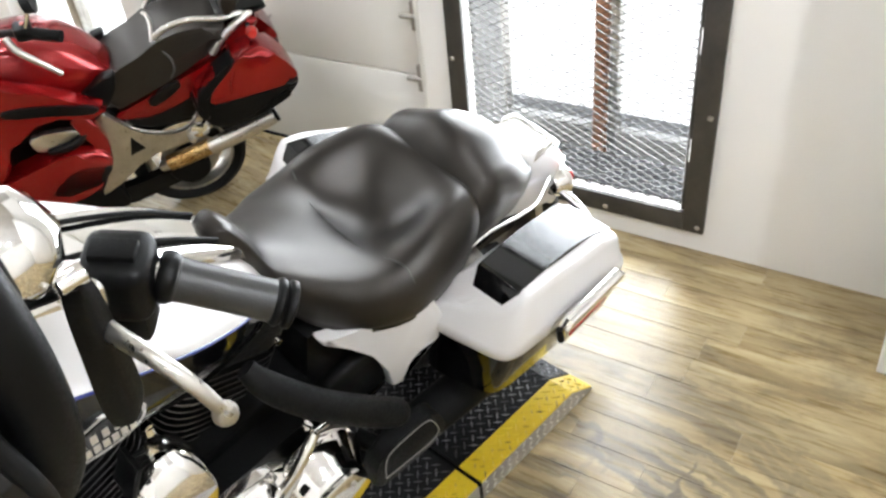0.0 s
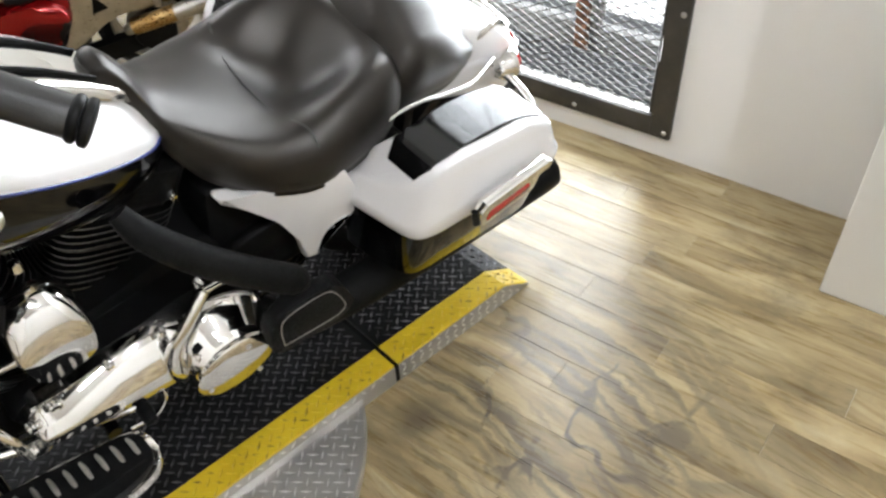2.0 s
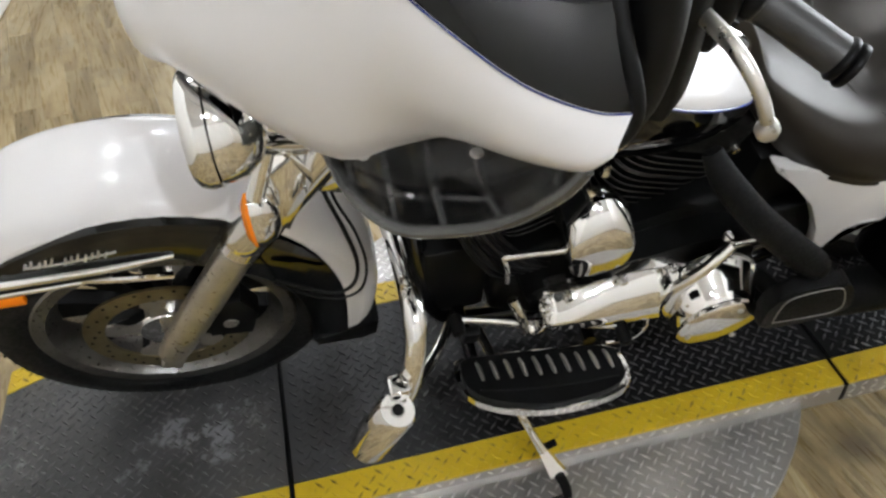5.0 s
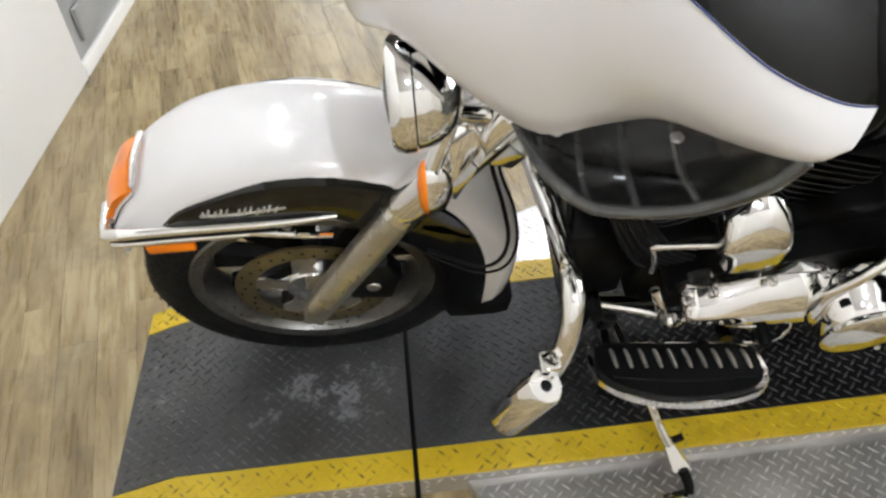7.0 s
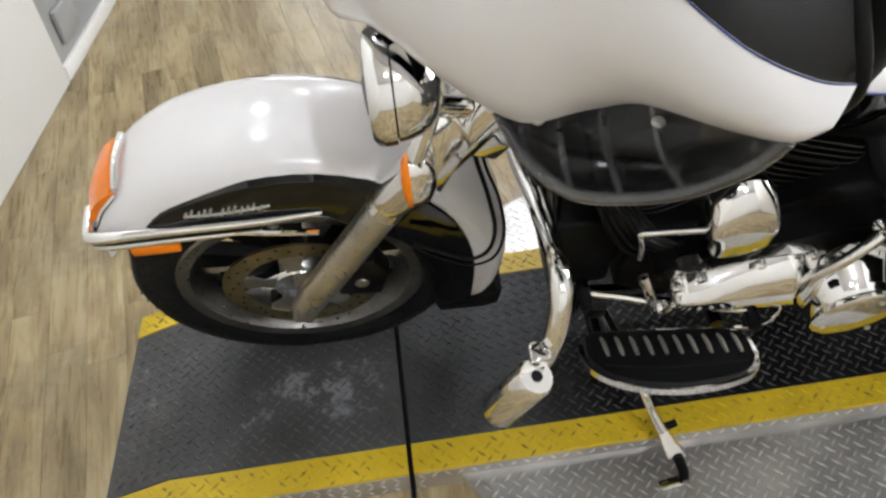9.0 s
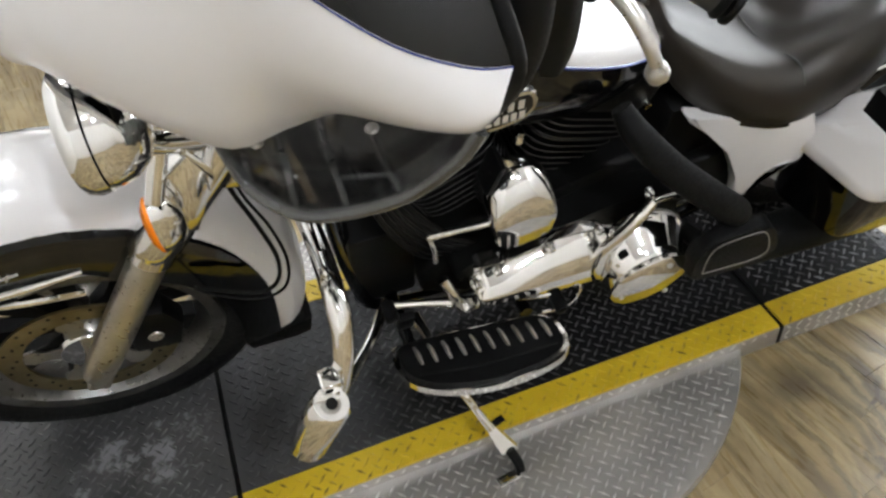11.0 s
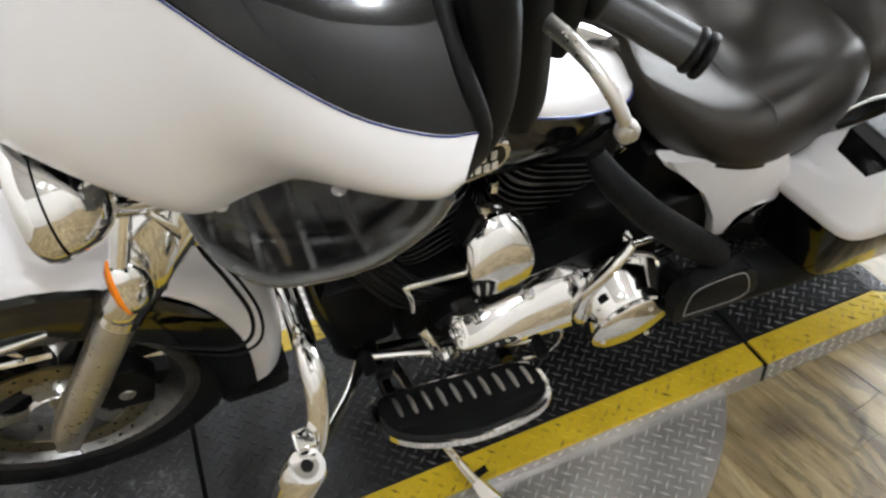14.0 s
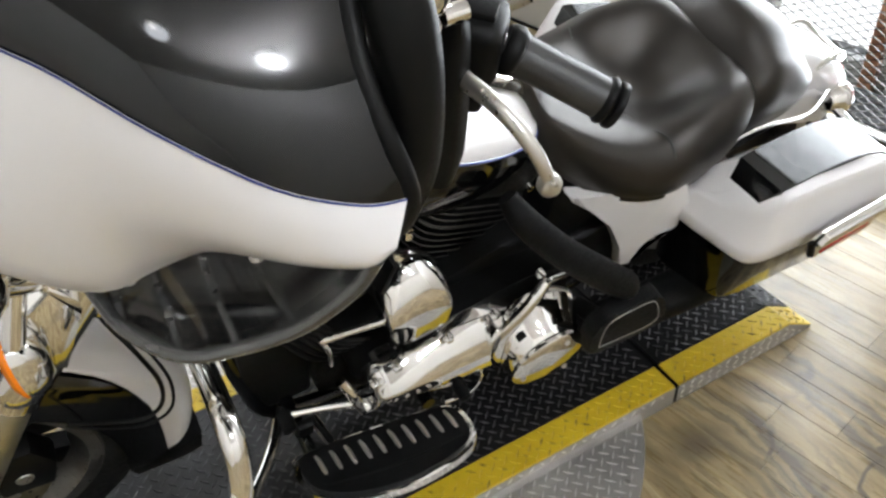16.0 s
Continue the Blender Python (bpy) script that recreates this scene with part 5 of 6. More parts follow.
def saddlebag(s):
    def ring(ins, up, r):
        """up: share of the lid's height where positive, metres below the seam where negative."""
        pts = rounded(inset(LID, ins), r)
        return [Vector((x, y, bag_floor(x) + (up * lid_height(max(x, 1.345)) - 0.22 * (y + 0.30) * max(0.0, up - 0.4) if up > 0 else up))) for x, y in pts]

    lid = rings([ring(0.010, 0.0, 0.03), ring(0.0, 0.03, 0.03), ring(-0.003, 0.09, 0.03), ring(-0.003, 0.34, 0.032), ring(0.000, 0.40, 0.034), ring(0.005, 0.46, 0.036), ring(0.024, 0.90, 0.045), ring(0.028, 0.955, 0.05), ring(0.034, 0.99, 0.05), ring(0.046, 1.0, 0.05), ring(0.066, 1.0, 0.05), ring(0.086, 1.0, 0.05), ring(0.104, 1.0, 0.05)])
    body = rings([ring(0.055, -0.155, 0.03), ring(0.030, -0.15, 0.03), ring(0.022, -0.137, 0.03), ring(0.012, -0.010, 0.03), ring(0.014, -0.002, 0.03)])
    # dark panel let into the lid, bent down at its front
    def on_lid(x, y, up):
        return Vector((x, y, bag_floor(x) + lid_height(x) + up - 0.132 * (y + 0.30)))

    rows = []
    for i in range(21):
        x = 1.358 + 0.352 * i / 20
        ends = 0.022 * max(0.0, 1 - i / 2.0) + 0.014 * max(0.0, 1 - (20 - i) / 1.6)
        y0 = -0.242 - ends
        y1 = -0.347 - 0.008 * (x - 1.38) / 0.35 + ends
        lift = -0.010 if i in (0, 20) else 0.0045
        rows.append([on_lid(x, y0, -0.010)] + [on_lid(x, y0 + (y1 - y0) * (0.03 + 0.94 * k / 5), lift) for k in range(6)] + [on_lid(x, y1, -0.010)])
    panel = shell(rows, 0.003)
    latch = slab([(1.475, 0.545), (1.485, 0.560), (1.625, 0.576), (1.640, 0.566), (1.632, 0.505), (1.615, 0.497), (1.500, 0.484), (1.486, 0.495)], "y", -0.440, -0.422, 0.004)
    refl = slab([(1.500, 0.504), (1.505, 0.524), (1.606, 0.536), (1.612, 0.515)], "y", -0.4435, -0.436, 0.002)
    cover = slab([(1.470, 0.548), (1.480, 0.566), (1.640, 0.584), (1.652, 0.574), (1.648, 0.560), (1.478, 0.540)], "y", -0.448, -0.424, 0.004)
    hinge = tube([(1.464, -0.432, 0.545), (1.470, -0.440, 0.515)], 0.007, sides=10)
    for b in (latch, refl, cover, hinge):
        bmesh.ops.translate(b, verts=b.verts[:], vec=(-0.012, 0.014, 0.008))
    pieces = [lid, body, panel, latch, refl, cover, hinge]
    if s > 0:
        pieces = [mirrored(b) for b in pieces]
        for b in pieces:      # this one hangs a little further forward and lower
            for v in b.verts:
                v.co.z -= 0.008 + 0.17 * (v.co.x - 1.30)
                v.co.y -= 0.17 * max(0.0, v.co.x - 1.36)
                v.co.x = 1.255 + (v.co.x - 1.30) * 0.86
                v.co.y -= 0.015
    lid, body, panel, latch, refl, cover, hinge = pieces
    b = part("saddlebag", body, BLACK, bike, "hard saddlebag with white lid and gloss black body")
    part("lid", lid, WHITE, b, "pearl white lid")
    part("lid_panel", panel, BLACK, b, "gloss black panel let into the lid")
    la = part("latch", latch, CHROME, b, "chrome latch with red reflector")
    part("latch_cover", cover, CHROME, la)
    part("reflector", refl, REDLENS, la)
    part("latch_hinge", hinge, PLASTIC, la)


saddlebag(-1)
saddlebag(1)

# ---- rear end ----
rf = []
for a in (118, 100, 82, 64, 48, 36, 24):
    R = 0.348
    rf.append([Vector((1.613 + r * math.cos(radians(a)), y, WC + r * math.sin(radians(a)))) for y, r in ((-0.105, R - 0.09), (-0.10, R - 0.04), (-0.075, R - 0.01), (0, R), (0.075, R - 0.01), (0.10, R - 0.04), (0.105, R - 0.09))])
part("rear_fender", shell(grid_rows(rf, 3, 4), 0.004), WHITE, bike, "pearl white rear fender")
part("fender_fillet", slab([(1.50, 0.53), (1.62, 0.52), (1.78, 0.46), (1.86, 0.39), (1.88, 0.42), (1.84, 0.495), (1.76, 0.548), (1.60, 0.575)], "y", -0.112, 0.112, 0.02, 3), WHITE, bike, "pearl white rear fender extension")
for s in (-1, 1):
    part("seat_rail", tube([(1.366, s * 0.212, 0.628), (1.437, s * 0.212, 0.643), (1.493, s * 0.211, 0.638), (1.571, s * 0.204, 0.610), (1.655, s * 0.190, 0.585), (1.76, s * 0.145, 0.560)], 0.0036, sides=10), CHROME, bike, "thin chrome rail beside the pillion seat")
part("tail_bracket", tube([(1.73, -0.09, 0.600), (1.79, -0.085, 0.615), (1.845, -0.06, 0.575), (1.852, 0.0, 0.570), (1.845, 0.06, 0.575), (1.79, 0.085, 0.615), (1.73, 0.09, 0.600)], 0.009, sides=10), CHROME, bike, "chrome bracket over the tail lamp")
tl = part("tail_lamp", slab([(1.80, 0.475), (1.85, 0.450), (1.90, 0.455), (1.905, 0.505), (1.87, 0.545), (1.82, 0.550)], "y", -0.075, 0.075, 0.012, 3), REDLENS, bike, "red tail lamp in chrome housing")
part("tail_housing", slab([(1.785, 0.460), (1.83, 0.435), (1.862, 0.440), (1.852, 0.520), (1.82, 0.560), (1.79, 0.562)], "y", -0.088, 0.088, 0.01, 2), CHROME, tl)
for s in (-1, 1):
    ts = part("rear_signal", lathe([(0.0, -0.03), (0.022, -0.026), (0.036, -0.006), (0.038, 0.014), (0.0, 0.014)], pose(1.80, s * 0.145, 0.525, 0, 90, 0), 24), CHROME, bike, "chrome rear turn signal with red lens")
    part("red_lens", lathe([(0.037, 0.014), (0.032, 0.026), (0.0, 0.032), (0.0, 0.014)], pose(1.80, s * 0.145, 0.525, 0, 90, 0), 24), REDLENS, ts)
    part("bag_strut", tube([(1.78, s * 0.13, 0.53), (1.80, s * 0.22, 0.50), (1.79, s * 0.30, 0.46)], 0.010), CHROME, bike)
    part("muffler", tube([(0.98, s * 0.225, 0.245), (1.10, s * 0.245, 0.235), (1.22, s * 0.262, 0.232), (1.5, s * 0.275, 0.232), (1.86, s * 0.285, 0.245), (1.90, s * 0.286, 0.247)], [0.026, 0.032, 0.045, 0.050, 0.050, 0.044], sides=20), RUBBER, bike, "dull black muffler")

# ---- engine and running gear ----
part("frame_rail", tube([(0.42, -0.07, 0.86), (0.46, -0.085, 0.62), (0.48, -0.11, 0.36), (0.54, -0.12, 0.20), (0.80, -0.12, 0.165), (1.20, -0.12, 0.18), (1.34, -0.12, 0.30)], 0.019), BLACK, bike, "black frame tube")
part("frame_rail", tube([(0.42, 0.07, 0.86), (0.46, 0.085, 0.62), (0.48, 0.11, 0.36), (0.54, 0.12, 0.20), (0.80, 0.12, 0.165), (1.20, 0.12, 0.18), (1.34, 0.12, 0.30)], 0.019), BLACK, bike, "black frame tube")
part("backbone", tube([(0.40, 0, 0.90), (0.62, 0, 0.86), (0.95, 0, 0.70), (1.25, 0, 0.58)], 0.03), BLACK, bike)
engine = part("crankcase", slab(smooth_outline([(0.60, 0.28), (0.66, 0.21), (0.85, 0.19), (1.06, 0.20), (1.13, 0.30), (1.12, 0.44), (1.00, 0.50), (0.84, 0.47), (0.70, 0.45), (0.61, 0.38)], 4), "y", -0.15, 0.15, 0.02, 3), ENGINE, bike, "black engine crankcase")


def cylinder(base, top, name):
    """A finned barrel with its head, drawn along its axis."""
    a, b = Vector(base), Vector(top)
    z = (b - a).normalized()
    y = Vector((0, 1, 0))
    x = y.cross(z)
    m = Matrix((x, y, z)).transposed().to_4x4()
    m.translation = a
    L = (b - a).length
    core = lathe([(0.0, 0.0), (0.062, 0.0), (0.062, L), (0.0, L)], m, 24)
    c = part(name, core, ENGINE, bike, "black finned engine cylinder")
    n = 13
    for k in range(n):
        h = 0.012 + k * (L - 0.05) / n
        r = 0.098 if k < n * 0.62 else 0.108
        out = rounded([(-r, -r * 1.05), (r, -r * 1.05), (r, r * 1.05), (-r, r * 1.05)], 0.06, 5)
        fin = slab(out, "z", h, h + 0.0045, 0.0012, 1)
        bmesh.ops.transform(fin, verts=fin.verts[:], matrix=m)
        f = part("cooling_fin", fin, ENGINE, c)
        edge = tube([m @ Vector((p[0] * 1.002, p[1] * 1.002, h + 0.0042)) for p in out + out[:1]], 0.0011, sides=4, smooth_run=False)
        part("fin_edge", edge, FIN, f)
    head = slab(rounded([(-0.10, -0.115), (0.10, -0.115), (0.10, 0.115), (-0.10, 0.115)], 0.04, 4), "z", L - 0.03, L + 0.045, 0.015, 3)
    bmesh.ops.transform(head, verts=head.verts[:], matrix=m)
    part("rocker_cover", head, ENGINE, c, "black rocker cover")
    for sx in (-0.07, 0.07):
        bolt = lathe([(0.0, 0.012), (0.007, 0.011), (0.009, 0.0), (0.0, 0.0)], m @ pose(sx, -0.117, L - 0.005, 90, 0, 0), 10)
        part("head_bolt", bolt, CHROME, c)
    return c


cylinder((0.735, 0.0, 0.42), (0.620, 0.0, 0.665), "front_cylinder")
cylinder((0.865, 0.0, 0.42), (0.955, 0.0, 0.645), "rear_cylinder")

# horn cover between the cylinders: a domed top that slopes to an upright front
HORN = [(0.700, 0.575), (0.706, 0.622), (0.728, 0.652), (0.762, 0.664), (0.796, 0.650), (0.815, 0.612), (0.820, 0.560), (0.816, 0.505), (0.804, 0.486), (0.770, 0.474), (0.724, 0.476), (0.706, 0.508)]
hc = []
for y, k, top in ((-0.130, 0.92, 0.600), (-0.168, 0.98, 0.624), (-0.186, 0.99, 0.630), (-0.206, 0.98, 0.622), (-0.222, 0.965, 0.604), (-0.232, 0.945, 0.588), (-0.238, 0.89, 0.574), (-0.240, 0.5, 0.555)):
    loop = []
    for x, z in smooth_outline(HORN, 4):
        x, z = 0.762 + (x - 0.762) * k, 0.555 + (z - 0.555) * k
        loop.append(Vector((x, y, z if z < 0.53 else 0.53 + (z - 0.53) * min(1.0, (top - 0.53) / 0.134))))
    hc.append(loop)
horn = part("horn_cover", rings(hc), CHROME, bike, "chrome horn cover between the cylinders")
part("horn_bracket", slab([(0.700, 0.60), (0.722, 0.662), (0.730, 0.658), (0.711, 0.60)], "y", -0.200, -0.15, 0.003), PLASTIC, horn)
part("horn_nut", lathe([(0.0, 0.015), (0.009, 0.014), (0.011, 0.0), (0.0, 0.0)], pose(0.764, -0.16, 0.668), 12), CHROME, horn)

# primary case with its chrome cover
PRIM = [(0.668, 0.366), (0.684, 0.396), (0.716, 0.412), (0.80, 0.428), (0.885, 0.438), (0.95, 0.450), (1.02, 0.448), (1.075, 0.418), (1.092, 0.355), (1.078, 0.270), (1.02, 0.234), (0.965, 0.238), (0.92, 0.272), (0.84, 0.292), (0.745, 0.306), (0.695, 0.334)]
part("inner_primary", slab([(0.88 + (x - 0.88) * 1.07, 0.350 + (z - 0.350) * 1.06) for x, z in smooth_outline(PRIM, 4)], "y", -0.205, -0.12, 0.012), ENGINE, bike, "black inner primary case")
# long cover: a sloping upper face, an upright belt and an undercut, tapering to the front
pl = []
for x, top, low, out in ((0.672, 0.385, 0.376, 0.55), (0.674, 0.396, 0.366, 0.80), (0.682, 0.407, 0.362, 0.90), (0.70, 0.418, 0.360, 0.95), (0.76, 0.424, 0.340, 0.97), (0.815, 0.434, 0.326, 0.98), (0.866, 0.439, 0.313, 0.98), (0.915, 0.438, 0.303, 0.98), (0.940, 0.428, 0.304, 0.97), (0.955, 0.42, 0.304, 0.85)):
    h = top - low
    pl.append([Vector((x, -0.20 + (y + 0.20) * out, top - h * f)) for y, f in ((-0.19, 0.0), (-0.226, 0.0), (-0.232, 0.012), (-0.261, 0.22), (-0.264, 0.25), (-0.276, 0.45), (-0.278, 0.49), (-0.282, 0.78), (-0.279, 0.88), (-0.268, 0.97), (-0.25, 1.0), (-0.19, 1.0))])
prim = part("primary_cover", rings(pl), CHROME, bike, "chrome primary cover")
DERBY = pose(1.000, 0, 0.337, LEFTWARD, 0, 0)
part("clutch_housing", lathe([(0.0, 0.311), (0.072, 0.311), (0.076, 0.308), (0.081, 0.292), (0.0885, 0.275), (0.097, 0.260), (0.103, 0.247), (0.106, 0.236), (0.106, 0.226), (0.0, 0.226)], DERBY, 56), CHROME, prim, "chrome clutch housing")
part("derby_cover", lathe([(0.0, 0.332), (0.040, 0.330), (0.066, 0.326), (0.077, 0.323), (0.081, 0.319), (0.081, 0.313), (0.077, 0.309), (0.0, 0.309)], DERBY, 48), CHROME, prim, "chrome derby cover")
for ang in (128, 178):
    part("vent_slot", slab([(1.0 + r * math.cos(radians(a)), 0.337 + r * math.sin(radians(a))) for r, a in ((0.076, ang - 6), (0.0885, ang - 6), (0.0895, ang), (0.0885, ang + 6), (0.076, ang + 6))], "y", -0.287, -0.268, 0.001), PLASTIC, prim)
for ang in (70, 190, 310):
    part("derby_screw", lathe([(0.0, 0.0035), (0.004, 0.003), (0.006, 0.0), (0.0, -0.002)], pose(1.0 + 0.062 * math.cos(radians(ang)), -0.327, 0.337 + 0.062 * math.sin(radians(ang)), LEFTWARD, 0, 0), 10), STEEL, prim)
part("primary_strut", tube([(0.916, -0.268, 0.325), (0.906, -0.272, 0.375), (0.912, -0.270, 0.425), (0.938, -0.274, 0.475), (0.962, -0.270, 0.508), (0.985, -0.260, 0.528)], [0.018, 0.018, 0.014, 0.011, 0.0105, 0.012]), CHROME, prim, "chrome strut over the primary cover")
part("strut_link", tube([(0.985, -0.262, 0.530), (1.03, -0.258, 0.520), (1.075, -0.255, 0.508)], 0.007), CHROME, prim)
for bx, bz in ((0.674, 0.405), (0.715, 0.430), (0.812, 0.452), (0.905, 0.458), (0.985, 0.530)):
    part("cover_bolt", lathe([(0.0, 0.016), (0.007, 0.015), (0.009, 0.010), (0.009, 0.0), (0.0, 0.0)], pose(bx, -0.238, bz, LEFTWARD, 0, 0), 10), CHROME, prim)
part("starter_tube", tube([(0.611, -0.172, 0.487), (0.66, -0.19, 0.510), (0.719, -0.211, 0.539), (0.76, -0.205, 0.555)], [0.009, 0.0065, 0.0065, 0.006]), CHROME, bike, "chrome linkage rod")
part("link_drop", tube([(0.609, -0.172, 0.495), (0.618, -0.182, 0.455), (0.620, -0.185, 0.420)], 0.0055), CHROME, bike)
part("oil_filter", lathe([(0.0, 0.05), (0.03, 0.048), (0.036, 0.03), (0.036, -0.04), (0.0, -0.04)], pose(0.575, -0.05, 0.33, 0, -90, 0), 24), BLACK, bike, "black oil filter")
part("regulator", box(0.475, 0.60, -0.13, 0.13, 0.24, 0.47, 0.015), PLASTIC, bike, "black finned regulator")
for k in range(6):
    part("cable_run", tube([(0.50 + 0.012 * k, -0.13, 0.74 - 0.02 * k), (0.53 + 0.01 * k, -0.16, 0.58), (0.58 + 0.015 * k, -0.17, 0.46), (0.62 + 0.02 * k, -0.16, 0.40)], 0.006, sides=8), PLASTIC, bike)
part("belt_guard", slab(smooth_outline([(1.10, 0.46), (1.30, 0.47), (1.55, 0.44), (1.62, 0.36), (1.50, 0.33), (1.20, 0.33), (1.10, 0.36)], 4), "y", -0.18, -0.15, 0.01), ENGINE, bike, "black belt guard")
part("swingarm", slab([(1.12, 0.36), (1.62, 0.345), (1.66, 0.312), (1.62, 0.28), (1.12, 0.27)], "y", -0.15, -0.11, 0.012), ENGINE, bike, "black swingarm")
part("swingarm", slab([(1.12, 0.36), (1.62, 0.345), (1.66, 0.312), (1.62, 0.28), (1.12, 0.27)], "y", 0.11, 0.15, 0.012), ENGINE, bike, "black swingarm")
part("battery_tray", box(1.06, 1.36, -0.15, 0.15, 0.36, 0.60, 0.02), ENGINE, bike, "black frame and battery tray")
part("exhaust_pipe", tube([(0.60, 0.10, 0.60), (0.52, 0.17, 0.45), (0.58, 0.20, 0.28), (0.80, 0.22, 0.22), (1.0, 0.225, 0.245)], 0.025), CHROME, bike, "chrome exhaust pipe")
part("air_cleaner", lathe([(0.0, 0.05), (0.08, 0.045), (0.095, 0.03), (0.095, 0.0), (0.0, 0.0)], pose(0.79, 0.13, 0.60, -LEFTWARD, 0, 0), 36), CHROME, bike, "round chrome air cleaner")

# rear leg guard: a soft dark roll that sweeps from below the seat to the passenger board
part("leg_guard", tube([(0.905, -0.205, 0.735), (0.925, -0.235, 0.700), (0.985, -0.272, 0.632), (1.06, -0.298, 0.560), (1.125, -0.312, 0.498), (1.150, -0.300, 0.462)], [0.016, 0.023, 0.026, 0.027, 0.027, 0.018], sides=18), RUBBER, bike, "matt black padded leg guard")

# passenger board, folded up
PB = rounded([(1.060, 0.345), (1.050, 0.432), (1.066, 0.480), (1.165, 0.484), (1.206, 0.452), (1.240, 0.376), (1.236, 0.340), (1.185, 0.334)], 0.022, 4)
pb = part("passenger_board", slab(PB, "y", -0.352, -0.318, 0.010, 3), RUBBER, bike, "dull black passenger footboard folded up")
line = [(1.080, 0.372), (1.073, 0.432), (1.086, 0.466), (1.160, 0.469), (1.190, 0.444), (1.216, 0.384), (1.210, 0.362), (1.180, 0.358)]
part("inlay_line", tube([(x, -0.353, z) for x, z in line + line[:1]], 0.0013, n=3, sides=6), GREYLINE, pb)
part("board_hinge", tube([(1.10, -0.25, 0.36), (1.13, -0.33, 0.37)], 0.018), ENGINE, pb)


def floorboard(s):
    m = Matrix.Translation((0.0, s * 0.255, 0.288)) @ Matrix.Rotation(radians(s * 15), 4, "X")
    turned = Matrix.Identity(4)          # the board splays outwards to its rear
    turned[1][0], turned[1][1], turned[1][3] = s * 0.14, 1.0, s * -0.072
    m = m @ turned
    o = smooth_outline([(0.520, 0.0), (0.600, -0.004), (0.700, -0.004), (0.790, 0.0), (0.812, 0.018), (0.815, 0.075), (0.785, 0.108), (0.720, 0.128), (0.650, 0.134), (0.580, 0.124), (0.528, 0.098), (0.505, 0.060), (0.506, 0.016)], 4)
    bm = slab([(x, s * y) for x, y in o], "z", -0.016, 0.0, 0.004)
    bmesh.ops.transform(bm, verts=bm.verts[:], matrix=m)
    fb = part("floorboard", bm, CHROME, bike, "chrome rider floorboard with ribbed rubber pad")
    pad_o = [(0.66 + (x - 0.66) * 0.93, 0.062 + (y - 0.062) * 0.86) for x, y in o]
    bm = slab([(x, s * y) for x, y in pad_o], "z", 0.0, 0.009, 0.004)
    bmesh.ops.transform(bm, verts=bm.verts[:], matrix=m)
    pad = part("rubber_pad", bm, RUBBER, fb, "black rubber pad")
    for k in range(10):
        x = 0.546 + k * 0.0262
        rib = tube([(x, s * 0.020, 0.008), (x + 0.002, s * 0.032, 0.0095), (x + 0.003, s * 0.050, 0.0095), (x + 0.004, s * 0.062, 0.008)], [0.003, 0.0042, 0.0042, 0.003], n=2, sides=8)
        bmesh.ops.transform(rib, verts=rib.verts[:], matrix=m)
        part("silver_rib", rib, SATIN, pad, "silver rib")
    groove = tube([(0.54, s * 0.082, 0.0085), (0.66, s * 0.090, 0.0085), (0.79, s * 0.080, 0.0085)], 0.003, sides=6)
    bmesh.ops.transform(groove, verts=groove.verts[:], matrix=m)
    part("pad_ridge", groove, PLASTIC, pad)
    for x in (0.545, 0.775):
        part("board_bracket", tube([(x, s * 0.12, 0.25), (x, s * 0.20, 0.262), (x, s * 0.27, 0.272)], 0.013), BLACK, fb)


floorboard(-1)
floorboard(1)

# gear lever and linkage
gl = part("gear_lever", tube([(0.526, -0.210, 0.362), (0.59, -0.218, 0.342), (0.655, -0.230, 0.326), (0.72, -0.242, 0.318), (0.83, -0.264, 0.304)], [0.008, 0.008, 0.011, 0.009, 0.008]), CHROME, bike, "chrome heel and toe gear lever")
part("toe_peg", lathe([(0.0, 0.02), (0.012, 0.018), (0.014, 0.0), (0.012, -0.018), (0.0, -0.02)], pose(0.520, -0.222, 0.364, LEFTWARD, 0, 0), 14), RUBBER, gl)
part("heel_peg", lathe([(0.0, 0.025), (0.012, 0.022), (0.014, 0.0), (0.012, -0.022), (0.0, -0.025)], pose(0.832, -0.282, 0.304, LEFTWARD, 0, 0), 14), RUBBER, gl)
part("lever_boss", lathe([(0.0, 0.02), (0.014, 0.018), (0.018, 0.0), (0.0, 0.0)], pose(0.668, -0.235, 0.324, LEFTWARD, 0, 0), 16), CHROME, gl)
part("link_rod", tube([(0.66, -0.24, 0.322), (0.74, -0.245, 0.330), (0.84, -0.248, 0.345)], 0.006), CHROME, gl)
part("link_arm", tube([(0.625, -0.21, 0.395), (0.640, -0.23, 0.36), (0.652, -0.245, 0.32)], 0.010), CHROME, gl)
part("toe_bracket", slab([(0.530, 0.300), (0.560, 0.296), (0.564, 0.332), (0.536, 0.336)], "y", -0.235, -0.215, 0.005), PLASTIC, gl)
part("cable_guide", tube([(0.868, -0.26, 0.355), (0.872, -0.285, 0.325), (0.845, -0.29, 0.290), (0.800, -0.285, 0.285)], 0.004, sides=8), CHROME, gl)

part("down_tube_bracket", box(0.535, 0.560, -0.085, -0.055, 0.405, 0.460, 0.004), CHROME, bike, "small chrome bracket on the frame tube")

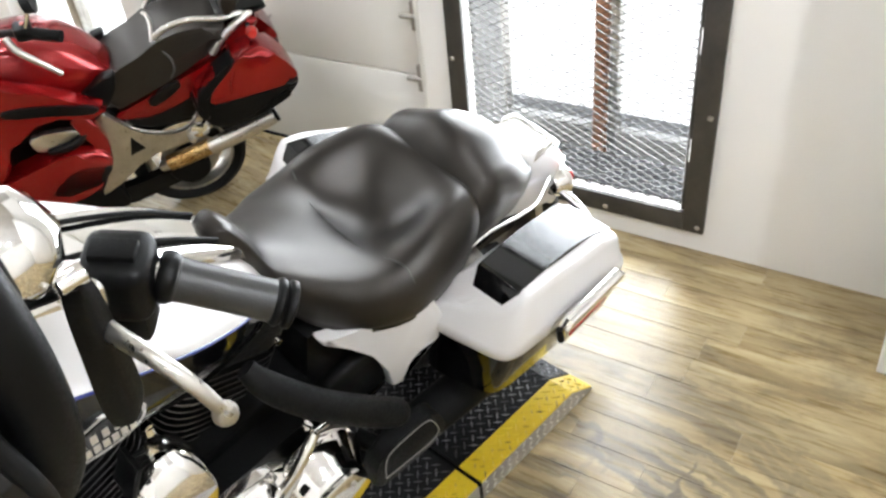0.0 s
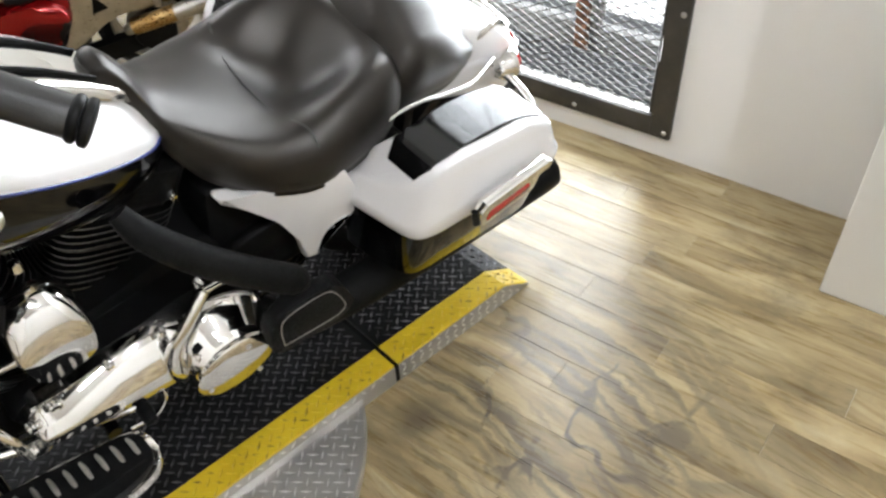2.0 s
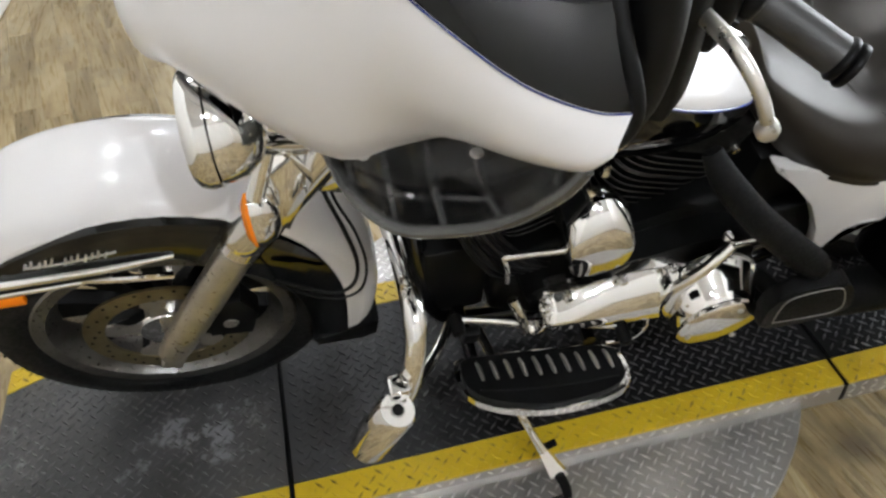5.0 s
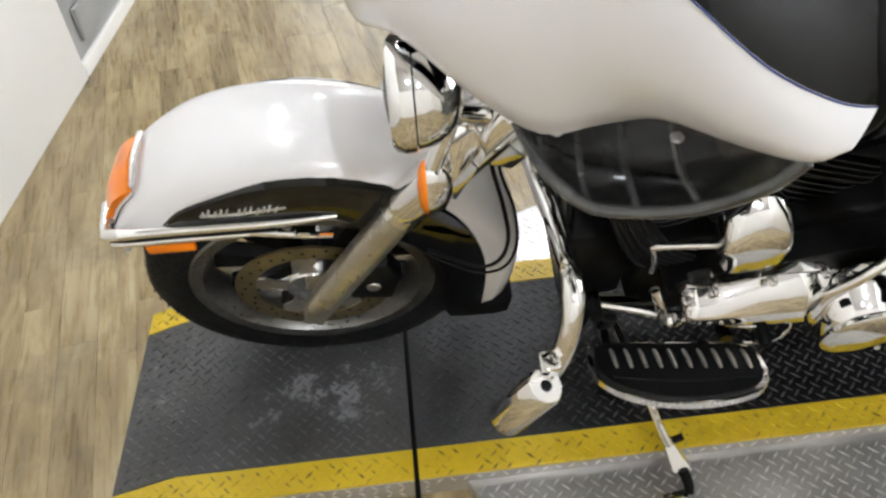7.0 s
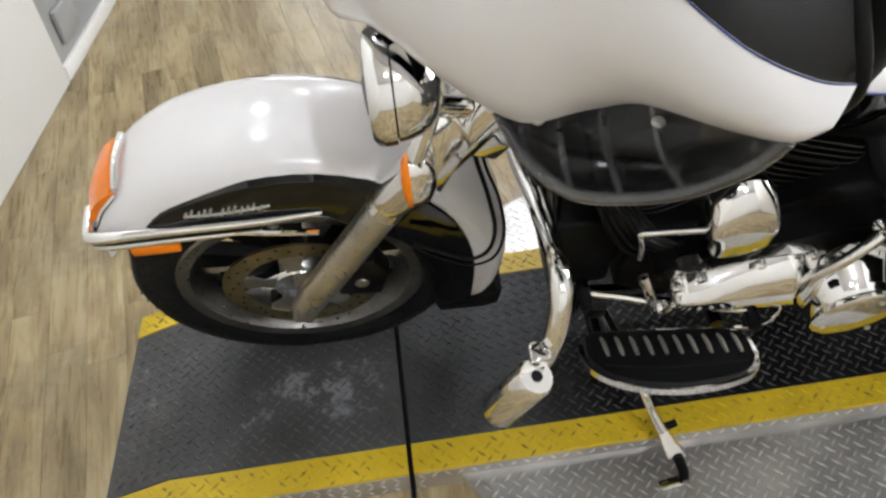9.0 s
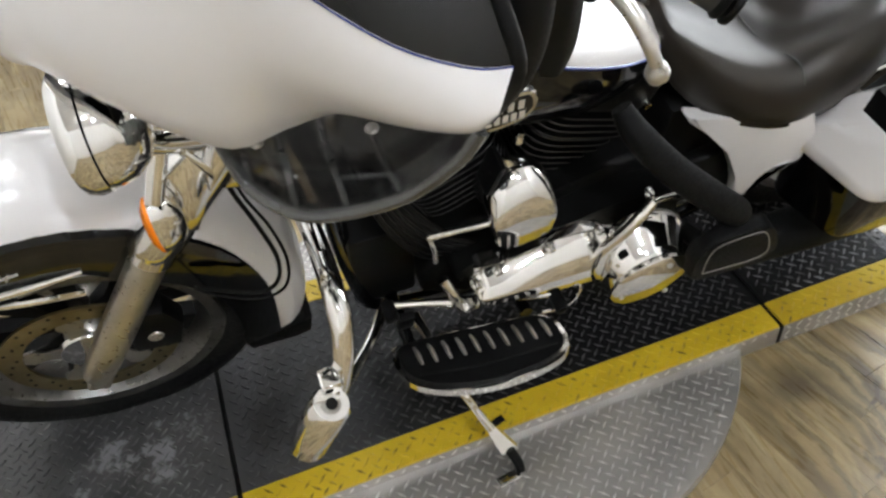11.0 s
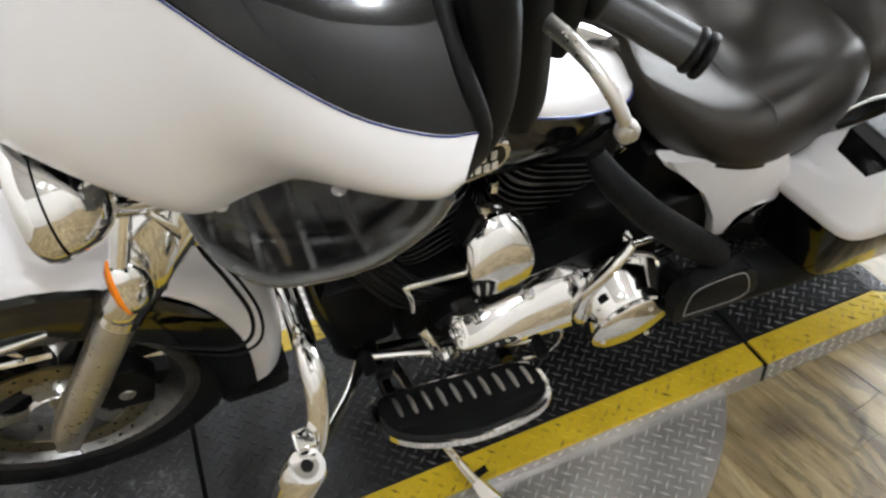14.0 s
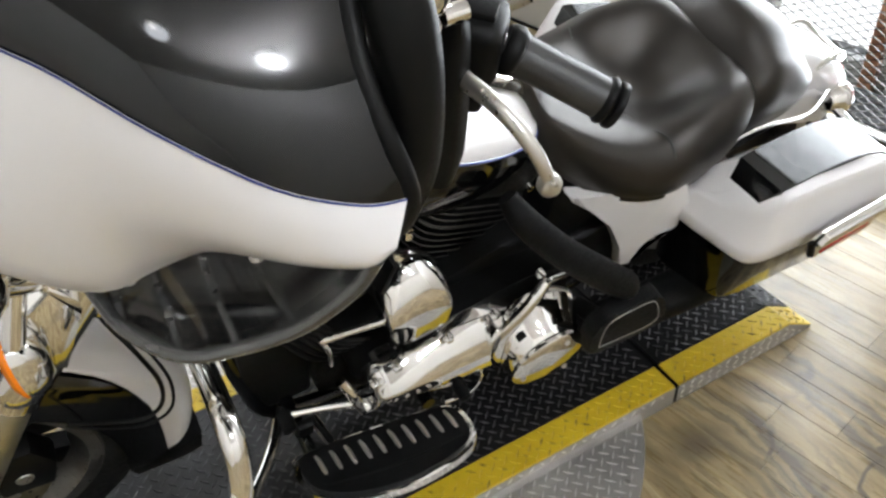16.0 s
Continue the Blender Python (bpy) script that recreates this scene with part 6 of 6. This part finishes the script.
# engine guard
for s in (-1, 1):
    g = part("engine_guard", tube([(0.395, s * 0.03, 0.66), (0.412, s * 0.108, 0.632), (0.421, s * 0.167, 0.636), (0.424, s * 0.217, 0.648), (0.425, s * 0.267, 0.663), (0.425, s * 0.312, 0.675), (0.424, s * 0.347, 0.668), (0.420, s * 0.370, 0.640), (0.412, s * 0.387, 0.605), (0.401, s * 0.396, 0.560), (0.390, s * 0.398, 0.530)], 0.0165, sides=18), CHROME, bike, "chrome engine guard tube")
    part("lower_brace", tube([(0.385, s * 0.408, 0.505), (0.43, s * 0.335, 0.435), (0.475, s * 0.27, 0.385), (0.52, s * 0.19, 0.345)], 0.0095, sides=12), CHROME, g)
    part("highway_peg", lathe([(0.0, 0.075), (0.026, 0.075), (0.030, 0.068), (0.030, -0.062), (0.026, -0.068), (0.0, -0.068)], Matrix.Translation((0.353, s * 0.430, 0.505)) @ (Vector((0.050, s * 0.002, 0.125)).to_track_quat("Z", "Y").to_matrix().to_4x4()) @ pose(0, 0, 0), 28), CHROME, g, "chrome highway peg")
    part("peg_socket", lathe([(0.0, 0.0765), (0.009, 0.0765), (0.009, 0.0745), (0.0, 0.0745)], Matrix.Translation((0.353, s * 0.430, 0.505)) @ (Vector((0.050, s * 0.002, 0.125)).to_track_quat("Z", "Y").to_matrix().to_4x4()), 14), PLASTIC, g)
    part("peg_clamp", box(0.372, 0.404, s * 0.404 - 0.016, s * 0.404 + 0.016, 0.574, 0.606, 0.006), CHROME, g)

# side stand, down, its foot on the disc
TO_BIKE = BIKE_M.inverted()


def at_world(x, y, z):
    return TO_BIKE @ Vector((x, y, z))


st = part("side_stand", tube([(0.58, -0.16, 0.215), at_world(0.592, -0.335, 0.222), at_world(0.612, -0.368, 0.170), at_world(0.632, -0.390, 0.125)], [0.012, 0.008, 0.0075, 0.010]), CHROME, bike, "chrome side stand, folded down")
blade = []
for p, w, d in (((0.631, -0.388, 0.128), 0.008, 0.005), ((0.642, -0.402, 0.105), 0.012, 0.006), ((0.655, -0.420, 0.080), 0.017, 0.005)):
    q = at_world(*p)
    blade.append([q + Vector(v) for v in ((-w, -d, 0), (w, -d, 0.004), (w, d, 0.004), (-w, d, 0))])
part("stand_blade", rings(blade), CHROME, st)
part("stand_arm", tube([at_world(0.655, -0.420, 0.082), at_world(0.664, -0.438, 0.058), at_world(0.664, -0.450, 0.044)], [0.011, 0.010, 0.009], sides=10), PLASTIC, st, "dark arm of the stand's foot")
part("stand_stop", tube([at_world(0.640, -0.385, 0.128), at_world(0.660, -0.382, 0.132)], 0.007, sides=10), RUBBER, st)
foot = part("stand_foot", box(-0.026, 0.022, -0.011, 0.011, -0.005, 0.006, 0.004), CHROME, st)
foot.matrix_local = TO_BIKE @ Matrix.Translation((0.640, -0.452, 0.037)) @ Matrix.Rotation(radians(8), 4, "Z")

# ---- the red sport tourer behind, on its side stand by the garage door ----
RH, RL = radians(24), radians(12)
_fw = Vector((-math.cos(RH), math.sin(RH), 0))
_lf = Vector((-math.sin(RH), -math.cos(RH), 0))
_n = _lf * math.cos(RL) + Vector((0, 0, -math.sin(RL)))
_up = _lf * math.sin(RL) + Vector((0, 0, math.cos(RL)))
RED_M = Matrix((-_fw, -_n, _up)).transposed().to_4x4()
RED_M.translation = (1.65, 1.34, 0.0)
red = thing("sport_touring_motorcycle", "candy red sport touring motorcycle with hard panniers, by the garage door", "motorcycle", RED_M)


def red_wheel(x, r, half, name):
    m = pose(x, 0, r, LEFTWARD, 0, 0)
    w = part(name, lathe([(r - 0.055, half * 0.8), (r - 0.030, half), (r - 0.012, half * 0.8), (r, 0), (r - 0.012, -half * 0.8), (r - 0.030, -half), (r - 0.055, -half * 0.8), (r - 0.058, 0)], m, 56, closed=True), TYRE, red, "black road tyre on a dark cast wheel")
    part("rim", lathe([(r - 0.050, half * 0.82), (r - 0.062, half * 0.75), (r - 0.075, half * 0.3), (r - 0.075, -half * 0.3), (r - 0.062, -half * 0.75), (r - 0.050, -half * 0.82), (r - 0.056, 0)], m, 56, closed=True), SATIN, w)
    for k in range(3):
        sp = slab([(0.02, -0.018), (r - 0.07, -0.026), (r - 0.07, 0.026), (0.02, 0.018)], "z", -0.012, 0.012, 0.004)
        bmesh.ops.transform(sp, verts=sp.verts[:], matrix=m @ Matrix.Rotation(radians(120 * k + 15), 4, "Z"))
        part("spoke", sp, PLASTIC, w)
    part("hub", lathe([(0.0, 0.04), (0.03, 0.04), (0.035, 0.0), (0.03, -0.04), (0.0, -0.04)], m, 20), PLASTIC, w)
    part("brake_disc", lathe([(0.06, 0.046), (0.10, 0.046), (0.10, 0.049), (0.06, 0.049)], m, 40, closed=True), STEEL, w)


red_wheel(0.02, 0.205, 0.058, "rear_wheel")
red_wheel(-1.02, 0.205, 0.042, "front_wheel")


def red_slab(name, pts, y0, y1, material, label="", bevel=0.012, smooth_n=3, parent=None):
    return part(name, slab(smooth_outline(pts, smooth_n), "y", y0, y1, bevel, 3), material, parent or red, label)


red_slab("swingarm", [(-0.26, 0.17), (-0.10, 0.20), (0.04, 0.24), (0.05, 0.18), (-0.08, 0.14), (-0.24, 0.11)], -0.10, -0.06, PLASTIC, "black swingarm")
red_slab("final_drive", [(-0.06, 0.20), (0.0, 0.27), (0.07, 0.25), (0.07, 0.17), (0.0, 0.14)], -0.12, -0.05, PLASTIC)
red_slab("belly", [(-0.62, 0.16), (-0.30, 0.14), (-0.22, 0.12), (-0.22, 0.20), (-0.30, 0.28), (-0.60, 0.28)], -0.12, 0.12, PLASTIC, "black engine belly")
red_slab("engine_block", [(-0.62, 0.30), (-0.24, 0.24), (-0.14, 0.40), (-0.24, 0.56), (-0.55, 0.58)], -0.09, 0.09, ENGINE)
for s in (-1, 1):
    pipe = part("silencer", tube([(-0.075, s * 0.10, 0.235), (-0.03, s * 0.125, 0.262), (0.10, s * 0.145, 0.300), (0.26, s * 0.16, 0.352), (0.318, s * 0.165, 0.372)], [0.018, 0.021, 0.027, 0.029, 0.024], sides=18), SATIN, red, "heat-stained steel silencer")
    part("heat_shield", tube([(-0.05, s * 0.118, 0.256), (0.02, s * 0.135, 0.280), (0.09, s * 0.146, 0.302)], 0.028, sides=14), BRONZE, pipe, "bronze heat-stained shield")
    part("end_cap", lathe([(0.0, 0.0), (0.022, 0.0), (0.024, 0.01), (0.0, 0.012)], Matrix.Translation((0.318, s * 0.165, 0.372)) @ Matrix.Rotation(radians(72), 4, "Y"), 16), PLASTIC, pipe)
    # pannier: red shell above, black shell below
    y0, y1 = (-0.19, -0.055) if s < 0 else (0.055, 0.19)
    pn = red_slab("pannier", [(0.100, 0.492), (0.094, 0.535), (0.140, 0.578), (0.205, 0.612), (0.280, 0.642), (0.335, 0.632), (0.385, 0.580), (0.414, 0.530), (0.404, 0.502), (0.25, 0.492)], y0, y1, REDPAINT, "candy red hard pannier", 0.026)
    red_slab("pannier_foot", [(0.080, 0.470), (0.092, 0.512), (0.25, 0.494), (0.406, 0.505), (0.398, 0.462), (0.33, 0.425), (0.230, 0.392), (0.145, 0.384), (0.100, 0.415)], y0 + 0.004 * -s, y1 + 0.004 * -s, PLASTIC, "black lower pannier shell", 0.020, 3, pn)
    red_slab("pannier_edge", [(0.086, 0.455), (0.098, 0.540), (0.205, 0.618), (0.222, 0.612), (0.125, 0.520), (0.112, 0.440)], y0 - 0.002, y1 + 0.002, PLASTIC, "", 0.006, 3, pn)
    part("pannier_crease", tube([(0.225, s * 0.186, 0.60), (0.205, s * 0.191, 0.56), (0.198, s * 0.190, 0.515)], 0.004, sides=6), REDPAINT, pn)
    red_slab("tail_panel", [(-0.160, 0.478), (-0.06, 0.520), (0.06, 0.560), (0.165, 0.596), (0.225, 0.640), (0.205, 0.600), (0.11, 0.510), (0.02, 0.468), (-0.10, 0.450)], s * 0.098 - 0.018, s * 0.098 + 0.018, REDPAINT, "candy red tail side panel", 0.010)
    red_slab("lower_panel", [(-0.13, 0.452), (0.02, 0.470), (0.10, 0.480), (0.09, 0.430), (0.02, 0.402), (-0.08, 0.405)], s * 0.090 - 0.016, s * 0.090 + 0.016, PLASTIC, "", 0.008)
    red_slab("seat_grip", [(-0.045, 0.520), (0.04, 0.562), (0.055, 0.548), (0.045, 0.530), (-0.03, 0.492), (-0.048, 0.500)], s * 0.118 - 0.008, s * 0.118 + 0.008, PLASTIC, "black lift handle", 0.005)
    fr = red_slab("frame_plate", [(-0.236, 0.516), (-0.190, 0.510), (-0.125, 0.415), (-0.04, 0.372), (0.030, 0.368), (0.070, 0.398), (0.088, 0.430), (0.095, 0.405), (0.050, 0.330), (-0.04, 0.318), (-0.120, 0.300), (-0.165, 0.262), (-0.262, 0.205), (-0.282, 0.215), (-0.215, 0.330), (-0.225, 0.42)], s * 0.112 - 0.012, s * 0.112 + 0.012, SATIN, "bare aluminium frame plate", 0.005, 2)
    part("frame_hole", slab([(-0.158, 0.330), (-0.140, 0.402), (-0.105, 0.345)], "y", s * 0.112 - 0.014, s * 0.112 + 0.014, 0.003), PLASTIC, fr)
    part("peg_cover", lathe([(0.0, 0.012), (0.018, 0.010), (0.030, 0.002), (0.032, -0.01), (0.0, -0.01)], pose(0.075, s * 0.128, 0.365, LEFTWARD if s < 0 else -LEFTWARD, 0, 0), 20), CHROME, fr)
    part("foot_peg", tube([(0.035, s * 0.11, 0.355), (0.045, s * 0.16, 0.350)], 0.010), SATIN, fr)
    red_slab("fairing_side", [(-0.175, 0.555), (-0.250, 0.585), (-0.42, 0.565), (-0.47, 0.50), (-0.50, 0.42), (-0.62, 0.36), (-0.86, 0.40), (-0.98, 0.52), (-0.95, 0.68), (-0.80, 0.80), (-0.62, 0.80), (-0.42, 0.715), (-0.28, 0.650)], s * 0.175 - 0.03, s * 0.175 + 0.03, REDPAINT, "candy red fairing side", 0.020)
    red_slab("fairing_vent", [(-0.20, 0.600), (-0.33, 0.640), (-0.43, 0.650), (-0.43, 0.625), (-0.33, 0.605), (-0.21, 0.575)], s * 0.205 - 0.006, s * 0.205 + 0.006, PLASTIC, "", 0.004)
    red_slab("knee_panel", [(-0.120, 0.650), (-0.175, 0.628), (-0.250, 0.575), (-0.235, 0.505), (-0.190, 0.520), (-0.130, 0.600)], s * 0.125 - 0.02, s * 0.125 + 0.02, PLASTIC, "dark knee panel", 0.010)
    red_slab("fairing_arch", [(-0.240, 0.560), (-0.205, 0.480), (-0.205, 0.395), (-0.260, 0.350), (-0.235, 0.400), (-0.255, 0.470), (-0.285, 0.545)], s * 0.165 - 0.02, s * 0.165 + 0.02, REDPAINT, "", 0.010)
    red_slab("tip_over_bar", [(-0.400, 0.520), (-0.275, 0.512), (-0.268, 0.480), (-0.345, 0.462), (-0.400, 0.468)], s * 0.165 - 0.012, s * 0.165 + 0.012, SATIN, "silver engine cover", 0.006)
    part("tip_over_pad", tube([(-0.37, s * 0.18, 0.460), (-0.30, s * 0.185, 0.470), (-0.255, s * 0.175, 0.492)], [0.010, 0.014, 0.011]), PLASTIC, red)
    lc = red_slab("lower_cowl", [(-0.205, 0.385), (-0.230, 0.430), (-0.30, 0.450), (-0.42, 0.430), (-0.56, 0.380), (-0.60, 0.300), (-0.48, 0.270), (-0.33, 0.280), (-0.24, 0.325)], s * 0.165 - 0.045, s * 0.165 + 0.035, REDPAINT, "candy red lower cowl", 0.028)
    red_slab("cowl_pad", [(-0.215, 0.372), (-0.27, 0.396), (-0.37, 0.372), (-0.42, 0.315), (-0.33, 0.296), (-0.25, 0.326)], s * 0.196 - 0.014, s * 0.196 + 0.010, PLASTIC, "black scuff pad", 0.010, 3, lc)
    hb = part("handlebar", tube([(-0.42, s * 0.06, 0.80), (-0.36, s * 0.16, 0.855), (-0.29, s * 0.24, 0.885), (-0.22, s * 0.28, 0.880)], 0.012), PLASTIC, red)
    part("grip", tube([(-0.275, s * 0.248, 0.888), (-0.20, s * 0.285, 0.880)], 0.016), RUBBER, hb)
    part("switch_box", box(-0.31, -0.265, s * 0.235 - 0.025, s * 0.235 + 0.025, 0.870, 0.910, 0.008), PLASTIC, hb)
    part("red_button", box(-0.29, -0.275, s * 0.235 - 0.008, s * 0.235 + 0.008, 0.908, 0.914, 0.002), REDLENS, hb)
    part("hand_lever", tube([(-0.335, s * 0.235, 0.875), (-0.315, s * 0.275, 0.858), (-0.265, s * 0.290, 0.812), (-0.235, s * 0.285, 0.775)], [0.010, 0.009, 0.008, 0.007]), SATIN, hb)
    mi = part("mirror", lathe([(0.0, -0.02), (0.03, -0.014), (0.04, 0.006), (0.038, 0.012), (0.0, 0.012)], pose(-0.245, s * 0.27, 0.985, 0, 75, 0) @ Matrix.Diagonal((0.7, 1.4, 1, 1)), 24), PLASTIC, red, "black mirror on a stem")
    part("stem", tube([(-0.28, s * 0.25, 0.90), (-0.262, s * 0.262, 0.94), (-0.25, s * 0.268, 0.975)], 0.006), CHROME, mi)
    part("grab_bar", tube([(0.02, s * 0.095, 0.705), (0.06, s * 0.105, 0.735), (0.13, s * 0.105, 0.745), (0.23, s * 0.09, 0.720), (0.33, s * 0.05, 0.705)], 0.009), SATIN, red, "silver grab bar")
    part("tail_strut", tube([(0.175, s * 0.10, 0.612), (0.22, s * 0.10, 0.660), (0.28, s * 0.085, 0.695), (0.335, s * 0.05, 0.705)], 0.012), SATIN, red, "silver tail bar")
    sg = part("rear_signal", lathe([(0.0, 0.02), (0.014, 0.017), (0.020, 0.006), (0.018, -0.008), (0.0, -0.012)], pose(0.305, s * 0.125, 0.672, LEFTWARD if s < 0 else -LEFTWARD, 0, 0), 18), REDLENS, red, "red round signal lamp")
    part("signal_stalk", tube([(0.30, s * 0.07, 0.68), (0.305, s * 0.118, 0.672)], 0.007), PLASTIC, sg)
red_slab("tail_cowl", [(0.10, 0.60), (0.20, 0.660), (0.30, 0.690), (0.34, 0.680), (0.30, 0.630), (0.20, 0.56)], -0.085, 0.085, REDPAINT, "candy red tail cowl", 0.016)
red_slab("tail_rack", [(0.20, 0.700), (0.30, 0.722), (0.365, 0.718), (0.360, 0.704), (0.21, 0.688)], -0.07, 0.07, PLASTIC, "black tail rack", 0.006)
red_slab("backrest", [(0.235, 0.735), (0.262, 0.735), (0.300, 0.80), (0.285, 0.86), (0.262, 0.84), (0.235, 0.78)], -0.11, 0.11, LEATHER, "black pillion backrest", 0.012)
seat_r = red_slab("seat", [(-0.208, 0.520), (-0.195, 0.580), (-0.118, 0.632), (-0.04, 0.664), (0.026, 0.700), (0.12, 0.716), (0.235, 0.700), (0.20, 0.640), (0.130, 0.606), (0.043, 0.565), (-0.08, 0.522), (-0.16, 0.500)], -0.112, 0.112, LEATHER, "black two-level seat with grey piping", 0.035)
part("seat_piping", tube([(0.012, -0.09, 0.69), (0.020, -0.05, 0.706), (0.024, 0.0, 0.708), (0.020, 0.05, 0.706), (0.012, 0.09, 0.69)], 0.006, sides=8), SATIN, seat_r)
part("seat_crease", tube([(0.020, -0.104, 0.680), (0.05, -0.116, 0.64), (0.052, -0.117, 0.60), (0.035, -0.114, 0.57)], 0.004, sides=6), SEAM, seat_r)
tk = []
for x, w, zt, zb in ((-0.12, 0.075, 0.640, 0.60), (-0.17, 0.105, 0.700, 0.58), (-0.25, 0.135, 0.755, 0.58), (-0.35, 0.140, 0.775, 0.60), (-0.45, 0.12, 0.765, 0.62), (-0.52, 0.08, 0.74, 0.64)):
    tk.append([Vector((x, y, z)) for y, z in ((-w * 0.9, zb), (-w, (zt + zb) / 2), (-w * 0.8, zt - 0.02), (-w * 0.4, zt), (0, zt + 0.004), (w * 0.4, zt), (w * 0.8, zt - 0.02), (w, (zt + zb) / 2), (w * 0.9, zb))])
part("fuel_tank", shell(grid_rows(tk, 3, 4), 0.003), REDPAINT, red, "candy red fuel tank")
part("front_fender", shell(grid_rows([[Vector((-1.02 + r * math.cos(radians(a)), y, 0.205 + r * math.sin(radians(a)))) for y, r in ((-0.055, 0.19), (-0.04, 0.222), (0, 0.23), (0.04, 0.222), (0.055, 0.19))] for a in (150, 120, 90, 60, 35)], 3, 3), 0.003), REDPAINT, red, "candy red front fender")
for s in (-1, 1):
    part("fork", tube([(-1.02, s * 0.075, 0.205), (-0.90, s * 0.075, 0.50), (-0.80, s * 0.075, 0.72)], 0.020), SATIN, red)
part("nose", slab(smooth_outline([(-0.78, 0.80), (-0.95, 0.70), (-1.04, 0.56), (-0.98, 0.48), (-0.80, 0.46), (-0.66, 0.60)], 4), "y", -0.16, 0.16, 0.06, 3), REDPAINT, red, "candy red fairing nose")
part("windscreen", shell(grid_rows([[(-0.88, -0.12, 0.78), (-0.93, 0, 0.78), (-0.88, 0.12, 0.78)], [(-0.70, -0.14, 0.95), (-0.75, 0, 0.97), (-0.70, 0.14, 0.95)], [(-0.58, -0.12, 1.06), (-0.62, 0, 1.09), (-0.58, 0.12, 1.06)]], 3, 3), 0.003), SMOKE, red, "clear windscreen")
_ri = RED_M.inverted()
_foot = _ri @ (RED_M @ Vector((-0.245, -0.12, 0.14)) * 1.0)
_gp = RED_M @ Vector((-0.25, -0.14, 0.12))
_gp.z = 0.008
part("side_stand", tube([(-0.26, -0.09, 0.17), (-0.255, -0.115, 0.12), _ri @ _gp], [0.010, 0.009, 0.011]), PLASTIC, red, "black side stand, down")

# ---- floor planks ----


def planks():
    wide, long = 0.092, 0.62
    rnd = random.Random(7)
    turn = Matrix.Rotation(radians(WALL_TURN), 4, "Z")

    def plank_mesh(w, l):
        bm = box(0.0002, w - 0.0002, 0.0002, l - 0.0002, -0.006, 0.0, 0.0005, 1)
        return mesh_of(bm, PLANK, False)

    full = plank_mesh(wide, long)
    near, far = [], bmesh.new()
    for i in range(-44, 50):
        shift = rnd.random() * long
        for j in range(-10, 14):
            x, y = i * wide, j * long + shift
            p = turn @ Vector((x + wide / 2, y + long / 2, 0))
            if not (-1.9 < p.x < 2.40 - 0.194 * p.y and -4.4 < p.y < 6.3):
                continue
            if -0.5 < p.x - 0.21 * 0 < 2.55 and -1.2 < p.y < 0.35 and p.x > 1.15 or (-1.1 < p.x < -0.4 and -0.4 < p.y < 2.2) or (-0.4 <= p.x < 1.7 and 0.2 < p.y < 1.9):
                near.append((x, y))
            else:
                b = 0.0003
                q = [turn @ Vector(c) for c in ((x + b, y + b, 0), (x + wide - b, y + b, 0), (x + wide - b, y + long - b, 0), (x + b, y + long - b, 0))]
                lo = [v + Vector((0, 0, -0.004)) for v in q]
                a = [far.verts.new(v) for v in q]
                c = [far.verts.new(v) for v in lo]
                far.faces.new(a)
                for k in range(4):
                    m = (k + 1) % 4
                    far.faces.new((a[k], a[m], c[m], c[k]))
    for x, y in near[:300]:
        ob = new("plank", full)
        ob.matrix_world = turn @ Matrix.Translation((x, y, 0.0))
        ob.parent = floor
    for x, y in near[300:]:
        q = [turn @ Vector(c) for c in ((x, y, 0), (x + wide, y, 0), (x + wide, y + long, 0), (x, y + long, 0))]
        far.faces.new([far.verts.new(v) for v in q])
    ob = new("far_planks", mesh_of(far, PLANK_FAR, False))
    ob.parent = floor
    tagged(ob, kind="stuff")


planks()
